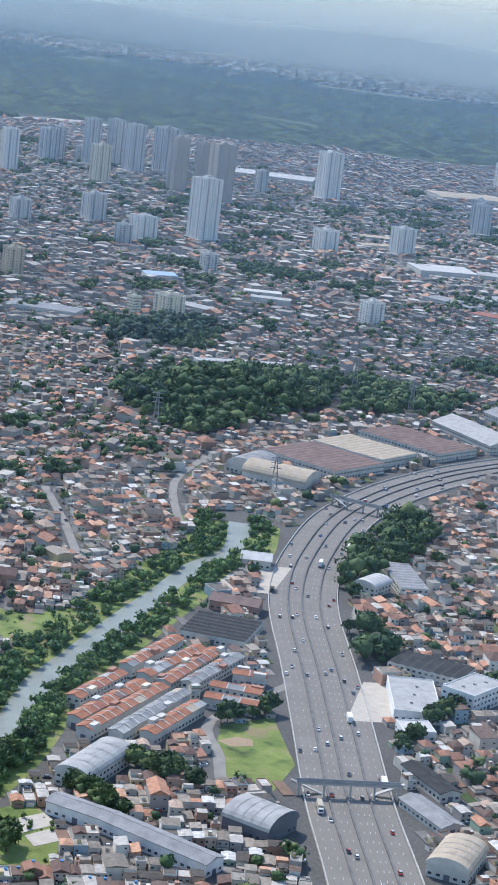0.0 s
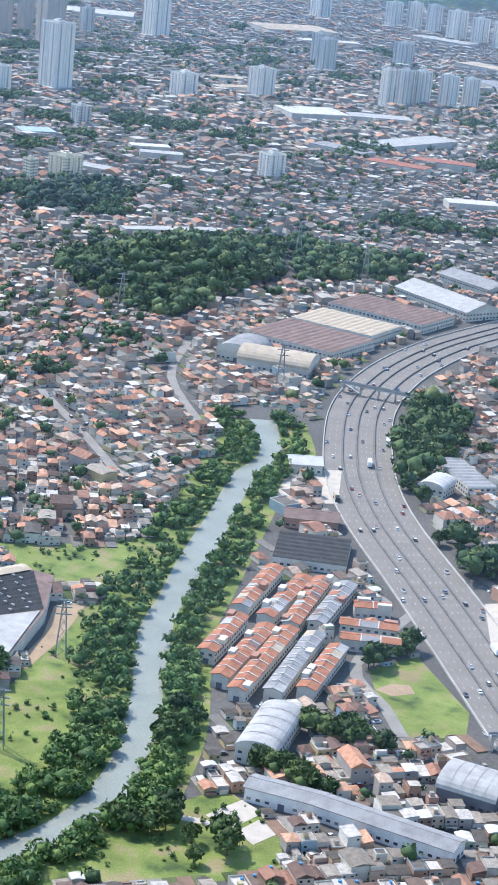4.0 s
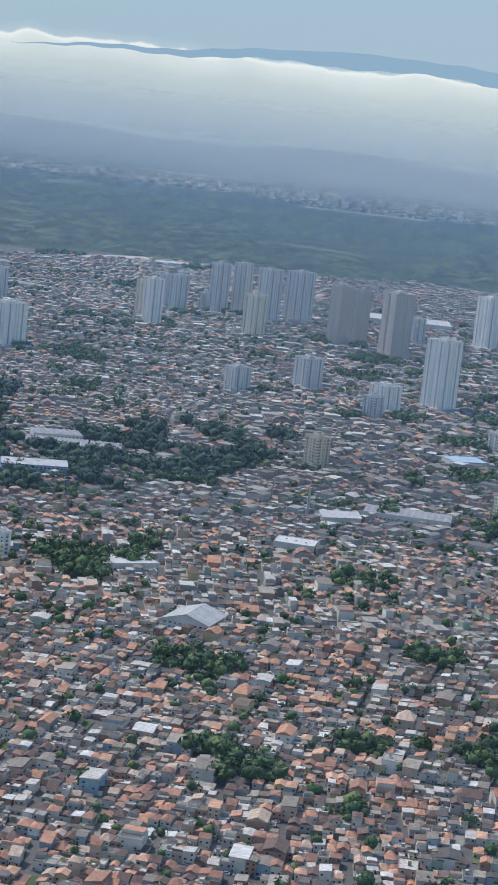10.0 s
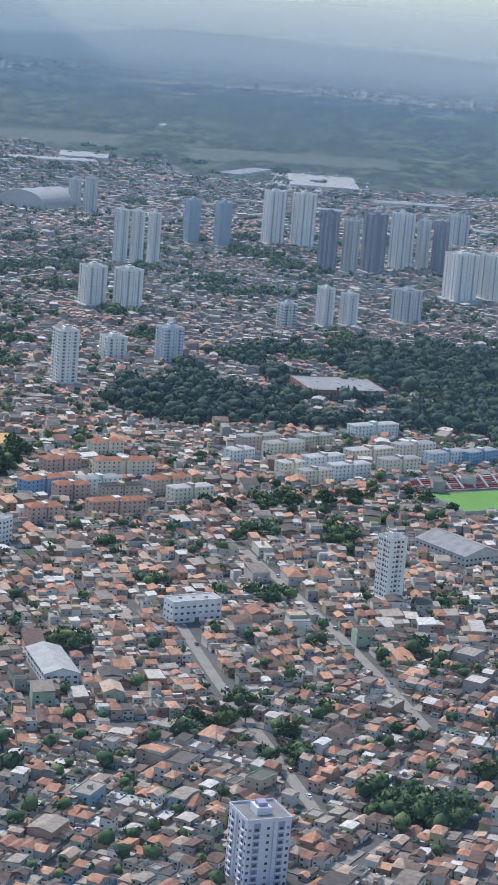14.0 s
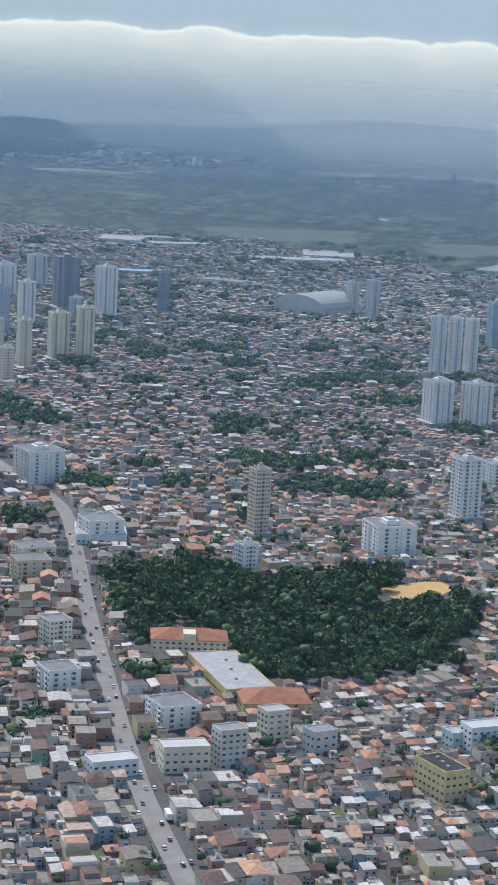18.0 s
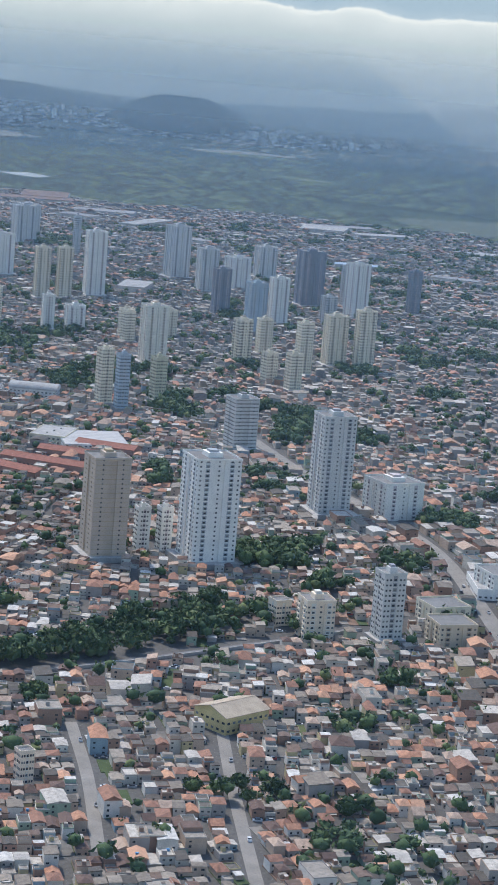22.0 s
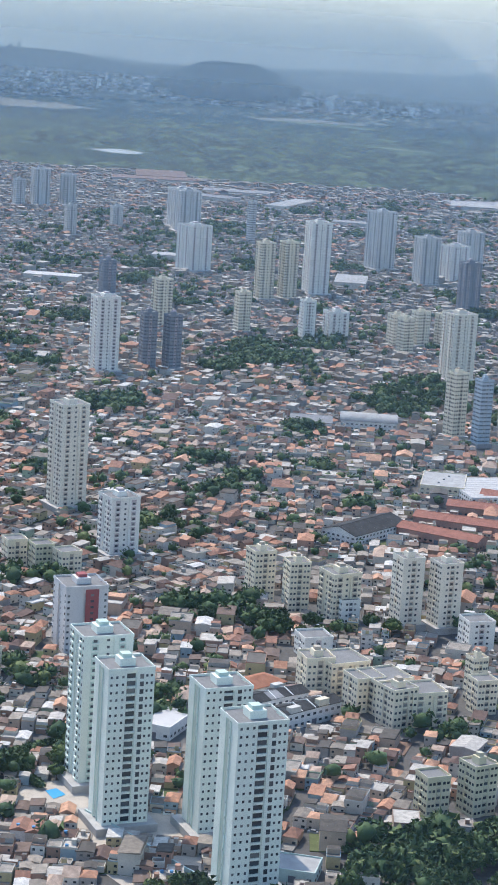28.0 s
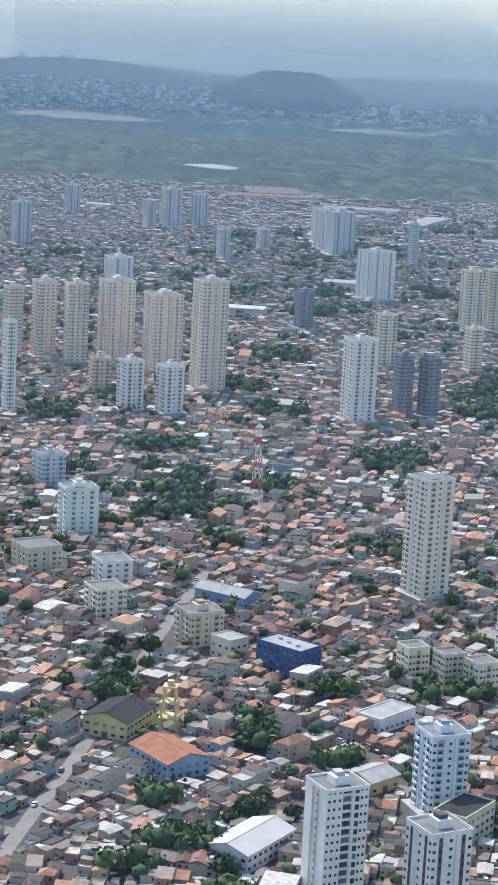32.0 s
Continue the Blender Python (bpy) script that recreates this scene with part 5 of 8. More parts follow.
hall(-795, 896, 41.8, 18.7, 3.3, 22, "saw", "pale", "grey", "factory", "long grey factory with sawtooth roofs")
hall(-825, 697, 20.3, 15.7, 2.8, 55, "flat", "pale", "white", "hall", "white flat-roofed hall beside trees")
hall(-759, 640, 19.6, 17.8, 3.3, 101, "gable", "pale", "palegrey", "hall", "warehouse with a pale ridged roof")
hall(-909, 609, 26.5, 17.4, 3.9, 164, "gable", "pale", "grey", "hall", "grey warehouse below the stadium")
hall(-912, 406, 22.9, 9.5, 3.3, 147, "gable", "white", "palegrey", "hall", "pale ridged warehouse among small houses")
hall(-934, 344, 16.6, 10.5, 3.9, 152, "gable", "white", "palegrey", "hall", "white workshop with a pale roof")
hall(-1260, 559, 23.1, 19.6, 3.3, 138, "flat", "white", "palegrey", "hall", "white warehouse beside the avenue")
hall(-1191, 1714, 82.6, 42.9, 4.4, 28, "flat", "pale", "white", "far_warehouse", "far off warehouse with a white roof")
hall(-1035, 1832, 74.5, 51.8, 4.4, 50, "flat", "pale", "beige", "far_warehouse", "far off warehouse with a beige roof")
hall(-778, 1324, 43.9, 33.6, 4.4, 48, "flat", "pale", "white", "far_warehouse", "far off warehouse with a white roof")
hall(-1787, 1718, 127.7, 68.4, 3.3, 129, "flat", "pale", "palegrey", "far_warehouse", "far off pale industrial roofs")
hall(-2032, 1627, 64.5, 50.8, 4.4, 131, "flat", "pale", "palegrey", "far_warehouse", "far off pale industrial roofs")
hall(-1723, 1241, 51.1, 46.2, 4.4, 97, "vault", "pale", "palegrey", "far_warehouse", "far off hall with vaulted pale roof")
hall(-2539, 1430, 74.9, 48.9, 4.4, 137, "flat", "pale", "brown", "far_warehouse", "far off reddish industrial roof")
hall(-1921, 994, 41.1, 19.6, 4.4, 128, "flat", "pale", "palegrey", "far_warehouse", "far off hall with a pale roof")
hall(-2230, 1529, 48.4, 43.6, 4.4, 127, "flat", "pale", "palegrey", "far_warehouse", "far off pale industrial roofs")
hall(-1614, 402, 16.9, 8.2, 3.3, 10, "gable", "blue", "palegrey", "hall", "blue-walled hall with a pale roof")
hall(-1555, 304, 13.6, 11.1, 4.4, 110, "gable", "yellow", "darkgrey", "church", "yellow church with a dark ridged roof")
hall(-1530, 296, 15.1, 11.1, 3.9, 169, "gable", "blue", "clay", "school", "pale blue school under broad clay tiles")
hall(-1518, 356, 13.9, 7.4, 3.3, 92, "flat", "white", "palegrey", "hall", "long white flat-roofed hall among trees")
hall(-1508, 328, 11.5, 5.5, 2.2, 91, "gable", "white", "beige", "hall", "low shed with beige sheets")
hall(-1494, 322, 9.0, 8.5, 2.8, 88, "gable", "yellow", "palegrey", "hall", "yellow hall with a pale sheet roof")
hall(-1462, 313, 12.8, 7.5, 7.2, 99, "flat", "cream", "darkgrey", "apartment_house", "beige apartment house with a dark roof")
hall(-1578, 365, 7.2, 6.4, 5.0, 178, "flat", "cream", "palegrey", "apartment_house", "cream apartment house with a pale roof")
hall(-1595, 373, 10.4, 8.3, 5.5, 177, "flat", "red", "grey", "apartment_house", "dull red apartment house among roofs")
hall(-1400, 357, 16.1, 6.1, 3.9, 83, "gable", "white", "darkgrey", "terraced_row", "terraced row under dark slate-grey roofs")
hall(-1390, 357, 18.2, 6.1, 3.9, 86, "gable", "white", "darkgrey", "terraced_row", "terraced row under dark slate-grey roofs")
hall(-1411, 362, 12.5, 8.2, 3.3, 86, "hip", "pale", "clay", "terraced_row", "villa under broad orange clay tiles")
hall(-1406, 325, 12.7, 8.4, 2.8, 111, "flat", "white", "white", "hall", "white flat-roofed hall beside tall flats")
hall(-1560, 368, 14.4, 8.4, 7.2, 3, "flat", "navy", "palegrey", "apartment_house", "dark navy blue apartment house with a pale roof")
hall(-1872, 1700, 97.4, 22.0, 3.9, 107, "flat", "pale", "grey", "far_warehouse", "far off industrial hall with a grey roof")
hall(-1615, 1489, 34.8, 16.5, 3.9, 21, "flat", "pale", "grey", "far_warehouse", "far off industrial hall with a grey roof")
hall(-1620, 1629, 72.3, 24.8, 3.9, 47, "flat", "pale", "grey", "far_warehouse", "far off industrial hall with a grey roof")
hall(-1467, 1507, 38.4, 16.5, 3.9, 175, "flat", "pale", "grey", "far_warehouse", "far off industrial hall with a grey roof")
hall(-1553, 1893, 34.5, 22.0, 3.9, 49, "flat", "pale", "white", "far_warehouse", "far off industrial hall with a white roof")
hall(-968, 1769, 57.6, 16.5, 3.9, 43, "flat", "pale", "white", "far_warehouse", "far off industrial hall with a white roof")
hall(-917, 1931, 62.3, 24.8, 3.9, 173, "flat", "pale", "palegrey", "far_warehouse", "far off industrial hall with a pale grey roof")
hall(-805, 1760, 59.0, 27.5, 3.9, 167, "flat", "pale", "beige", "far_warehouse", "far off industrial hall with a beige roof")
hall(-753, 1639, 59.8, 22.0, 3.9, 137, "flat", "pale", "grey", "far_warehouse", "far off industrial hall with a grey roof")
hall(-897, 1425, 24.0, 13.8, 3.9, 37, "flat", "pale", "beige", "far_warehouse", "far off industrial hall with a beige roof")
hall(-863, 1392, 53.9, 12.1, 3.9, 57, "flat", "pale", "beige", "far_warehouse", "far off industrial hall with a beige roof")
hall(-739, 1353, 44.7, 19.2, 3.9, 36, "flat", "pale", "palegrey", "far_warehouse", "far off industrial hall with a pale grey roof")
hall(-772, 1082, 23.7, 9.9, 3.9, 40, "flat", "pale", "white", "far_warehouse", "far off industrial hall with a white roof")
hall(-755, 1066, 25.2, 9.9, 3.9, 32, "flat", "pale", "palegrey", "far_warehouse", "far off industrial hall with a pale grey roof")
hall(-757, 989, 23.0, 12.1, 3.9, 180, "flat", "pale", "palegrey", "far_warehouse", "far off industrial hall with a pale grey roof")
hall(-841, 1065, 20.9, 16.5, 3.9, 48, "flat", "pale", "blue", "far_warehouse", "far off industrial hall with a pale blue roof")
hall(-696, 1194, 40.5, 16.5, 3.9, 168, "flat", "pale", "grey", "far_warehouse", "far off industrial hall with a grey roof")
hall(-679, 1264, 80.8, 22.0, 3.9, 75, "flat", "pale", "palegrey", "far_warehouse", "far off industrial hall with a pale grey roof")
hall(-648, 1171, 37.8, 13.8, 3.9, 3, "flat", "pale", "red", "far_warehouse", "far off industrial hall with a red tiled roof")
hall(-569, 1089, 29.3, 13.8, 3.9, 35, "flat", "pale", "white", "far_warehouse", "far off industrial hall with a white roof")
hall(-643, 872, 47.7, 7.7, 3.9, 49, "flat", "pale", "palegrey", "far_warehouse", "far off industrial hall with a pale grey roof")
hall(-633, 1210, 38.4, 13.8, 3.9, 18, "flat", "pale", "red", "far_warehouse", "far off industrial hall with a red tiled roof")
hall(-2295, 1350, 81.9, 19.2, 3.9, 113, "flat", "pale", "palegrey", "far_warehouse", "far off industrial hall with a pale grey roof")
hall(-2245, 1565, 79.4, 24.8, 3.9, 62, "flat", "pale", "grey", "far_warehouse", "far off industrial hall with a grey roof")
hall(-2173, 1552, 56.9, 22.0, 3.9, 62, "flat", "pale", "palegrey", "far_warehouse", "far off industrial hall with a pale grey roof")
hall(-2008, 1552, 93.6, 27.5, 3.9, 54, "flat", "pale", "palegrey", "far_warehouse", "far off industrial hall with a pale grey roof")
hall(-1986, 1302, 35.9, 16.5, 3.9, 44, "flat", "pale", "blue", "far_warehouse", "far off industrial hall with a pale blue roof")
hall(-2355, 1317, 40.2, 22.0, 3.9, 14, "flat", "pale", "grey", "far_warehouse", "far off industrial hall with a grey roof")
hall(-1896, 1323, 39.6, 16.5, 3.9, 20, "flat", "pale", "grey", "far_warehouse", "far off industrial hall with a grey roof")
hall(-2507, 1389, 79.4, 33.0, 3.9, 50, "flat", "pale", "brown", "far_warehouse", "far off industrial hall with a rusty brown roof")
hall(-2390, 1381, 60.5, 27.5, 3.9, 41, "flat", "pale", "grey", "far_warehouse", "far off industrial hall with a grey roof")
hall(-2014, 826, 33.2, 13.8, 3.9, 36, "flat", "pale", "white", "far_warehouse", "far off industrial hall with a white roof")
hall(-2164, 1283, 35.5, 19.2, 3.9, 37, "flat", "pale", "grey", "far_warehouse", "far off industrial hall with a grey roof")
hall(-2495, 1167, 21.4, 16.5, 3.9, 22, "flat", "pale", "palegrey", "far_warehouse", "far off industrial hall with a pale grey roof")
hall(-2058, 973, 29.3, 16.5, 3.9, 38, "flat", "pale", "palegrey", "far_warehouse", "far off industrial hall with a pale grey roof")


def estate_block(x, y, w, d, turn, style, roof):
    """A low block of flats on the housing estate: four storeys in two joined halves, with rows of small windows."""
    RECTS.append((x, y, w / 2 + 1, d / 2 + 1, radians(turn)))
    ob = new("apartment_block")
    h = 11.4 * U
    ob.matrix_world = pose(x, y, float(ground_z(x, y)) - 0.1, 0, 0, turn)
    tagged(ob, f"{NAMES[style]} low block of flats with four storeys", "building", "low blocks of the housing estate")
    main, trim = FACE[style]
    s = Soup()
    s.add(box_verts(-w * 0.255, d * 0.06, 0, w * 0.49, d * 0.88, h), BOX, [0] * 6)
    s.add(box_verts(w * 0.255, -d * 0.06, 0, w * 0.49, d * 0.88, h * 1.003), BOX, [0] * 6)
    s.add(box_verts(0, 0, 0, w * 0.12, d * 0.5, h + 1.0), BOX, [1] * 6)
    part("wall", s.mesh("block_wall", [main, trim]), ob)
    for sgn in (-1, 1):
        o, r = 0.25, 1.1 if roof == "clay" else 0.3
        cx, cy, hw, hd = sgn * w * 0.255, -sgn * d * 0.06, w * 0.245 + o, d * 0.44 + o
        z = h * (1.003 if sgn > 0 else 1.0) + 0.02
        me = bpy.data.meshes.new("block_roof")
        run = min(hw, hd) * 0.8
        me.from_pydata([(cx - hw, cy - hd, z), (cx + hw, cy - hd, z), (cx + hw, cy + hd, z), (cx - hw, cy + hd, z), (cx - max(hw - run, 0.1), cy, z + r), (cx + max(hw - run, 0.1), cy, z + r)], [], [[0, 1, 5, 4], [1, 2, 5], [2, 3, 4, 5], [3, 0, 4], [3, 2, 1, 0]])
        me.materials.append(ROOFS[roof])
        part("roof", me, ob)
    g = Soup()
    cols = max(4, int(w / 1.9))
    for row in range(4):
        for sgn in (-1, 1):
            us = np.array([(c + 0.5) / cols - 0.5 for c in range(cols)]) * w
            us = us[(us * sgn > w * 0.05)]
            for side in (-1, 1):
                g.add(box_verts(us, side * d * 0.44 - sgn * d * 0.06, (0.9 + 2.8 * row) * U, 1.1 * U, 0.08, 1.1 * U), BOX, [0] * 6)
        for e in (-1, 1):
            g.add(box_verts(e * w * 0.5, np.array([-0.2, 0.2]) * d, (0.9 + 2.8 * row) * U, 0.08, 1.0 * U, 1.0 * U), BOX, [0] * 6)
    tagged(part("glazing", g.mesh("glazing", [M_PANE]), ob), kind="stuff")


estate_block(-1074, 580, 15.0, 6.6, 73, "salmon", "clay")
estate_block(-1084, 617, 13.4, 6.6, 69, "peach", "clay")
estate_block(-1058, 599, 23.9, 6.6, 63, "peach", "clay")
estate_block(-1055, 550, 17.8, 6.6, 82, "azure", "clay")
estate_block(-1043, 553, 12.9, 6.6, 66, "salmon", "clay")
estate_block(-1044, 569, 16.9, 6.6, 75, "mint", "grey")
estate_block(-1031, 567, 15.7, 6.6, 70, "brick", "darkgrey")
estate_block(-1029, 591, 18.7, 6.6, 81, "brick", "clay")
estate_block(-1015, 588, 17.3, 6.6, 74, "cream", "palegrey")
estate_block(-1026, 521, 12.7, 6.6, 71, "salmon", "clay")
estate_block(-1017, 549, 21.4, 6.6, 67, "salmon", "clay")
estate_block(-1045, 655, 11.7, 6.6, 85, "white", "palegrey")
estate_block(-1057, 683, 18.8, 6.6, 76, "brick", "grey")
estate_block(-1043, 682, 18.0, 6.6, 76, "cream", "grey")
estate_block(-1044, 705, 15.3, 6.6, 80, "yellow", "grey")
estate_block(-1019, 655, 10.8, 6.6, 80, "cream", "palegrey")
estate_block(-1018, 676, 18.6, 6.6, 77, "white", "palegrey")
estate_block(-1005, 652, 13.7, 6.6, 78, "cream", "grey")
estate_block(-1003, 673, 18.0, 6.6, 74, "white", "palegrey")
estate_block(-1015, 704, 21.9, 6.6, 75, "cream", "palegrey")
estate_block(-1043, 747, 23.9, 6.6, 73, "mint", "palegrey")
estate_block(-997, 700, 18.3, 6.6, 74, "cream", "grey")
estate_block(-1010, 730, 19.7, 6.6, 74, "peach", "grey")
estate_block(-993, 729, 19.5, 6.6, 77, "blue2", "grey")
estate_block(-986, 744, 17.8, 6.6, 82, "azure", "grey")
hall(-1051, 387, 12.4, 6.8, 6.6, 57, "flat", "cream", "white", "office", "cream office block of three storeys")
hall(-1045, 398, 7.8, 6.0, 10.3, 68, "flat", "pale", "grey", "office", "tall pale office block with blank walls")
hall(-1052, 424, 7.3, 6.0, 8.6, 72, "flat", "cream", "palegrey", "apartment_house", "cream apartment house with a flat roof")
hall(-1015, 459, 5.5, 6.0, 4.8, 67, "flat", "mint", "palegrey", "apartment_house", "pale green apartment house with a flat roof")
hall(-1008, 463, 12.3, 6.8, 7.6, 65, "flat", "white", "white", "apartment_house", "white apartment house with a flat roof")
hall(-1017, 489, 8.2, 6.0, 8.7, 10, "flat", "white", "grey", "apartment_house", "white apartment house among roofs")
hall(-994, 424, 14.1, 7.7, 8.5, -19, "flat", "yellow", "darkgrey", "apartment_house", "long ochre apartment house with balconies")
hall(-1036, 425, 7.5, 6.0, 6.8, 74, "flat", "pale", "grey", "apartment_house", "pale apartment house with a grey roof")
hall(-1061, 370, 12.6, 6.9, 3.9, 65, "flat", "white", "white", "store", "white store beside the avenue")
hall(-920, 476, 16.5, 6.5, 6.2, 67, "flat", "white", "palegrey", "school", "long white school with three storeys")


def factory_compound():
    """A factory on a five-sided plot: dark ridged bays, a gabled wing, a white flat wing and a beige strip."""
    def at(px, py, z):
        return (px + 444, py - 413, z)

    ob = new("factory")
    ob.matrix_world = pose(-444, 413, 0)
    tagged(ob, "five-sided factory with dark ridged roofs and a white wing", "factory", "halls and long roofs of the town")
    rim = [(-463, 395), (-442.5, 392), (-421.5, 389), (-430, 419), (-441, 441), (-451, 441), (-459.5, 422), (-465, 406)]
    h = 3.6
    me = bpy.data.meshes.new("factory_wall")
    n = len(rim)
    me.from_pydata([at(px, py, z) for z in (-0.1, h) for px, py in rim], [], [[i, (i + 1) % n, n + (i + 1) % n, n + i] for i in range(n)] + [list(range(n, 2 * n))])
    me.materials.append(SIDES["pale"])
    me.materials.append(ROOFS["brown"])
    me.polygons[n].material_index = 1
    part("wall", me, ob)

    def ridges(name, corners, count, rise, mat, z):
        """Ridged bays side by side, from the edge (0, 1) to the edge (3, 2)."""
        c = np.array(corners, float)
        for k in range(count):
            f0, f1 = k / count, (k + 1) / count
            p, q = c[0] + (c[1] - c[0]) * f0, c[0] + (c[1] - c[0]) * f1
            r, t = c[3] + (c[2] - c[3]) * f1, c[3] + (c[2] - c[3]) * f0
            m0, m1 = (p + q) / 2, (t + r) / 2
            bay = bpy.data.meshes.new(name)
            bay.from_pydata([at(*p, z), at(*q, z), at(*r, z), at(*t, z), at(*m0, z + rise), at(*m1, z + rise)], [], [[0, 4, 5, 3], [4, 1, 2, 5], [0, 1, 4], [3, 5, 2]])
            bay.materials.append(mat)
            held = part(name, bay, ob)
            for j in range(4 if name == "roof_bay" else 0):
                g = (j + 0.4 + 0.3 * (k % 2)) / 4.4
                v = m0 + (m1 - m0) * g
                part("roof_light", LIGHT, held, "small pale roof light", pose(*at(*v, z + rise - 0.1)))

    LIGHT = box_mesh("roof_light", 0.9, 0.5, 0.35, ROOFS["palegrey"])
    ridges("roof_bay", [(-441, 402), (-458.5, 413), (-447, 440), (-430.6, 419)], 9, 0.5, ROOFS["darkgrey"], h + 0.03)
    ridges("gable_roof", [(-463.5, 394.5), (-465.2, 406), (-456.8, 411), (-442, 393)], 1, 1.5, ROOFS["darkgrey"], h + 0.05)
    ridges("strip_roof", [(-460, 421.5), (-456, 420), (-447, 439.5), (-451.5, 441.5)], 1, 0.4, ROOFS["beige"], h + 0.6)
    white = bpy.data.meshes.new("white_roof")
    ring = [(-442, 393), (-422, 389.6), (-430.4, 417), (-440.4, 401.5)]
    white.from_pydata([at(px, py, z) for z in (h, h + 0.35) for px, py in ring], [], [[i, (i + 1) % 4, 4 + (i + 1) % 4, 4 + i] for i in range(4)] + [[4, 5, 6, 7]])
    white.materials.append(ROOFS["palegrey"])
    part("white_roof", white, ob, "white flat roof wing")
    RECTS.append((-441, 404, 17, 13, radians(30)))
    RECTS.append((-449, 424, 12, 13, radians(60)))


factory_compound()


# ---- motorway furniture, footbridges ----
def wall_along(line, offset, width, height, mat, z0=0.0):
    s = Soup()
    nn = normals(line)
    a, b = line + nn * (offset - width / 2), line + nn * (offset + width / 2)
    lo, hi = np.full((len(line), 1), z0), np.full((len(line), 1), z0 + height)
    v = np.stack([np.hstack([a, lo]), np.hstack([b, lo]), np.hstack([b, hi]), np.hstack([a, hi])], 1)
    q = np.concatenate([v[:-1], v[1:]], 1)
    s.add(q, [(0, 3, 7, 4), (3, 2, 6, 7), (2, 1, 5, 6)], [0, 0, 0])
    return s.mesh("wall_along", [mat])


M_BARRIER = plain("dark_barrier", (0.16, 0.155, 0.15), 0.9, 0.35)
M_STEEL = plain("dull_steel", (0.32, 0.33, 0.34), 0.5, 0.2, metal=0.6)
for off in (5.2, 0.4, -5.6):
    thing("crash_barrier", wall_along(HIGHWAY, off, 0.55, 0.5, M_BARRIER, 0.05), "long dark concrete barrier between carriageways", "barrier", "motorway barriers")
for off in (11.6, -11.6):
    thing("verge_wall", wall_along(HIGHWAY, off, 0.3, 0.6, M_CONCRETE, 0.0), "low concrete wall along the motorway", "wall", "motorway walls")


def dashes():
    s = Soup()
    seg = np.linalg.norm(np.diff(HIGHWAY, axis=0), axis=1)
    at = np.concatenate([[0], np.cumsum(seg)])
    nn = normals(HIGHWAY)
    for off in (9.6, 7.4, 3.6, 2.0, -1.4, -3.0, -4.3, -7.4, -9.4):
        ds = np.arange(2, at[-1] - 2, 5.5)
        px, py = np.interp(ds, at, HIGHWAY[:, 0]), np.interp(ds, at, HIGHWAY[:, 1])
        ux, uy = np.interp(ds, at, nn[:, 0]), np.interp(ds, at, nn[:, 1])
        s.add(box_verts(px + ux * off, py + uy * off, 0.06, 0.1, 1.2, 0.02, np.arctan2(uy, ux)), BOX[:5], [0] * 5)
    thing("lane_marks", s.mesh("lane_marks", [M_PAINT]), "broken white lane lines on the motorway", "road marking", kind="stuff")


dashes()


def footbridge(x0, y0, x1, y1, z, label):
    ln = math.hypot(x1 - x0, y1 - y0)
    ob = new("footbridge")
    ob.matrix_world = pose((x0 + x1) / 2, (y0 + y1) / 2, 0, 0, 0, math.degrees(math.atan2(y1 - y0, x1 - x0)))
    tagged(ob, label, "bridge", "footbridges over the motorway")
    part("deck", box_mesh("deck", ln, 1.7, 0.45, M_CONCRETE, z), ob)
    for sgn in (-1, 1):
        part("railing", box_mesh("railing", ln, 0.08, 0.6, M_STEEL, z + 0.45), ob, "", pose(0, sgn * 0.8, 0))
    for k in (-0.47, -0.23, 0.02, 0.25, 0.47):
        part("pier", box_mesh("pier", 0.45, 1.0, z, M_CONCRETE), ob, "", pose(k * ln, 0, 0))
    for sgn in (-1, 1):
        s = Soup()
        v = np.array([[(sgn * ln / 2, 0.9, z + 0.4), (sgn * ln / 2, 2.2, z + 0.4), (sgn * ln / 2 - sgn * 9, 2.2, 0), (sgn * ln / 2 - sgn * 9, 0.9, 0), (sgn * ln / 2, 0.9, z), (sgn * ln / 2, 2.2, z), (sgn * ln / 2 - sgn * 8.4, 2.2, 0), (sgn * ln / 2 - sgn * 8.4, 0.9, 0)]])
        v[:, :, 0] += sgn * 1.2
        s.add(v, [(0, 1, 2, 3), (4, 7, 6, 5), (0, 3, 7, 4), (1, 5, 6, 2)], [0] * 4)
        part("ramp", s.mesh("ramp", [M_CONCRETE]), ob)


footbridge(-311, 421, -291, 440, 3.4, "grey concrete footbridge across the motorway")
footbridge(-465, 680, -437, 682, 3.4, "farther concrete footbridge across the motorway bend")


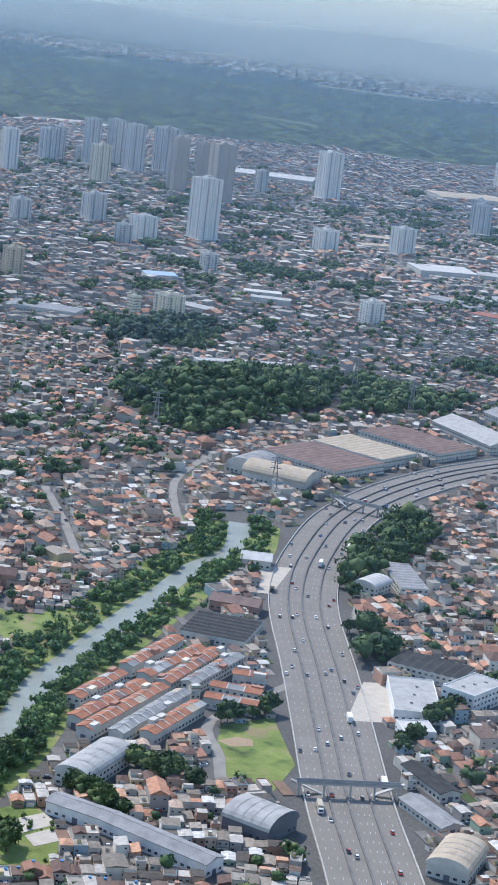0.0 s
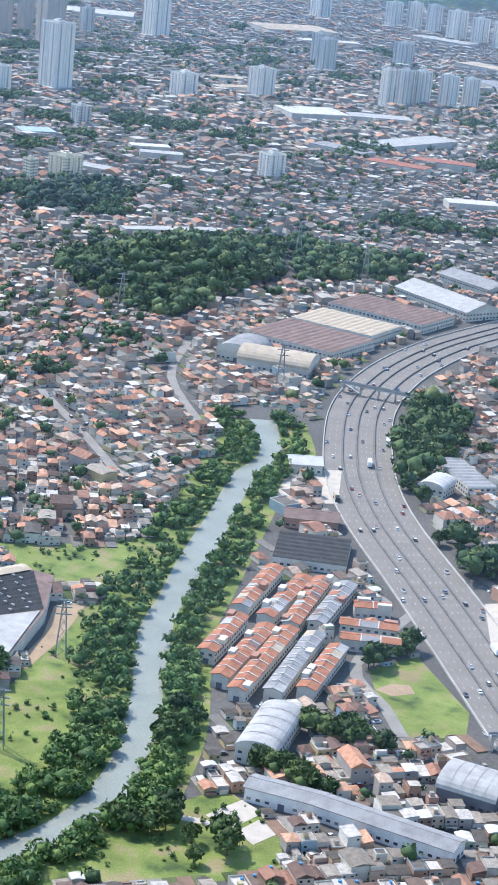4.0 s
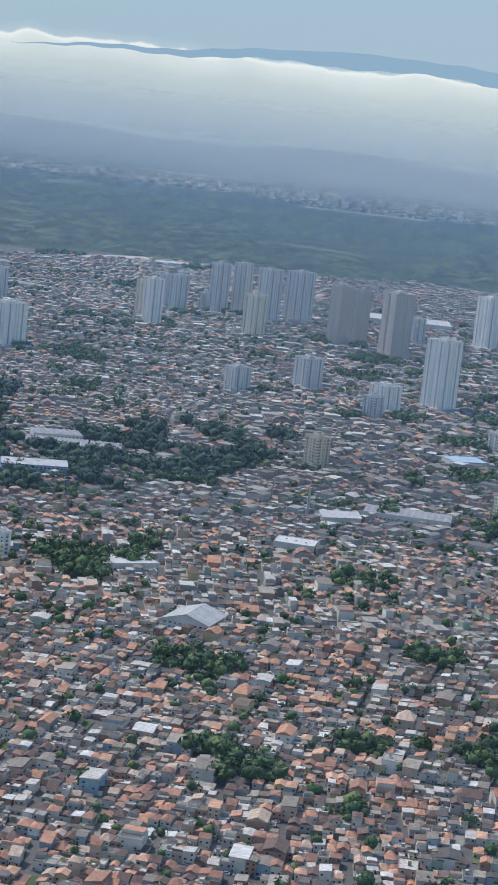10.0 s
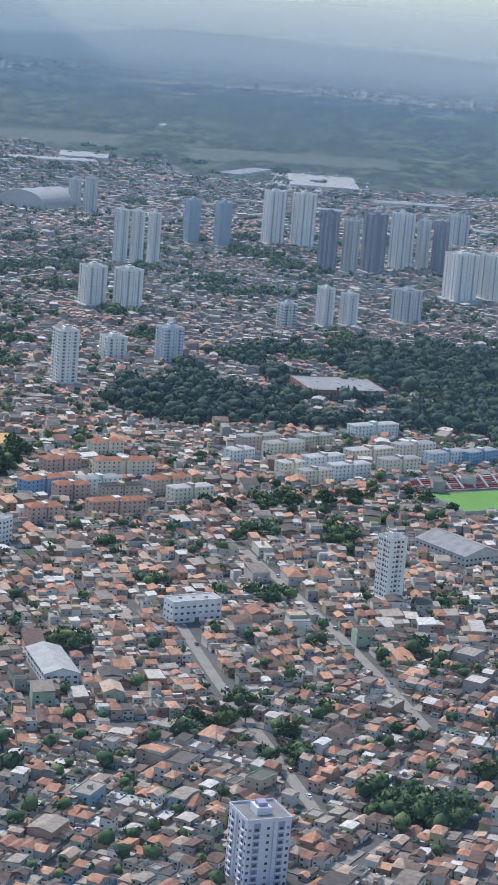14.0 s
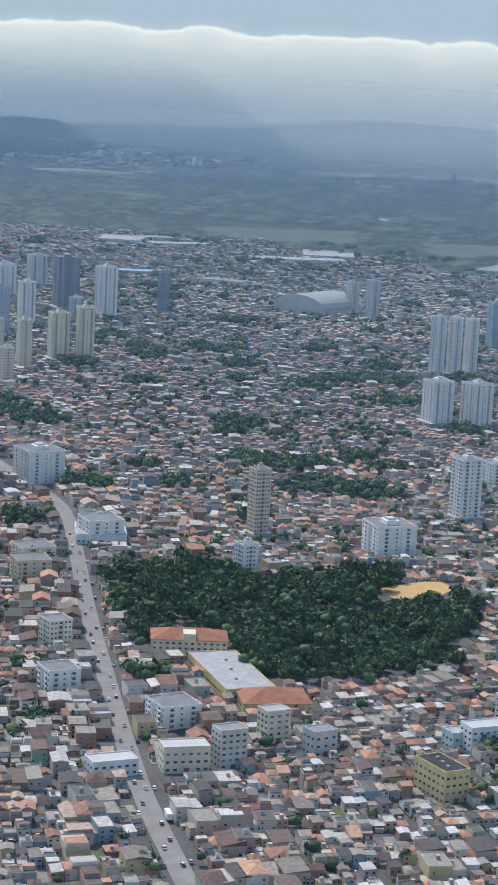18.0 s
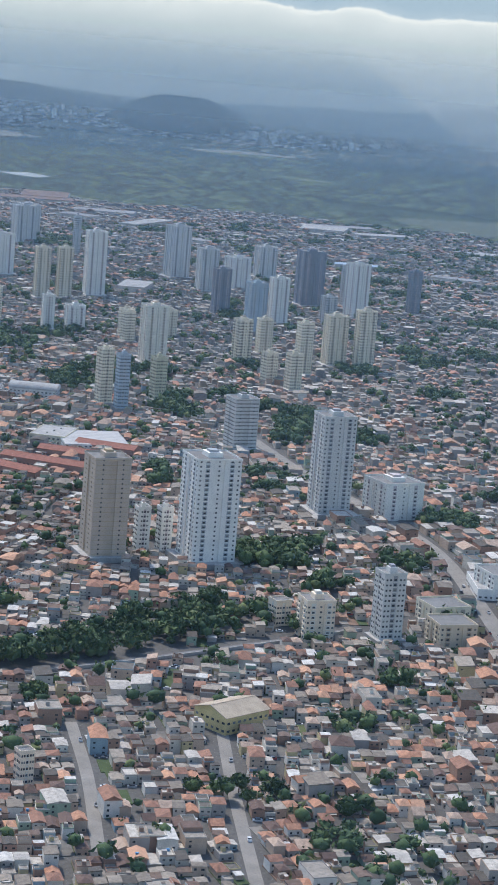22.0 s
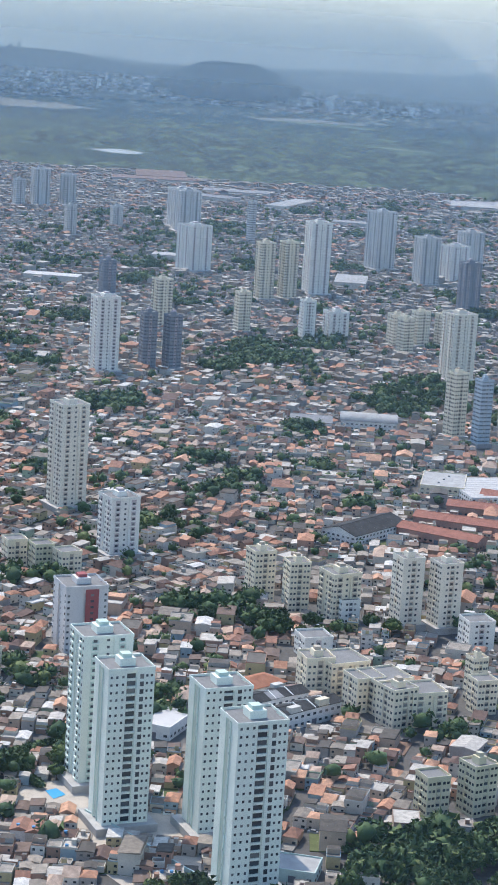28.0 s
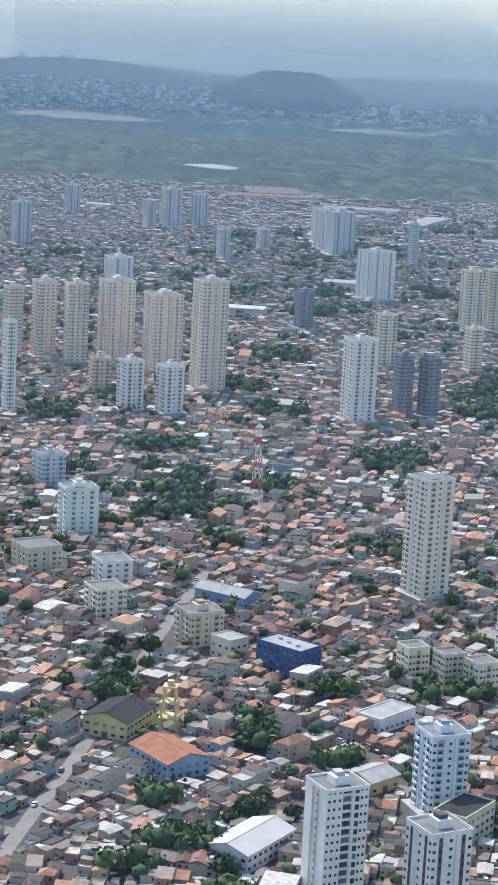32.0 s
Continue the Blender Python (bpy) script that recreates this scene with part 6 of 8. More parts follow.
# ---- stadium ----
def stadium():
    ob = new("stadium")
    cx, cy, turn = -944.5, 695, 66.5
    ob.matrix_world = pose(cx, cy, 0, 0, 0, turn)
    tagged(ob, "football ground with bright turf and red-seated terraces", "stadium")
    part("pitch", box_mesh("pitch", 52, 29, 0.12, M_TURF), ob, "bright green turf")
    red, conc = plain("red_seats", (0.30, 0.07, 0.065)), plain("stand_concrete", (0.30, 0.29, 0.28))
    for side, ln, base in ((0, 54, 17.5), (1, 30, 29.5)):
        for k in range(7):
            hgt = 0.6 + k * 0.55
            off = base + k * 1.15
            me = box_mesh("terrace", ln, 1.15, hgt, red if k % 3 else conc)
            m = pose(0, off, 0) if side == 0 else pose(0, 0, 0, 0, 0, -90) @ pose(0, off, 0)
            part("terrace", me, ob, "", m)
        for k in range(9 if side == 0 else 4):
            u = -ln / 2 + (k + 0.5) * ln / (9 if side == 0 else 4)
            me = box_mesh("stair", 1.0, 8.0, 0.4, ROOFS["palegrey"])
            m = pose(u, base + 3.6, 2.5, 25.5, 0, 0) if side == 0 else pose(0, 0, 0, 0, 0, -90) @ pose(u, base + 3.6, 2.5, 25.5, 0, 0)
            part("stair", me, ob, "", m)
    for sgn in (-1, 1):
        g = Soup()
        for px in (-1.0, 1.0):
            g.add(box_verts(0, px * 2, 0.1, 0.1, 0.1, 1.35), BOX, [0] * 6)
        g.add(box_verts(0, 0, 1.4, 0.1, 4.1, 0.1), BOX, [0] * 6)
        part("goal", g.mesh("goal", [M_PAINT]), ob, "", pose(sgn * 25, 0, 0))
    for sx, sy, w, d in ((0, -15.6, 54, 0.2), (-27, 0, 0.2, 31)):
        part("perimeter_wall", box_mesh("perimeter_wall", w, d, 1.2, SIDES["pale"]), ob, "", pose(sx, sy, 0))


stadium()


# ---- pylons, chimneys ----
def pylon(x, y, h, turn=0.0):
    ob = new("power_pylon")
    ob.matrix_world = pose(x, y, float(ground_z(x, y)), 0, 0, turn)
    tagged(ob, "tall grey steel lattice power pylon", "pylon", "power pylons")
    def bar(p, q, t=0.22):
        p, q = Vector(p), Vector(q)
        s = Soup()
        s.add(box_verts(0, 0, 0, t, t, (q - p).length), BOX, [0] * 6)
        return s.mesh("bar", [M_STEEL]), Matrix.Translation(p) @ (q - p).to_track_quat("Z", "Y").to_matrix().to_4x4()
    b = h * 0.09
    for sx, sy in ((-1, -1), (1, -1), (1, 1), (-1, 1)):
        me, m = bar((sx * b, sy * b, -0.3), (sx * 0.3, sy * 0.3, h))
        part("leg", me, ob, "", m)
    for k in range(6):
        z0, z1 = h * k / 6, h * (k + 1) / 6
        r0, r1 = b + (0.3 - b) * k / 6, b + (0.3 - b) * (k + 1) / 6
        for sx, sy, tx, ty in ((-1, -1, 1, -1), (1, -1, 1, 1), (1, 1, -1, 1), (-1, 1, -1, -1)):
            me, m = bar((sx * r0, sy * r0, z0), (tx * r1, ty * r1, z1), 0.12)
            part("brace", me, ob, "", m)
    for k in (0.72, 0.84, 0.96):
        part("cross_arm", box_mesh("cross_arm", h * 0.26, 0.3, 0.3, M_STEEL, h * k), ob)


for px, py, ph in ((-580, 716, 17), (-484, 667, 17), (-576, 876, 18), (-537, 866, 17), (-416, 404, 15), (-400, 352, 14)):
    pylon(px, py, ph, 30)


def chimney(x, y, h, mat, label):
    bm = bmesh.new()
    bmesh.ops.create_cone(bm, cap_ends=True, segments=14, radius1=h * 0.055, radius2=h * 0.038, depth=h, matrix=Matrix.Translation((0, 0, h / 2)))
    me = bpy.data.meshes.new("stack")
    bm.to_mesh(me)
    bm.free()
    me.materials.append(mat)
    ob = new("chimney")
    ob.matrix_world = pose(x, y, -0.1)
    tagged(ob, label, "chimney", "factory chimneys")
    part("stack", me, ob)
    part("base", box_mesh("chimney_base", h * 0.16, h * 0.16, h * 0.08, mat), ob)
    part("rim", box_mesh("chimney_rim", h * 0.09, h * 0.09, h * 0.02, M_CONCRETE, h), ob)


chimney(-829, 857, 14, ROOFS["palegrey"], "tall pale factory chimney among small houses")
chimney(-1028, 878, 21, ROOFS["palegrey"], "tall pale concrete chimney beside the wood")
chimney(-1886, 1587, 16, ROOFS["beige"], "tall tan chimney far behind the town")


# ---- flat ground pieces ----
def patch(name, pts, mat, z, label, category):
    me = bpy.data.meshes.new(name)
    me.from_pydata([(px, py, z) for px, py in pts], [], [list(range(len(pts)))])
    me.materials.append(mat)
    me.update()
    if me.polygons[0].normal.z < 0:
        me.flip_normals()
    thing(name, me, label, category, kind="structure")


M_COURT = plain("court_concrete", (0.46, 0.41, 0.34), 0.9, 0.2)
patch("ground_court", [(-340, 349.5), (-337.5, 361.5), (-331.5, 357.5), (-334.5, 346.5)], M_COURT, 0.12, "worn concrete sports court in the park", "court")
patch("ground_court_small", [(-348.5, 352), (-345.5, 363), (-339, 360.5), (-341.5, 349.5)], M_COURT, 0.12, "small worn concrete court", "court")
patch("pavement_park", [(-356.5, 345.5), (-356, 348), (-345.5, 350.8), (-344.6, 348.6)], M_COURT, 0.12, "pale curving path through the park", "path")
patch("ground_plaza", [(-325, 338), (-322, 350), (-313, 349), (-311, 339)], M_STREET, 0.1, "grey paved open yard beside the school", "yard")
patch("ground_bare_spot", [(-346, 436), (-344, 442), (-340, 444), (-337, 440), (-341, 435)], M_DIRT, 0.1, "bare earth worn into the grass", "earth")
patch("ground_track", [(-434, 430), (-430, 442), (-421, 412), (-418, 392), (-421, 390), (-426, 412)], M_DIRT, 0.1, "bare earth track beside the factory", "earth")
patch("ground_ball_field", [(-1142, 580), (-1138, 614), (-1124, 608), (-1118, 576)], plain("ochre_earth", (0.50, 0.33, 0.13), 0.95, 0.2), 0.12, "ochre earth ball field among trees", "field")
patch("ground_yard", [(-428, 545), (-438, 580), (-425, 592), (-412, 560)], M_COURT, 0.09, "pale concrete depot yard", "yard")
patch("ground_forecourt", [(-331, 478), (-345, 510), (-335, 520), (-318, 490)], M_COURT, 0.09, "pale concrete forecourt beside the motorway", "yard")
patch("ground_tower_court", [(-1405, 268), (-1388, 300), (-1352, 305), (-1318, 275), (-1340, 255)], M_COURT, 0.09, "paved court around the tall flats", "yard")
M_LAKE = plain("pale_lake", (0.60, 0.62, 0.60), 0.15, 0.08, 0.0)
patch("water_lake", [(-2844, 1610), (-2838, 1655), (-2787, 1647), (-2772, 1616), (-2797, 1604)], M_LAKE, 0.5, "far pale lake in the woods", "lake")
patch("water_lake_east", [(-2360, 2110), (-2420, 2230), (-2320, 2190), (-2263, 2074), (-2310, 2080)], M_LAKE, 0.5, "far pale lake in the meadows", "lake")
M_POOL = plain("pool_water", (0.10, 0.36, 0.60), 0.1, 0.08, 0.0)
patch("water_pool", [(-1393.8, 277.2), (-1393.3, 280.0), (-1389.4, 279.2), (-1389.1, 275.4)], M_POOL, 0.25, "small blue swimming pool", "pool")
patch("ground_pool_deck", [(-1393.9, 276.0), (-1394.5, 281.7), (-1390.5, 283.7), (-1385.4, 277.5), (-1387.9, 273.3)], M_COURT, 0.14, "pale paving round the pool", "paving")
M_RAIL = plain("track_bed", (0.20, 0.18, 0.16), 0.95, 0.25)
s = Soup()
ribbon(s, RAIL, 1.6, -1.6, 0.06, 0)
thing("road_below_trees", s.mesh("lane", [M_ASPHALT]), "narrow lane along the belt of trees", "road", kind="structure")
thing("retaining_wall", wall_along(RAIL, -2.0, 0.3, 0.9, M_CONCRETE), "long pale wall beside the lane", "wall")
for k, st in enumerate(STREETS):
    s = Soup()
    ribbon(s, smooth_line(st, 4), 1.6, -1.6, 0.055 + 0.004 * k, 0)
    thing(f"road_{k + 1}", s.mesh("street", [M_STREET]), "pale grey side street between houses", "road", kind="structure")

patch("ground_pit", [(-1205, 225), (-1200, 246), (-1188, 270), (-1172, 262), (-1160, 240), (-1175, 220)], plain("dark_yard", (0.05, 0.055, 0.045), 0.95, 0.3), 0.1, "dark sunken yard with scrub", "yard")
hall(-1166, 254, 16, 11, 3.2, 62, "flat", "white", "white", "store", "store with a broad white roof")

M_FAR_MEADOW = plain("dry_meadow", (0.10, 0.115, 0.082), 0.95, 0.25)
FAR_MEADOWS = []
for far_name, far_pts in (("dry_meadow", [(-2116, 1893), (-2050, 1972), (-1953, 2096), (-1862, 1971), (-1955, 1855), (-1998, 1759)]), ("meadow_strip", [(-1608, 1715), (-1570, 1792), (-1536, 1965), (-1497, 1895), (-1526, 1721), (-1563, 1648)]), ("meadow_west", [(-2355, 1782), (-2249, 1952), (-2119, 1777), (-2188, 1710), (-2275, 1701)])):
    FAR_MEADOWS.append(far_pts)
    patch("ground_" + far_name, far_pts, M_FAR_MEADOW, 0.7, "far strip of dry olive meadow", "meadow")
LOT = [(-1771, 1582), (-1888, 1773), (-1861, 1829), (-1774, 1786), (-1719, 1703), (-1754, 1636)]
patch("ground_far_lot", LOT, M_COURT, 0.3, "far pale vehicle lot beside the towers", "yard")
patch("ground_far_yard", [(-1657, 1796), (-1641, 1903), (-1601, 1991), (-1582, 1922), (-1608, 1807)], M_COURT, 0.3, "far strip of pale bare ground", "yard")
lot_x, lot_y = np.meshgrid(np.arange(min(p[0] for p in LOT), max(p[0] for p in LOT), 6.0), np.arange(min(p[1] for p in LOT), max(p[1] for p in LOT), 9.0))
lot_x, lot_y = lot_x.ravel(), lot_y.ravel()
lot_ok = inside(lot_x, lot_y, LOT) & (rng.random(len(lot_x)) < 0.8)
lot_soup = Soup()
lot_soup.add(box_verts(lot_x[lot_ok], lot_y[lot_ok], 0.3, 2.4, 4.6, 1.6, 0.5), BOX[:5], [0] * 5)
thing("parked_vehicles", lot_soup.mesh("parked_vehicles", [material("vehicle_paint", (0, 0, 0), 0.4, vary=0.1, bump=0, palette=[(0.5, (0.6, 0.6, 0.58)), (0.3, (0.25, 0.26, 0.28)), (0.2, (0.08, 0.08, 0.09))])]), "rows of far parked vehicles on a lot", "vehicles", kind="stuff")
BLOCKED.extend([(px + (qx - px) * f, py + (qy - py) * f, 14) for ring in (LOT,) for (px, py), (qx, qy) in itertools.combinations(ring, 2) for f in (0.25, 0.5, 0.75)])
BLOCKED.extend([(-1130, 578, 8), (-1131, 595, 11), (-1130, 608, 9), (-1124, 570, 7), (-1126, 592, 13)])


# ---- mast, bell tower, court wall ----
def lattice_mast(x, y, h):
    ob = new("radio_mast")
    ob.matrix_world = pose(x, y, 0, 0, 0, 20)
    tagged(ob, "tall red and white lattice radio mast among trees", "mast")
    paint = [plain("mast_red", (0.55, 0.10, 0.06), 0.6), plain("mast_white", (0.70, 0.69, 0.66), 0.6)]
    b = h * 0.06
    for k in range(8):
        z0, z1 = h * k / 8 - (0.2 if k == 0 else 0), h * (k + 1) / 8
        r0, r1 = b + (0.35 - b) * k / 8, b + (0.35 - b) * (k + 1) / 8
        for sx, sy, tx, ty in ((-1, -1, 1, -1), (1, -1, 1, 1), (1, 1, -1, 1), (-1, 1, -1, -1)):
            for name, p, q, t in (("leg", (sx * r0, sy * r0, z0), (sx * r1, sy * r1, z1), 0.22), ("brace", (sx * r0, sy * r0, z0), (tx * r1, ty * r1, z1), 0.13), ("rung", (sx * r1, sy * r1, z1), (tx * r1, ty * r1, z1), 0.13)):
                p, q = Vector(p), Vector(q)
                part(name, box_mesh(name, t, t, (q - p).length, paint[k % 2]), ob, "", Matrix.Translation(p) @ (q - p).to_track_quat("Z", "Y").to_matrix().to_4x4())
    for z in (0.86, 0.96):
        part("antenna_ring", box_mesh("antenna_ring", 1.9, 1.9, 0.5, paint[1], h * z), ob, "white antenna ring")


def bell_tower(x, y, h):
    ob = new("bell_tower")
    ob.matrix_world = pose(x, y, 0, 0, 0, 35)
    tagged(ob, "open yellow bell tower beside the church", "tower")
    yellow = SIDES["yellow"]
    wide = h * 0.16
    for k in range(3):
        w = wide * (1 - 0.16 * k)
        for sx, sy in ((-1, -1), (1, -1), (1, 1), (-1, 1)):
            part("post", box_mesh("post", 0.5, 0.5, h * 0.28, yellow, h * 0.3 * k), ob, "", pose(sx * w, sy * w, 0))
        part("slab", box_mesh("slab", 2 * w + 0.7, 2 * w + 0.7, h * 0.02 + 0.1, yellow, h * (0.3 * k + 0.28) - 0.02), ob)
    part("cap", box_mesh("cap", wide * 0.7, wide * 0.7, h * 0.1, yellow, h * 0.9), ob)


lattice_mast(-1682.9, 487.6, 30.3)
BLOCKED.append((-1682.9, 487.6, 4))
bell_tower(-1546.8, 312.5, 12.3)
BLOCKED.append((-1546.8, 312.5, 4))
COURT_WALL = smooth_line([(-1377.3, 273.7), (-1360.0, 271.8), (-1342.5, 268.9), (-1328.2, 268.3)], 3)
for p, q in zip(COURT_WALL[:-1], COURT_WALL[1:]):
    v = q - p
    thing("wall_court", box_mesh("court_wall", float(np.hypot(*v)) + 0.1, 0.3, 2.2, SIDES["mint"]), "pale green boundary wall below the tall flats", "wall", kind="structure", at=pose((p[0] + q[0]) / 2, (p[1] + q[1]) / 2, 0, 0, 0, math.degrees(math.atan2(v[1], v[0]))))
HEDGES = [[(-1412.6, 280.4), (-1395.3, 277.4)], [(-1415.0, 283.2), (-1414.0, 298.8)]]
BLOCKED.extend([(px, py, 4) for line in HEDGES for px, py in line] + [(-1390, 278, 8)])
LOTS, PLOTS, PLOT_W, PLOT_D = house_lots()


# ---- nearest houses, one by one ----
def single_houses(lots):
    """Copies of a dozen houses with their own walls, roof, openings and tank."""
    m_wall = material("house_wall", (0, 0, 0), 0.9, scale=1.2, vary=0.22, palette=WALLS, spread="object")
    m_red = material("house_tiles", (0, 0, 0), 0.9, scale=2.0, vary=0.3, bump=0.2, palette=ROOF_RED, spread="object")
    m_grey = material("house_sheets", (0, 0, 0), 0.85, scale=2.0, vary=0.3, bump=0.15, palette=ROOF_GREY, spread="object")
    m_tank = plain("blue_tank", (0.10, 0.25, 0.45), 0.5, 0.1)
    m_door = plain("door_paint", (0.16, 0.10, 0.07), 0.6, 0.2)
    win, door = box_mesh("house_window", 1.3 * H, 0.07, 1.05 * H, M_PANE_OB), box_mesh("house_door", 0.9 * H, 0.07, 2.05 * H, m_door)
    bm = bmesh.new()
    bmesh.ops.create_cone(bm, cap_ends=True, segments=12, radius1=0.34, radius2=0.4, depth=0.5, matrix=Matrix.Translation((0, 0, 0.25)))
    tank = bpy.data.meshes.new("tank")
    bm.to_mesh(tank)
    bm.free()
    tank.materials.append(m_tank)
    lid = box_mesh("tank_lid", 0.4, 0.4, 0.05, m_tank, 0.5)
    g = np.random.default_rng(5)
    protos = []
    for k in range(14):
        w, d = g.uniform(6.2, 8.4) * H, g.uniform(8.5, 12.8) * H
        floors = 1 if k % 3 == 0 else 2
        h = (3.2 if floors == 1 else 6.0) * H
        style = ("gable", "flat", "hip", "sheet", "gable", "flat", "sheet")[k % 7]
        ob = new("house")
        word = {"gable": "clay-tiled gable", "hip": "clay-tiled hipped", "sheet": "low grey sheet", "flat": "flat slab"}[style]
        tagged(ob, f"small rendered {'one' if floors == 1 else 'two'}-storey house with a {word} roof", "house", "small houses of the town")
        part("wall", box_mesh("house_walls", w, d, h, m_wall), ob)
        o = 0.25
        if style == "flat":
            for sx, sy, bw, bd in ((0, -1, w, 0.1), (0, 1, w, 0.1), (-1, 0, 0.1, d - 0.2), (1, 0, 0.1, d - 0.2)):
                part("parapet", box_mesh("house_parapet", bw, bd, 0.45, m_wall, h), ob, "", pose(sx * (w / 2 - 0.05), sy * (d / 2 - 0.05), 0))
            part("roof", box_mesh("house_slab", w - 0.22, d - 0.22, 0.06, M_SLAB, h), ob)
            held = part("water_tank", tank, ob, "blue plastic water tank", pose(w * 0.2, d * 0.25, h + 0.05))
            part("lid", lid, held)
            part("stair_head", box_mesh("stair_head", 1.0, 1.2, 1.0, m_wall, h + 0.05), ob, "", pose(-w * 0.15, -d * 0.2, 0))
        else:
            rise = w * (0.24 if style != "sheet" else 0.1)
            run = w * 0.5 if style == "hip" else 0.0
            b = box_verts(0, 0, h, w + 2 * o, d + 2 * o, 0.08)
            v = np.concatenate([b, np.array([[(0, -d / 2 - o + run, h + rise), (0, d / 2 + o - run, h + rise)]])], 1)
            s = Soup()
            s.add(v, [(0, 1, 5, 4), (1, 2, 6, 5), (2, 3, 7, 6), (3, 0, 4, 7), (4, 5, 8), (6, 7, 9), (5, 6, 9, 8), (7, 4, 8, 9), (3, 2, 1, 0)], [0] * 9)
            part("roof", s.mesh("house_roof", [m_grey if style == "sheet" else m_red]), ob)
            if k % 2:
                part("water_tank", tank, ob, "blue plastic water tank", pose(w * 0.1, d * 0.3, h + rise * 0.6))
        for f in range(floors):
            part("window", win, ob, "", pose(-w * 0.22, -d / 2, (1.0 + 2.8 * f) * H))
            if f:
                part("window", win, ob, "", pose(w * 0.22, -d / 2, (1.0 + 2.8 * f) * H))
            part("window", win, ob, "", pose(w / 2, d * (0.2 - 0.35 * f), (1.0 + 2.8 * f) * H, 0, 0, 90))
        part("door", door, ob, "", pose(w * 0.22, -d / 2, 0.03))
        protos.append(ob)
    for i, (x, y, a) in enumerate(lots[:, :3]):
        ob = protos[i % 14] if i < 14 else None
        m = pose(x, y, float(ground_z(x, y)) - 0.02, 0, 0, math.degrees(a) + (0, 0, 180)[i % 3] + g.uniform(-3, 3))
        if ob:
            ob.matrix_world = m
        else:
            copy_thing(protos[int(g.integers(14))], m)


# where the town comes closest under the flight: foot of the view along the walk
FOOT_X = [-1560, -1480, -1350, -1240, -1140, -1050, -960, -880, -800, -720, -640, -560, -500, -330, -280]
FOOT_Y = [262, 262, 262, 285, 300, 330, 340, 350, 350, 360, 370, 385, 400, 330, 360]
score = 1e6 * (LOTS[:, 7] > 0) + LOTS[:, 1] - np.interp(LOTS[:, 0], FOOT_X, FOOT_Y) + 400 * ((LOTS[:, 0] < -1570) | (LOTS[:, 0] > -275))
order = np.argsort(np.where(score < -6, 1e9, score))
NEAREST, REST = LOTS[order[:220]], LOTS[order[220:]]
taken = {(round(px, 3), round(py, 3)) for px, py in NEAREST[:, 8:10]}
REST = REST[[not (r[7] == 2 and (round(r[8], 3), round(r[9], 3)) in taken) for r in REST]]
single_houses(NEAREST)


# ---- vehicles ----
M_CAR = material("car_paint", (0, 0, 0), 0.3, vary=0.05, bump=0, spread="object", spec=0.5, palette=[(0.34, (0.72, 0.72, 0.72)), (0.22, (0.38, 0.39, 0.40)), (0.2, (0.05, 0.05, 0.055)), (0.12, (0.16, 0.17, 0.19)), (0.08, (0.30, 0.05, 0.04)), (0.04, (0.10, 0.16, 0.34))])
M_TYRE = plain("tyre_rubber", (0.03, 0.03, 0.03), 0.9, 0.1)
M_CARGO = material("cargo_box", (0, 0, 0), 0.5, vary=0.1, bump=0, spread="object", palette=[(0.6, (0.74, 0.74, 0.72)), (0.2, (0.30, 0.32, 0.34)), (0.2, (0.45, 0.38, 0.28))])


def taper(name, w, l, h, top_w, top_l, z0, mat, shift=0.0):
    s = Soup()
    b, t = box_verts(0, 0, z0, w, l, 0), box_verts(0, shift, z0 + h, top_w, top_l, 0)
    s.add(np.concatenate([b[:, :4], t[:, :4]], 1), BOX, [0] * 6)
    return s.mesh(name, [mat])


def wheel_mesh(r):
    bm = bmesh.new()
    bmesh.ops.create_cone(bm, cap_ends=True, segments=12, radius1=r, radius2=r, depth=0.14, matrix=Matrix.Rotation(radians(90), 4, "Y"))
    me = bpy.data.meshes.new("wheel")
    bm.to_mesh(me)
    bm.free()
    me.materials.append(M_TYRE)
    return me


def make_car():
    ob = new("car")
    tagged(ob, "small passenger car on the road", "car", "cars on the roads")
    part("body", taper("car_body", 0.96, 2.3, 0.36, 0.92, 2.2, 0.14, M_CAR), ob)
    part("glazing", taper("car_glass", 0.88, 1.35, 0.26, 0.72, 0.95, 0.5, M_DARK, -0.05), ob)
    part("roof", taper("car_roof", 0.73, 0.96, 0.04, 0.66, 0.86, 0.76, M_CAR, 0.0), ob)
    wm = wheel_mesh(0.17)
    for sx in (-0.43, 0.43):
        for sy in (-0.72, 0.72):
            part("wheel", wm, ob, "", pose(sx, sy, 0.17))
    return ob


def make_lorry():
    ob = new("lorry")
    tagged(ob, "box lorry with a separate cab on the motorway", "lorry", "lorries on the motorway")
    part("cargo_box", taper("cargo", 1.35, 4.4, 1.6, 1.35, 4.4, 0.5, M_CARGO), ob)
    cab = part("cab", taper("cab", 1.3, 1.1, 1.2, 1.25, 0.95, 0.35, M_CAR, -0.04), ob, "", pose(0, 2.85, 0))
    part("windscreen", taper("windscreen", 1.1, 0.06, 0.45, 1.05, 0.06, 0.95, M_DARK), cab, "", pose(0, 0.51, 0))
    part("chassis", taper("chassis", 0.8, 6.0, 0.2, 0.8, 6.0, 0.3, M_TYRE), ob, "", pose(0, 0.5, 0))
    wm = wheel_mesh(0.27)
    for sx in (-0.6, 0.6):
        for sy in (-1.5, -0.8, 2.7):
            part("wheel", wm, ob, "", pose(sx, sy, 0.27))
    return ob


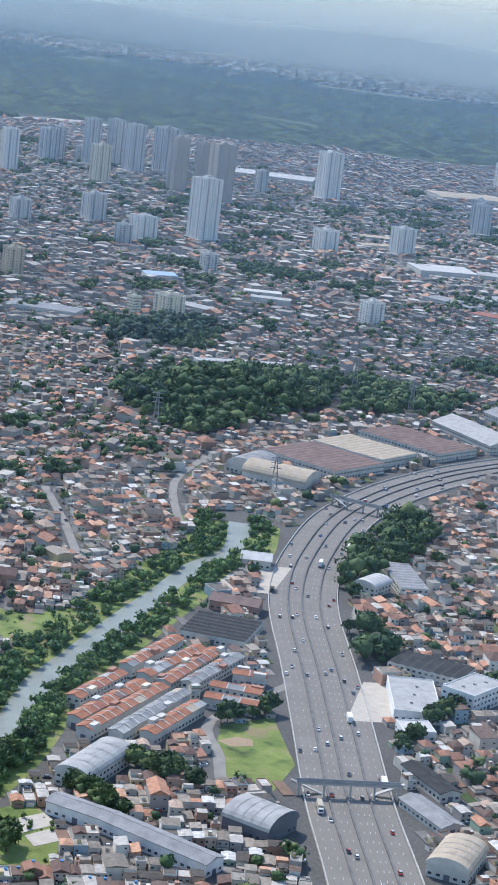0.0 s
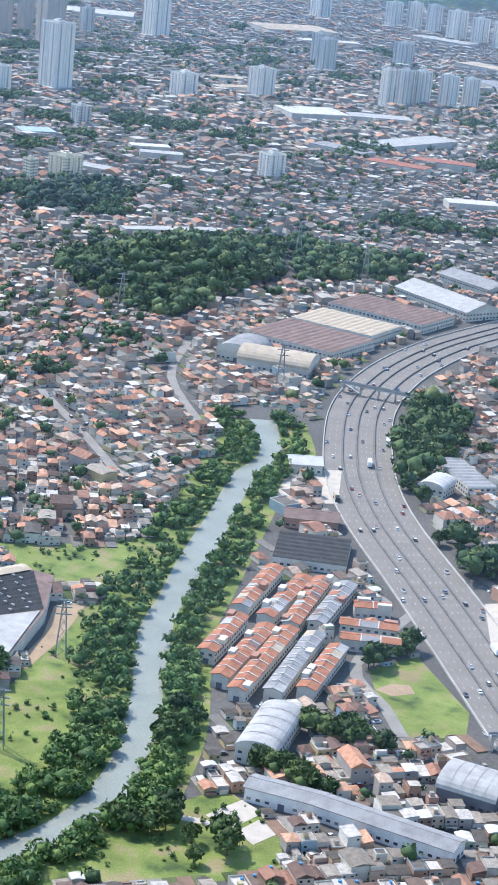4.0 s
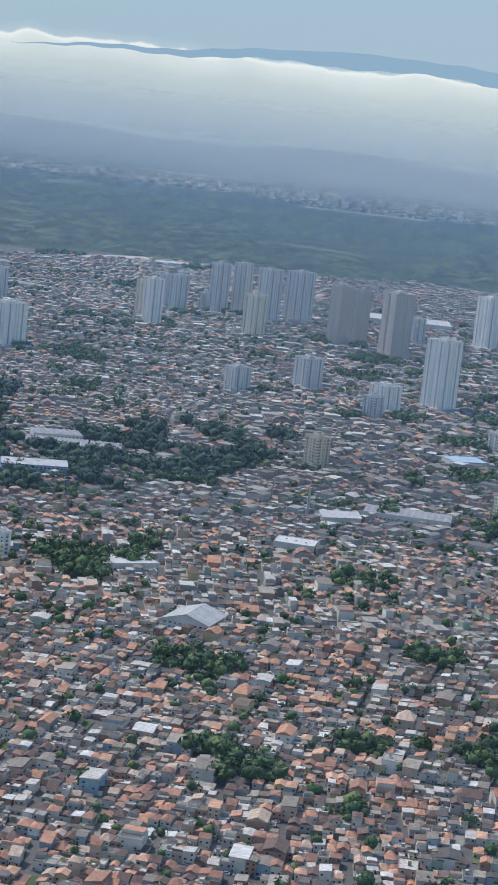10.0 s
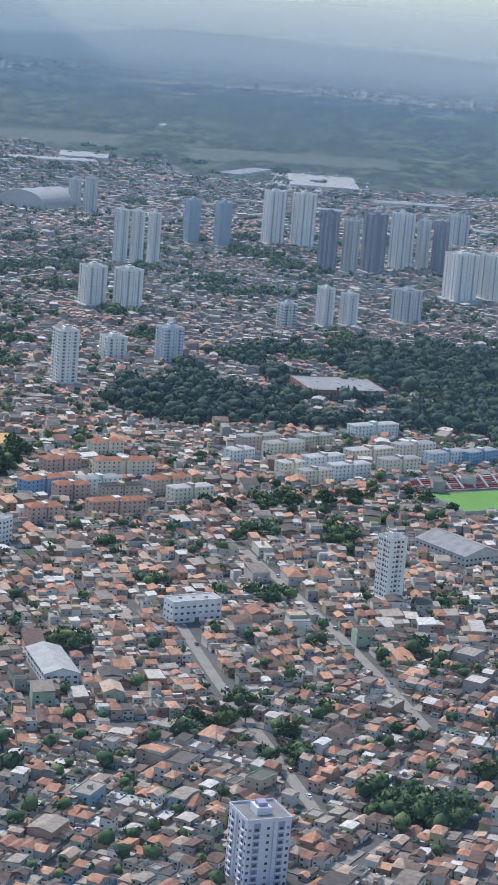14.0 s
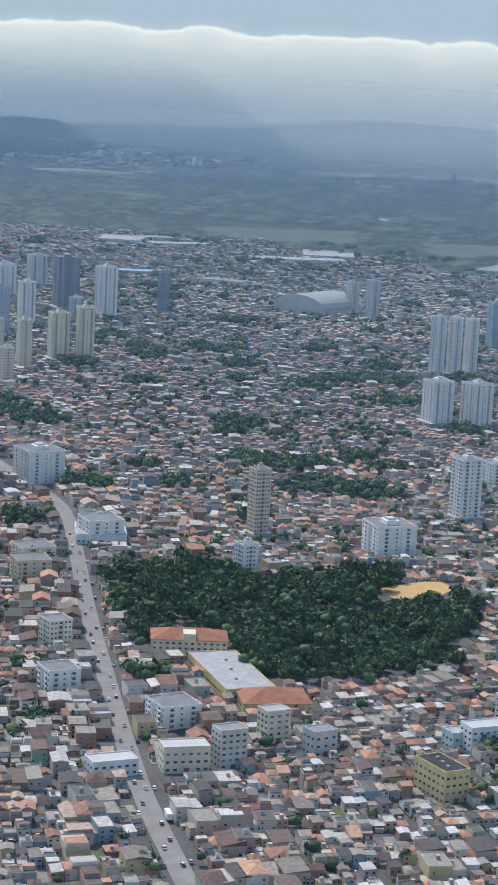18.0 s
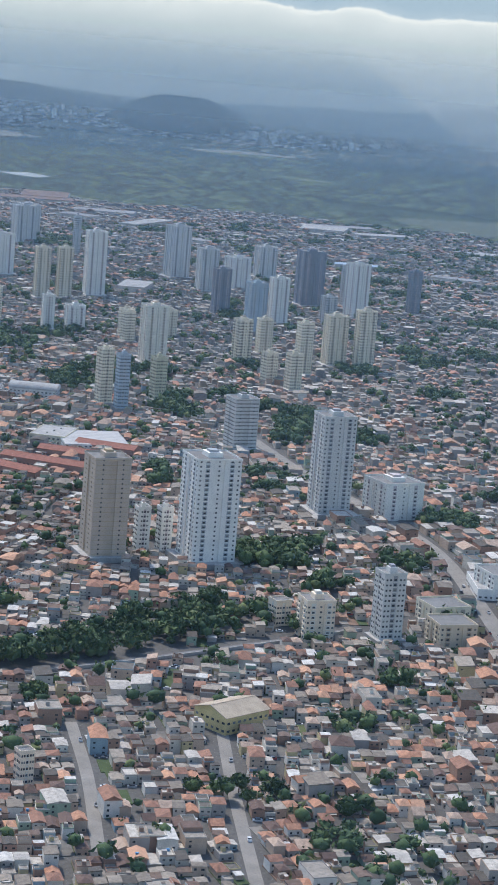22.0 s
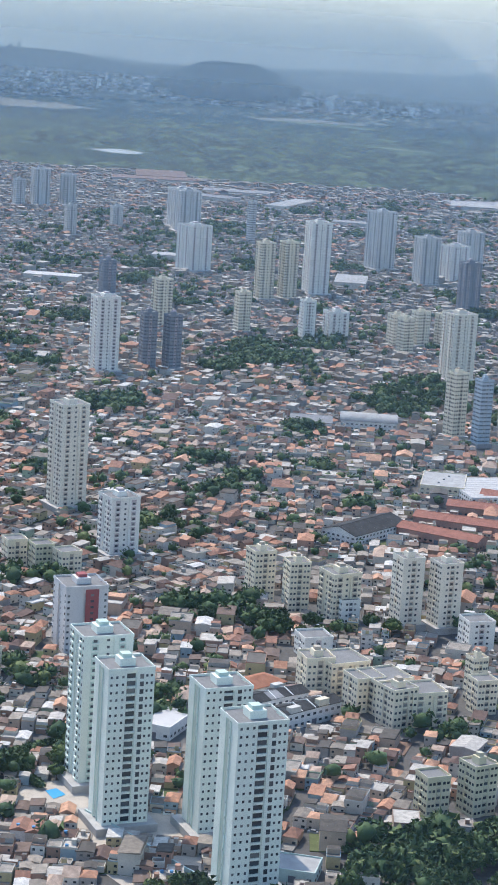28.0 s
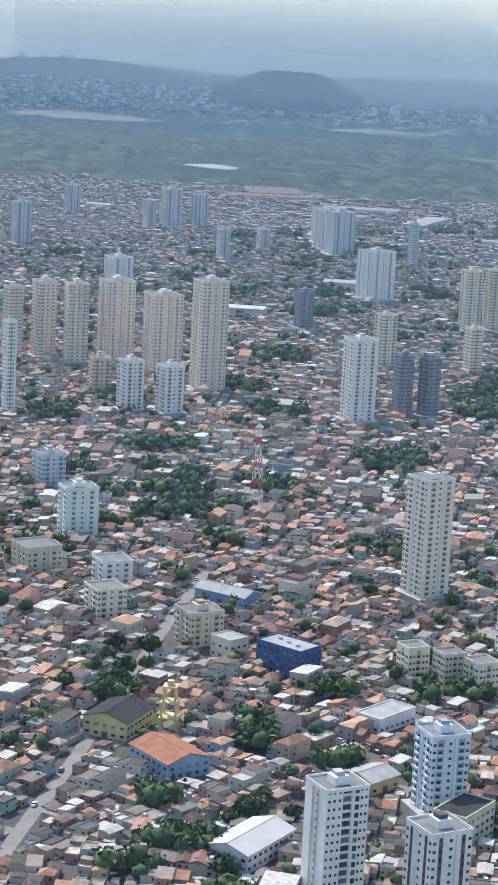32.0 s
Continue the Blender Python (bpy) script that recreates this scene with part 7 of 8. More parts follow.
def drive(line, offsets, gap, lorry_share, proto_car, proto_lorry, seed, z=0.07):
    g = np.random.default_rng(seed)
    seg = np.linalg.norm(np.diff(line, axis=0), axis=1)
    at = np.concatenate([[0], np.cumsum(seg)])
    nn = normals(line)
    for off, way in offsets:
        s = g.uniform(2, gap)
        while s < at[-1] - 4:
            px, py = np.interp(s, at, line[:, 0]), np.interp(s, at, line[:, 1])
            ux, uy = np.interp(s, at, nn[:, 0]), np.interp(s, at, nn[:, 1])
            turn = math.degrees(math.atan2(uy, ux)) + (0 if way > 0 else 180)
            proto = proto_lorry if g.random() < lorry_share else proto_car
            copy_thing(proto, pose(px + ux * off, py + uy * off, z, 0, 0, turn))
            s += g.uniform(0.35, 1.7) * gap + (4 if proto is proto_lorry else 0)


car, lorry = make_car(), make_lorry()
car.matrix_world, lorry.matrix_world = pose(-301, 447, 0.07, 0, 0, 35), pose(-330, 478, 0.07, 0, 0, 37)
NEAR_ROAD = HIGHWAY[(HIGHWAY[:, 1] > 350) & (HIGHWAY[:, 1] < 800)]
drive(NEAR_ROAD, ((10.5, 1), (8.4, 1), (6.3, 1), (4.2, 1), (2.6, 1), (-1.6, -1), (-3.6, -1), (-6.8, -1), (-8.6, -1), (-10.3, -1)), 62, 0.13, car, lorry, 3)
NEAR_AVENUE = AVENUE[AVENUE[:, 1] < 560]
drive(NEAR_AVENUE, ((3.4, 1), (1.2, 1), (-1.2, -1), (-3.4, -1)), 24, 0.03, car, lorry, 4, 0.055)
for k, st in enumerate(STREETS[1:8]):
    drive(smooth_line(st, 4), ((0.9, 1),), 40, 0.0, car, lorry, 20 + k, 0.1)
# darker, flatter copies for farther houses: haze and cloud shade put into the colours
M_WALL_2 = material("haze_dulled_wall", (0, 0, 0), 0.9, scale=1.2, vary=0.22, palette=[(0.35, (0.36, 0.335, 0.295)), (0.3, (0.25, 0.23, 0.21)), (0.2, (0.32, 0.25, 0.19)), (0.15, (0.38, 0.36, 0.32))])
M_TILES_2 = material("haze_dulled_tiles", (0, 0, 0), 0.9, scale=2.0, vary=0.3, palette=[(0.3, (0.34, 0.18, 0.115)), (0.25, (0.24, 0.14, 0.10)), (0.25, (0.42, 0.245, 0.155)), (0.2, (0.17, 0.12, 0.095))])
M_SHEETS_2 = material("haze_dulled_sheets", (0, 0, 0), 0.85, scale=2.0, vary=0.3, palette=[(0.32, (0.18, 0.158, 0.13)), (0.3, (0.085, 0.076, 0.066)), (0.24, (0.245, 0.215, 0.175)), (0.14, (0.36, 0.33, 0.285))])
HOUSE_MATS = [M_WALL, M_ROOF_RED, M_ROOF_GREY, M_SLAB, M_DARK]
soup = Soup()
SPLIT = REST[:, 1] + rng.uniform(-90, 160, len(REST)) <= 760
add_houses(soup, REST[SPLIT])
thing("houses", soup.mesh("houses", HOUSE_MATS), "dense small houses with clay tile and grey roofs", "houses", kind="stuff")
soup = Soup()
add_houses(soup, REST[~SPLIT], plain_shapes=True)
M_YARD = material("yard_ground", (0, 0, 0), 0.95, scale=1.4, vary=0.35, palette=[(0.3, (0.16, 0.15, 0.135)), (0.22, (0.24, 0.22, 0.19)), (0.16, (0.20, 0.13, 0.09)), (0.2, (0.06, 0.085, 0.03)), (0.12, (0.10, 0.12, 0.045))])
yard = PLOTS[(PLOTS[:, 1] < 760)]
yard = yard[free_ground(yard[:, 0], yard[:, 1])]
yards = Soup()
yards.add(box_verts(yard[:, 0], yard[:, 1], ground_z(yard[:, 0], yard[:, 1]) - 0.05, PLOT_W * 0.985, PLOT_D * 0.98, rng.uniform(0.12, 0.4, len(yard)), yard[:, 2]), BOX[:5], [0] * 5)
thing("yards", yards.mesh("yards", [M_YARD]), "small paved and planted yards round the houses", "yards", kind="stuff")
# cars standing along the kerbs of the nearer streets
kerb = PLOTS[(PLOTS[:, 1] < 640) & (rng.random(len(PLOTS)) < 0.3)]
off = kerb[:, 3] * (PLOT_D / 2 + 0.75)
kx, ky = kerb[:, 0] - off * np.sin(kerb[:, 2]) + rng.uniform(-0.5, 0.5, len(kerb)), kerb[:, 1] + off * np.cos(kerb[:, 2])
kok = free_ground(kx, ky)
kx, ky, ka = kx[kok], ky[kok], kerb[kok, 2] + np.pi / 2
kerb_cars = Soup()
kerb_cars.add(box_verts(kx, ky, ground_z(kx, ky) + 0.08, 0.96, 2.3, 0.42, ka), BOX[:5], [0] * 5)
low, high = box_verts(kx, ky, ground_z(kx, ky) + 0.5, 0.9, 1.4, 0.02, ka), box_verts(kx, ky, ground_z(kx, ky) + 0.78, 0.72, 1.0, 0.02, ka)
kerb_cars.add(np.concatenate([low[:, :4], high[:, :4]], 1), BOX[:5], [1, 1, 1, 1, 0])
thing("kerbside_cars", kerb_cars.mesh("kerbside_cars", [material("kerbside_car_paint", (0, 0, 0), 0.35, vary=0.05, bump=0, spec=0.5, palette=[(0.36, (0.66, 0.66, 0.65)), (0.24, (0.34, 0.35, 0.36)), (0.22, (0.05, 0.05, 0.055)), (0.12, (0.14, 0.15, 0.17)), (0.06, (0.30, 0.05, 0.04))]), M_DARK]), "small cars standing along the kerbs", "cars", kind="stuff")
thing("houses_beyond", soup.mesh("houses_beyond", [M_WALL_2, M_TILES_2, M_SHEETS_2, M_SLAB, M_DARK]), "dense far small houses with brown and grey roofs", "houses", kind="stuff")


# ---- trees ----
def ico(fineness=1):
    bm = bmesh.new()
    bmesh.ops.create_icosphere(bm, subdivisions=fineness, radius=1.0)
    v = np.array([p.co[:] for p in bm.verts])
    f = [tuple(q.index for q in face.verts) for face in bm.faces]
    bm.free()
    return v, f


ICO_V, ICO_F = ico()
OCT_V = np.array([(1, 0, 0), (0.3, 0.95, 0), (-0.8, 0.6, 0), (-0.8, -0.6, 0), (0.3, -0.95, 0), (0, 0, 1.0)])
OCT_F = [(0, 1, 5), (1, 2, 5), (2, 3, 5), (3, 4, 5), (4, 0, 5)]


def crowns(s, x, y, z, r, lumps=2, leaves=0, leaf=0.17, core=1.0):
    """Crowns of uneven clumps. Slot 0."""
    n = len(x)
    cv, cf = ICO_V, ICO_F
    for k in range(lumps):
        size = core * r * (rng.uniform(0.5, 0.75, n) if k else rng.uniform(0.65, 0.9, n))
        off = rng.normal(0, 0.42, (n, 3)) * r[:, None] * (1.0 if k else 0.2)
        v = cv[None] * (1 + rng.uniform(-0.3, 0.26, (n, len(cv), 1))) * size[:, None, None]
        v[:, :, 2] *= rng.uniform(0.7, 0.95, n)[:, None]
        v += (np.stack([x, y, z + r * 1.05], 1) + off * np.array([1, 1, 0.55]))[:, None]
        s.add(v, cf, [0] * len(cf))
    for k in range(leaves):
        dirs = rng.normal(0, 1, (n, 3))
        dirs /= np.linalg.norm(dirs, axis=1)[:, None]
        dirs[:, 2] = np.abs(dirs[:, 2]) * 0.9 - 0.15
        c = np.stack([x, y, z + r * 1.05], 1) + dirs * r[:, None] * rng.uniform(0.7, 1.12, n)[:, None]
        tri = rng.normal(0, leaf, (n, 4, 3)) * r[:, None, None]
        s.add(c[:, None] + tri, [(0, 1, 2), (0, 2, 3)], [0, 0])


def scatter(poly, gap, seed):
    g = np.random.default_rng(seed)
    p = np.array(poly, float)
    lo, hi = p.min(0), p.max(0)
    xs, ys = np.meshgrid(np.arange(lo[0], hi[0], gap), np.arange(lo[1], hi[1], gap))
    x = xs.ravel() + g.uniform(-0.5, 0.5, xs.size) * gap
    y = ys.ravel() + g.uniform(-0.5, 0.5, xs.size) * gap
    ok = inside(x, y, poly)
    return x[ok], y[ok]


# farther woods darker and bluer: cloud shade and distance put into the leaf colour
M_SHADE_LEAF = material("shaded_foliage", (0, 0, 0), 0.75, scale=1.2, vary=0.5, bump=0.4, spec=0.15, palette=[(0.4, (0.033, 0.055, 0.040)), (0.35, (0.048, 0.075, 0.048)), (0.25, (0.065, 0.095, 0.053))])
M_GROVE_LEAF = material("grove_foliage", (0, 0, 0), 0.75, scale=1.6, vary=0.5, bump=0.5, spec=0.15, palette=[(0.32, (0.050, 0.083, 0.038)), (0.33, (0.070, 0.110, 0.045)), (0.22, (0.100, 0.142, 0.054)), (0.13, (0.145, 0.175, 0.065))])
# far belt leaves kept very dark, with cloud shade put into their colour
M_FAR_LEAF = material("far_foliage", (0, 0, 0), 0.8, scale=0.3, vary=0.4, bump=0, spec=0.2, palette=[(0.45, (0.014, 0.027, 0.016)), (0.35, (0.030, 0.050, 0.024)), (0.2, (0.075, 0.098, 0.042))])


def free_of_halls(x, y):
    ok = np.ones(len(x), bool)
    for rx, ry, hw, hd, a in RECTS:
        u, v = (x - rx) * math.cos(a) + (y - ry) * math.sin(a), (y - ry) * math.cos(a) - (x - rx) * math.sin(a)
        ok &= (np.abs(u) > hw) | (np.abs(v) > hd)
    return ok


def build_woods():
    for i, (name, poly) in enumerate(WOODS.items()):
        x, y = scatter(poly, 4.2, 40 + i)
        keep = ~near_line(x, y, AVENUE, 5) & ~near_line(x, y, RAIL, 4)
        for bx, by, r in BLOCKED:
            keep &= (x - bx) ** 2 + (y - by) ** 2 > r * r
        for rx, ry, hw, hd, a in RECTS:
            u, v = (x - rx) * math.cos(a) + (y - ry) * math.sin(a), (y - ry) * math.cos(a) - (x - rx) * math.sin(a)
            keep &= (np.abs(u) > hw + 1.5) | (np.abs(v) > hd + 1.5)
        keep &= rng.random(len(x)) < (0.97 if name != "park" else 0.8)
        if name in LOOSE:
            keep &= ~clearing(x, y)
        x, y = x[keep], y[keep]
        s = Soup()
        close = name in ("near", "hill", "belt", "park", "verge", "roadside")
        if name in ("near", "belt", "park"):
            crowns(s, x, y, ground_z(x, y), 1.3 + 2.9 * rng.random(len(x)) ** 1.4, 3, 230 if name == "near" else 120, 0.15, core=0.86)
        else:
            crowns(s, x, y, ground_z(x, y), 1.2 + 3.8 * rng.random(len(x)) ** 1.5, 2 if close else 1, 40 if close else 16, 0.15)
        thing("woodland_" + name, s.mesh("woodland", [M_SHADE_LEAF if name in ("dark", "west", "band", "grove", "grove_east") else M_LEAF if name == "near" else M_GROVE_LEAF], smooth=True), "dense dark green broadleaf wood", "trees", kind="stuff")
    # banks of the river
    nn = normals(RIVER)
    px, py = [], []
    for k, (p, q) in enumerate(zip(RIVER, nn)):
        for side in (-1, 1):
            full = 0.55 + 0.45 * math.sin(k * 0.9 + side) * math.sin(k * 0.37 + 2 * side)
            for row in range(int(22 * full)):
                o = 5.3 + rng.uniform(0, 1) ** 1.3 * (11 if side > 0 else 6.5)
                px.append(p[0] + q[0] * o * side + rng.uniform(-1.6, 1.6))
                py.append(p[1] + q[1] * o * side + rng.uniform(-1.6, 1.6))
    px, py = np.array(px), np.array(py)
    s = Soup()
    crowns(s, px, py, px * 0 - 0.3, rng.uniform(0.35, 1.0, len(px)) ** 1.4 * 2.5, 1, 40, 0.17)
    thing("bank_trees", s.mesh("bank_trees", [M_LEAF], smooth=True), "bushes and trees along the river banks", "trees", kind="stuff")
    # shrubs in the meadows
    px, py = [], []
    for name in ("meadow", "field", "park_ground"):
        gx, gy = scatter(OPEN[name], 3.1, 90)
        keep = np.sin(gx * 0.21 + 2 * np.sin(gy * 0.13)) * np.sin(gy * 0.17 + 1) > 0.25
        px.append(gx[keep])
        py.append(gy[keep])
    px, py = np.concatenate(px), np.concatenate(py)
    ok = ~near_line(px, py, RIVER, 6) & free_of_halls(px, py)
    px, py = px[ok], py[ok]
    s = Soup()
    crowns(s, px, py, px * 0 - 0.25, rng.uniform(0.3, 0.95, len(px)), 1, 24, 0.2)
    thing("meadow_shrubs", s.mesh("meadow_shrubs", [M_LEAF], smooth=True), "low green shrubs scattered over meadows", "shrubs", kind="stuff")
    # clipped hedges by the pool
    s = Soup()
    for (hx, hy), (kx, ky) in HEDGES:
        f = rng.random(60)
        crowns(s, hx + (kx - hx) * f, hy + (ky - hy) * f, f * 0 - 0.2, rng.uniform(0.9, 1.2, 60), 1, 30, 0.2)
    thing("hedge", s.mesh("hedge", [M_GROVE_LEAF], smooth=True), "tall clipped dark green hedge by the pool", "hedge", kind="stuff")
    # groves among the houses
    px, py = [], []
    for gx, gy, gr in GROVES:
        k = int(gr * gr * 0.17) + 3
        rr, aa = gr * np.sqrt(rng.random(k)), rng.uniform(0, 6.283, k)
        px.append(gx + rr * np.cos(aa))
        py.append(gy + rr * np.sin(aa))
    px, py = np.concatenate(px), np.concatenate(py)
    s = Soup()
    crowns(s, px, py, px * 0 + 0.3, rng.uniform(1.5, 3.6, len(px)), 1, 26, 0.17)
    thing("grove_trees", s.mesh("grove_trees", [M_GROVE_LEAF], smooth=True), "clumps of dark green trees among houses", "trees", kind="stuff")
    # single trees among the houses
    n = 34000
    x, y = rng.uniform(-2300, -180, n), rng.uniform(230, 1700, n)
    clump = np.sin(x * 0.031 + 3 * np.sin(y * 0.017)) * np.sin(y * 0.027 + 2 * np.sin(x * 0.013)) > 0.15
    clump |= rng.random(n) < 0.22
    x, y = x[clump], y[clump]
    ok = in_view(x, y) & free_ground(x, y) & ((x * -0.52 + y * 0.854) < town_edge(x))
    x, y = x[ok], y[ok]
    s = Soup()
    crowns(s, x, y, x * 0 + 0.5, rng.uniform(1.0, 2.9, len(x)), 1, 11, 0.2)
    thing("town_trees", s.mesh("town_trees", [M_GROVE_LEAF], smooth=True), "scattered dark green trees between houses", "trees", kind="stuff")
    # far woods beyond the town's edge
    n = 60000
    r, a = np.sqrt(rng.uniform(1500 ** 2, 3900 ** 2, n)), rng.uniform(radians(75), radians(160), n)
    x, y = -640 + r * np.cos(a), r * np.sin(a)
    ok = ((x * -0.52 + y * 0.854) > town_edge(x) + 25) & (np.sin(x * 0.008 + 2) * np.sin(y * 0.011) < 0.55)
    x, y = x[ok], y[ok]
    ok = in_view(x, y) | (y > 1600)
    for ring in FAR_MEADOWS:
        ok &= ~inside(x, y, ring)
    x, y = x[ok], y[ok]
    rr = rng.uniform(4, 11, len(x))
    v = OCT_V[None] * (1 + rng.uniform(-0.3, 0.3, (len(x), 6, 1))) * rr[:, None, None] * np.array([1.7, 1.7, 0.42])
    v += np.stack([x, y, ground_z(x, y)], 1)[:, None]
    s = Soup()
    # outer trees take a bluer base: haze put into the colour
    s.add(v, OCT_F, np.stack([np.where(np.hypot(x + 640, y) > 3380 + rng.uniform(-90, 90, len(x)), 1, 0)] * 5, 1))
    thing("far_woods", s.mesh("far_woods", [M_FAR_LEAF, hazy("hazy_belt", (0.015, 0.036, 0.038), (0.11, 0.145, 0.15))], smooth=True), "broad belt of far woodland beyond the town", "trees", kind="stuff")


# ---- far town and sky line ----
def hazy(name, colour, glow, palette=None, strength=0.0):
    """Far off: emission growing with distance paints in miles of bright air, where strength is set."""
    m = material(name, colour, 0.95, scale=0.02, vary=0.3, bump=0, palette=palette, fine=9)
    t = m.node_tree
    n, link = t.nodes, t.links.new
    p = n["Principled BSDF"]
    geo = n.new("ShaderNodeNewGeometry")
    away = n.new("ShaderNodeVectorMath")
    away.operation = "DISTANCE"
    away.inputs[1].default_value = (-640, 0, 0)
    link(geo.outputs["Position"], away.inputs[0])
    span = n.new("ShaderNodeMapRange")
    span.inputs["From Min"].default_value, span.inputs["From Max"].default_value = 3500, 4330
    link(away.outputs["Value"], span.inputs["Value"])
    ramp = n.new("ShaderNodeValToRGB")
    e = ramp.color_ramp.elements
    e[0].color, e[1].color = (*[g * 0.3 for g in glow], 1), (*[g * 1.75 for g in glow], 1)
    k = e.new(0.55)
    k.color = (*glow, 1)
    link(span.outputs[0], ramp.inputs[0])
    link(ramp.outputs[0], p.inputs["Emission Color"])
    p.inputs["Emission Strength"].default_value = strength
    return m


def mist(name, colour, low, high):
    """See-through sheet that imitates haze: scatters light, fades out towards its foot and again with height."""
    m = bpy.data.materials.new(name)
    m.use_nodes = True
    t = m.node_tree
    nd, link = t.nodes, t.links.new
    nd.remove(nd["Principled BSDF"])
    clear, front, back, both, mix = (nd.new("ShaderNode" + k) for k in ("BsdfTransparent", "BsdfDiffuse", "BsdfTranslucent", "MixShader", "MixShader"))
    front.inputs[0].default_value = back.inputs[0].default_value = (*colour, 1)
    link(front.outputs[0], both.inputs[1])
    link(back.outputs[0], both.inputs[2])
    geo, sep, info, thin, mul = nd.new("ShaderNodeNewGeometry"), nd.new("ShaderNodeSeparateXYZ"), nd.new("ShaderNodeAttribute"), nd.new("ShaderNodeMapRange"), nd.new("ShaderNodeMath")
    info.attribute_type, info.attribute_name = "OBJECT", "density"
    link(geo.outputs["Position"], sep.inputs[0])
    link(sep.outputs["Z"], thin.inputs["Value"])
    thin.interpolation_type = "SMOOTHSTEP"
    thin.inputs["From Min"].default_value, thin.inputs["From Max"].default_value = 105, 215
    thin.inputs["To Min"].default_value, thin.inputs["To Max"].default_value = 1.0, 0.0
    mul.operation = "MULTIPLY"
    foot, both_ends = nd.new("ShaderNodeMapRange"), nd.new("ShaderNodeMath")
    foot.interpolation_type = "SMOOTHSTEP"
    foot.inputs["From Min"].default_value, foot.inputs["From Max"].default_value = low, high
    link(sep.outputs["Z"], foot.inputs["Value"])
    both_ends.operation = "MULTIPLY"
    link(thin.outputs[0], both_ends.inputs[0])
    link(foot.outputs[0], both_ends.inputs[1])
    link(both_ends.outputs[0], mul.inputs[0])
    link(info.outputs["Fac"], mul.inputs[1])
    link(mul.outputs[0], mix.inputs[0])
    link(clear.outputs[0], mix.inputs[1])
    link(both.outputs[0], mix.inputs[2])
    link(mix.outputs[0], nd["Material Output"].inputs[0])
    return m


def haze_banks():
    """Haze over the town, imitated by added upright see-through sheets, one behind the other, thinning out with height.
    """
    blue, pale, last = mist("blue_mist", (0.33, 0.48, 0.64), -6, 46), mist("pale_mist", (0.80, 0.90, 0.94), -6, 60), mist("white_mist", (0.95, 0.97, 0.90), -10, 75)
    nx, ny = -0.34, 0.94
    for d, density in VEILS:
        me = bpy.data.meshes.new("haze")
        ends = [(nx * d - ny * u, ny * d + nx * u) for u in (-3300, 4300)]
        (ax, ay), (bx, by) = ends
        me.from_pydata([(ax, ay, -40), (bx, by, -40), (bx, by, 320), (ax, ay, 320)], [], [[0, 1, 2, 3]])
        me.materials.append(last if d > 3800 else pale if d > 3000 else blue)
        ob = thing("backdrop_haze", me, "see-through sheet imitating pale blue haze over the town", "haze", kind="structure")
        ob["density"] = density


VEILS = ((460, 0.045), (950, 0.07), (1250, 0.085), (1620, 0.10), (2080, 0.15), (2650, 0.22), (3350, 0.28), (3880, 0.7))


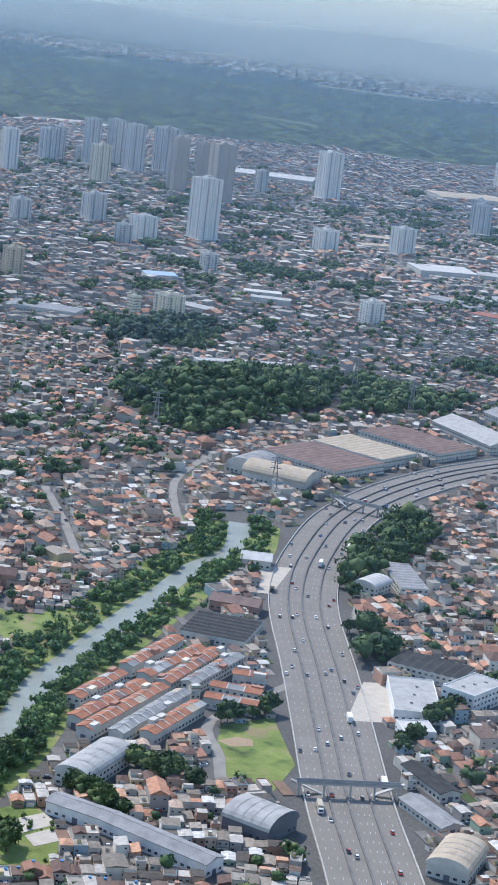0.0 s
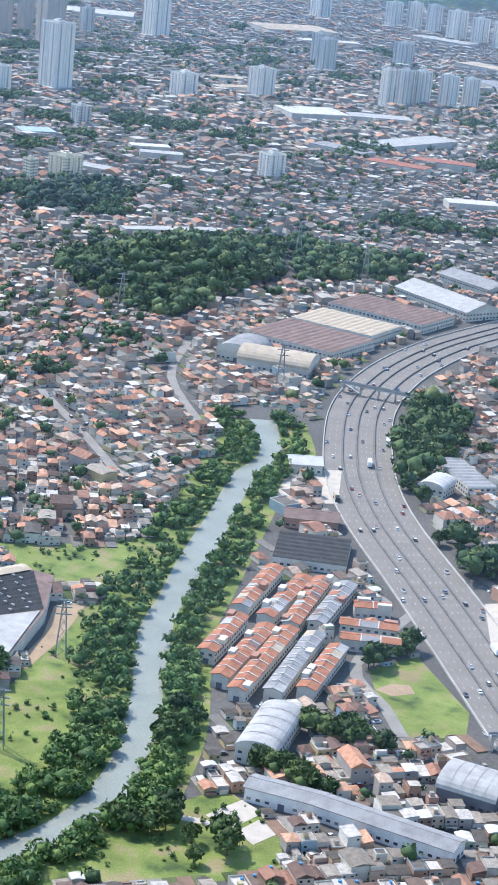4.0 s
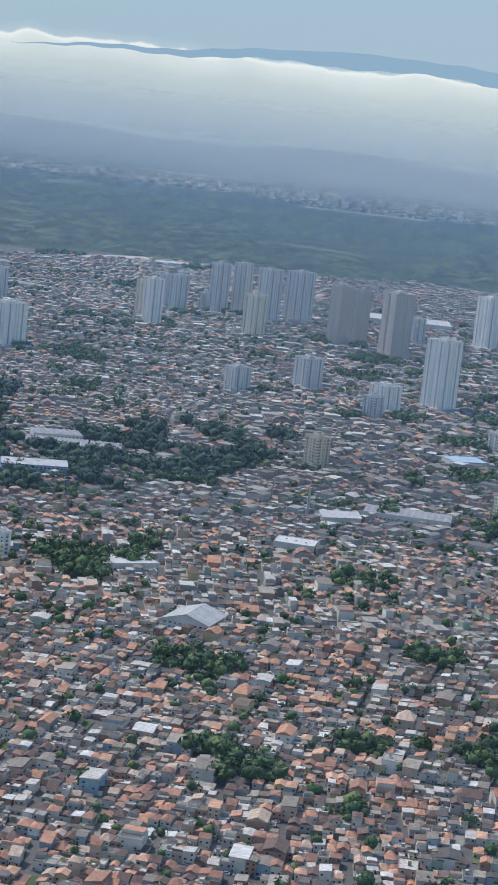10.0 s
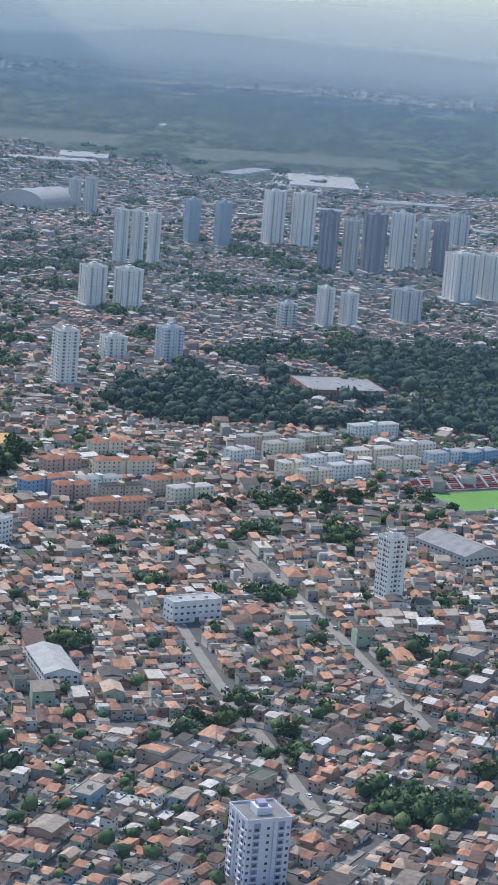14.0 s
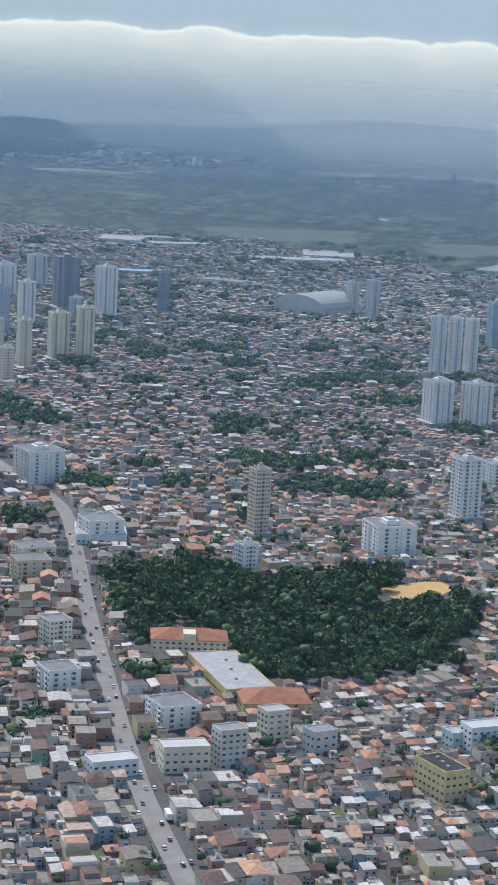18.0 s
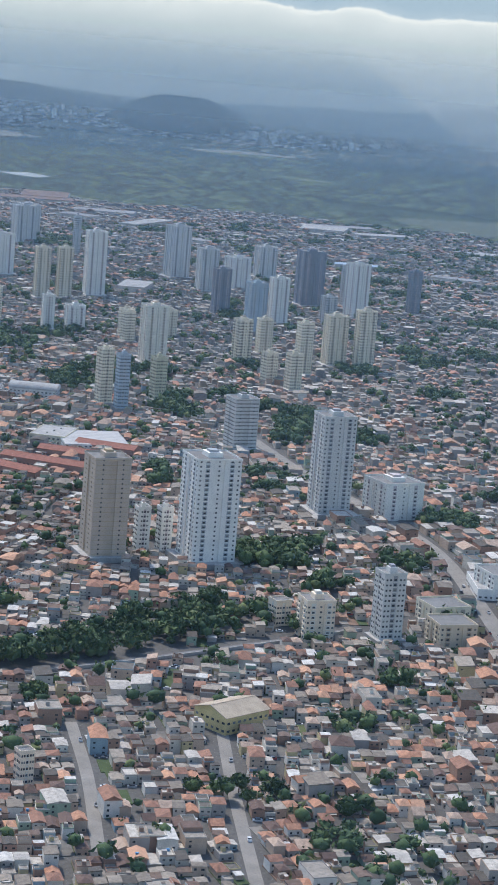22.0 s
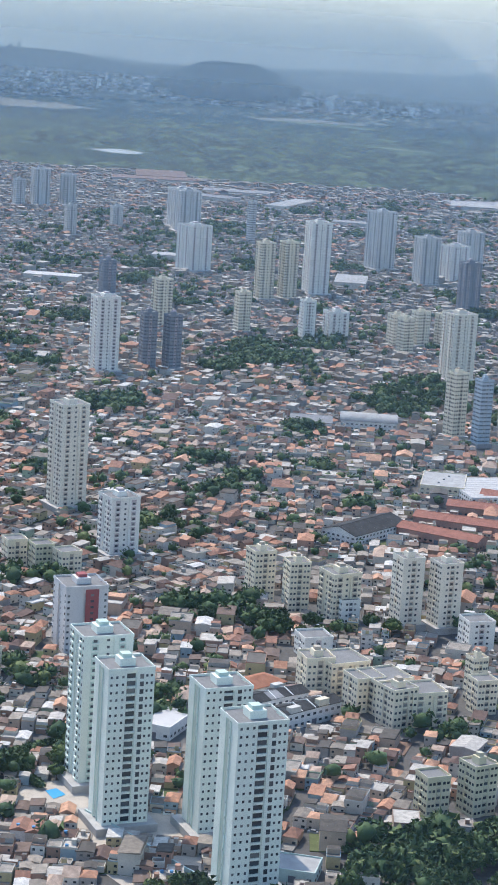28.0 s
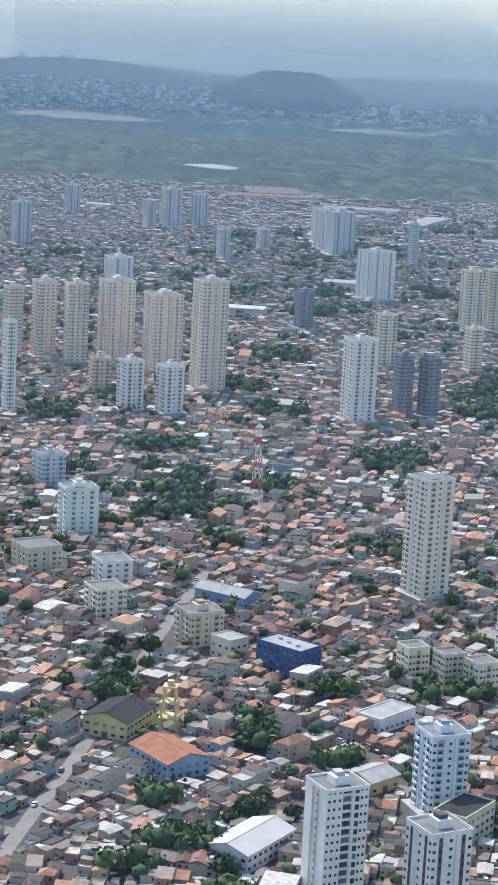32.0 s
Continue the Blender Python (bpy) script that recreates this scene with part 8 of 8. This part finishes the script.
def build_distance():
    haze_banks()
    # distant hills behind the woods
    aa, rr = np.linspace(radians(60), radians(172), 150), np.concatenate([np.linspace(3560, 4330, 30), [4440]])
    ga, gr = np.meshgrid(aa, rr)
    x, y = -640 + gr * np.cos(ga), gr * np.sin(ga)
    z = ground_z(x, y) + 1.5
    z[0] -= 3
    z[-1] = -30
    v = np.stack([x, y, z], -1)
    idx = np.arange(x.size).reshape(x.shape)
    f = np.stack([idx[:-1, 1:], idx[:-1, :-1], idx[1:, :-1], idx[1:, 1:]], -1).reshape(-1, 4)
    s = Soup()
    s.v, s.count, s.f, s.m = [v.reshape(-1, 3)], x.size, [f], [np.zeros(len(f))]
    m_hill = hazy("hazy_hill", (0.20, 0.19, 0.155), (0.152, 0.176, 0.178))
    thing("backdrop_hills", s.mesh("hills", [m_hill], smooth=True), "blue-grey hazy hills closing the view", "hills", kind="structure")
    # a wooded hill that stands out against the haze, its own haze put into a blue-grey colour
    aa, rr = np.linspace(0, 2 * np.pi, 41), np.linspace(0, 1, 14)
    ga, gr = np.meshgrid(aa, rr)
    x, y = -3707 + gr * 155 * np.cos(ga + 0.8), 2734 + gr * 155 * np.sin(ga + 0.8)
    v = np.stack([x, y, 4 + 66 * np.cos(gr * np.pi / 2) ** 0.6 + 5 * np.sin(x * 0.05) * np.sin(y * 0.04) * (1 - gr) + rng.normal(0, 1.3, x.shape) * (gr > 0)], -1)
    idx = np.arange(x.size).reshape(x.shape)
    f = np.stack([idx[:-1, :-1], idx[1:, :-1], idx[1:, 1:], idx[:-1, 1:]], -1).reshape(-1, 4)
    s = Soup()
    s.v, s.count, s.f, s.m = [v.reshape(-1, 3)], x.size, [f], [np.zeros(len(f))]
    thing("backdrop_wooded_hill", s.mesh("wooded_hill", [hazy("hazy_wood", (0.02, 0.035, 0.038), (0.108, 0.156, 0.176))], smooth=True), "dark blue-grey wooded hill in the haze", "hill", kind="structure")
    n = 42000
    r, a = rng.uniform(3600, 4320, n), rng.uniform(radians(75), radians(158), n)
    x, y = -640 + r * np.cos(a), r * np.sin(a)
    ok = (np.sin(a * 30) + np.sin(r * 0.006 + a * 11) + np.sin(r * 0.021 - a * 47) * 0.6 > -0.7)
    ok &= r > 3830 - 250 * np.clip((2.094 - a) / 0.105, 0, 1) + 60 * np.sin(a * 41)
    x, y = x[ok], y[ok]
    n = len(x)
    s = Soup()
    hh = rng.choice([2.0, 2.8, 4, 14], n, p=[0.5, 0.3, 0.185, 0.015])
    s.add(box_verts(x, y, ground_z(x, y), rng.uniform(4, 11, n), rng.uniform(4, 9, n), hh + 2.0, rng.uniform(0, 3, n)), BOX[:5], [0, 0, 0, 0, 1])
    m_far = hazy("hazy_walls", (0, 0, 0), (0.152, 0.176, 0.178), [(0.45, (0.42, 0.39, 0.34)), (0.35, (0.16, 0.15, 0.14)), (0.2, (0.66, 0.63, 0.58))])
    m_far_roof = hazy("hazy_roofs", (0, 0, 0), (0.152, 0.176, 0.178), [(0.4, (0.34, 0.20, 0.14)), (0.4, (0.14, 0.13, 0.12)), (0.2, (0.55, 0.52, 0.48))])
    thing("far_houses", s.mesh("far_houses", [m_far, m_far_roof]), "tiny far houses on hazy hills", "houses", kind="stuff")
    # the rim of the sky, with hills; haze and cloud bank painted as a glow
    m = bpy.data.materials.new("far_haze")
    m.use_nodes = True
    t = m.node_tree
    nd, link = t.nodes, t.links.new
    nd.remove(nd["Principled BSDF"])
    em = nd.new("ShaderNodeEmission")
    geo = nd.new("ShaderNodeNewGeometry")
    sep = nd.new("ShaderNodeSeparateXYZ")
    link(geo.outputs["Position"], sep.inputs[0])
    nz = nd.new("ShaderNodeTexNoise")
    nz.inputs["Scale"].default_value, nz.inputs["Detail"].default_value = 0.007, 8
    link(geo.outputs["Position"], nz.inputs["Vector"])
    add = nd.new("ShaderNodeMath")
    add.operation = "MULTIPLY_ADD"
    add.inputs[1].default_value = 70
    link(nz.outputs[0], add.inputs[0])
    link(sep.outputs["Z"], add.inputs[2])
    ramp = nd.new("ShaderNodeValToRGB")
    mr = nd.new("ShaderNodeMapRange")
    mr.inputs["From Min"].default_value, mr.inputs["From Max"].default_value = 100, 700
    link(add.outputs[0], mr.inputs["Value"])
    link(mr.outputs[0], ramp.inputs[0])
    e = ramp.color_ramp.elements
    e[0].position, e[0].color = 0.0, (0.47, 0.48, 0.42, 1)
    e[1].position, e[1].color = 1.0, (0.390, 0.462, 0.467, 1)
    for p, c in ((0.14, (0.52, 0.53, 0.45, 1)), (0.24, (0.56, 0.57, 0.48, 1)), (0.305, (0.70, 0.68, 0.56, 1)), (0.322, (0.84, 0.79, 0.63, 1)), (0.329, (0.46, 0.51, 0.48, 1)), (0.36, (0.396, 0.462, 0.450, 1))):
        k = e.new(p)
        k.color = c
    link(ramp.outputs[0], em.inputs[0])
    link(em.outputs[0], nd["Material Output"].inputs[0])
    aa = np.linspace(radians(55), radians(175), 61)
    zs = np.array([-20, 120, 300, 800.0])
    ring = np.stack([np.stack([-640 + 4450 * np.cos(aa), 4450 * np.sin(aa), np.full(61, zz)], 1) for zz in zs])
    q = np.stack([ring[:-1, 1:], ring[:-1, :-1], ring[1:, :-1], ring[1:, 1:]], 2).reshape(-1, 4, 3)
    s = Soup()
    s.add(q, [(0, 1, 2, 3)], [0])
    # a blue mountain ridge above the cloud, its haze painted as a glow
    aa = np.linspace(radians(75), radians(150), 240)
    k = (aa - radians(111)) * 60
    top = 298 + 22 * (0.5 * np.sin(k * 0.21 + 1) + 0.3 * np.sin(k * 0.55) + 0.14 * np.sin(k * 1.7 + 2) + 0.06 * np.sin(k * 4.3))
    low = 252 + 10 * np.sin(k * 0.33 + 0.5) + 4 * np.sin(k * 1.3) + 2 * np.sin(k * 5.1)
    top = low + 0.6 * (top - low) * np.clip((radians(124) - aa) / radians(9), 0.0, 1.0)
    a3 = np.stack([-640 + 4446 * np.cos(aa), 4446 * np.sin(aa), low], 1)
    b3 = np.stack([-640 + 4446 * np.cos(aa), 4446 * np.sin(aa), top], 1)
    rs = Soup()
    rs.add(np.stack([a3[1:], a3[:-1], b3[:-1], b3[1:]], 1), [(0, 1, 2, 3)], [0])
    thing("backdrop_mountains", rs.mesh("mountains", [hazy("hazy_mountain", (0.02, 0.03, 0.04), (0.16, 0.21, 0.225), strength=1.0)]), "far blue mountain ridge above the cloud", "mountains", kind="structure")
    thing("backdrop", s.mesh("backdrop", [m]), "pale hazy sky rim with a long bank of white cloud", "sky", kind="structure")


build_distance()
build_woods()


# ---- nearest trees, one by one ----
def single_trees():
    g = np.random.default_rng(11)
    m_crown = material("tree_leaves", (0, 0, 0), 0.7, scale=2.5, vary=0.5, bump=0.6, spec=0.2, spread="object", palette=[(0.3, (0.055, 0.088, 0.030)), (0.3, (0.075, 0.112, 0.036)), (0.2, (0.042, 0.068, 0.027)), (0.2, (0.10, 0.135, 0.042))])
    protos = []
    for k in range(6):
        ob = new("tree")
        tagged(ob, "round leafy green tree beside houses", "tree", "single trees of the town")
        r = 1.7 + 0.25 * k
        s = Soup()
        one = np.zeros(1)
        crowns(s, one, one, one + r * 0.35, one + r, 6, 140)
        part("crown", s.mesh("crown", [m_crown], smooth=True), ob)
        t = Soup()
        for j in range(3):
            z0, z1, r0, r1 = j * r * 0.35, (j + 1) * r * 0.35, 0.22 - 0.05 * j, 0.17 - 0.05 * j
            a = np.linspace(0, 2 * np.pi, 8, endpoint=False)
            lo, hi = np.stack([r0 * np.cos(a), r0 * np.sin(a), a * 0 + z0 - (0.2 if j == 0 else 0)], 1), np.stack([r1 * np.cos(a), r1 * np.sin(a), a * 0 + z1], 1)
            v = np.concatenate([lo, hi])[None]
            t.add(v, [(i, (i + 1) % 8, 8 + (i + 1) % 8, 8 + i) for i in range(8)], [0] * 8)
        part("trunk", t.mesh("trunk", [M_BARK], smooth=True), ob)
        protos.append(ob)
    spots = []
    for x0, y0, x1, y1, n, jit in TREE_ROWS:
        for i in range(n):
            f = (i + 0.5) / n
            spots.append((x0 + (x1 - x0) * f + g.normal(0, jit), y0 + (y1 - y0) * f + g.normal(0, jit)))
    sx, sy = np.array(spots).T
    ok = ~near_line(sx, sy, HIGHWAY, 12.5) & ~near_line(sx, sy, RIVER, 6)
    for rx, ry, hw, hd, a in RECTS:
        u, v = (sx - rx) * math.cos(a) + (sy - ry) * math.sin(a), (sy - ry) * math.cos(a) - (sx - rx) * math.sin(a)
        ok &= (np.abs(u) > hw + 0.3) | (np.abs(v) > hd + 0.3)
    for bx, by, r in BLOCKED:
        ok &= (sx - bx) ** 2 + (sy - by) ** 2 > (r * 0.75) ** 2
    sx, sy = sx[ok], sy[ok]
    for i, (x, y) in enumerate(zip(sx, sy)):
        m = pose(x, y, float(ground_z(x, y)), 0, 0, g.uniform(0, 360))
        if i < 6:
            protos[i].matrix_world = m
        else:
            copy_thing(protos[int(g.integers(6))], m)


TREE_ROWS = [(-308, 464, -317, 541, 20, 2.0), (-420, 600, -395, 575, 16, 4.0), (-412, 620, -400, 640, 12, 4.0), (-365, 528, -378, 548, 9, 2.0), (-352, 403, -330, 404, 10, 1.8), (-349, 466, -352, 445, 6, 1.2), (-320, 440, -309, 424, 8, 1.0),
             (-352, 378, -330, 374, 10, 1.8), (-362, 340, -338, 338, 12, 4.5), (-372, 372, -376, 395, 8, 2.5), (-560, 470, -540, 445, 6, 4.0), (-520, 415, -500, 425, 6, 4.0), (-640, 560, -590, 590, 8, 4.0), (-480, 395, -466, 412, 5, 2.0),
             (-780, 430, -740, 445, 8, 4.0), (-860, 400, -820, 420, 8, 6.0), (-1000, 580, -970, 640, 10, 5.0), (-945, 655, -975, 668, 7, 1.5), (-1320, 285, -1250, 350, 14, 5.0), (-1410, 265, -1395, 300, 12, 2.5), (-1345, 262, -1310, 272, 9, 2.5),
             (-1460, 395, -1420, 420, 12, 5.0), (-1500, 300, -1480, 260, 10, 4.0), (-1560, 300, -1600, 345, 12, 6.0), (-1520, 440, -1560, 480, 10, 8.0), (-1440, 250, -1400, 262, 8, 2.5), (-1180, 330, -1150, 350, 6, 5.0)]
single_trees()
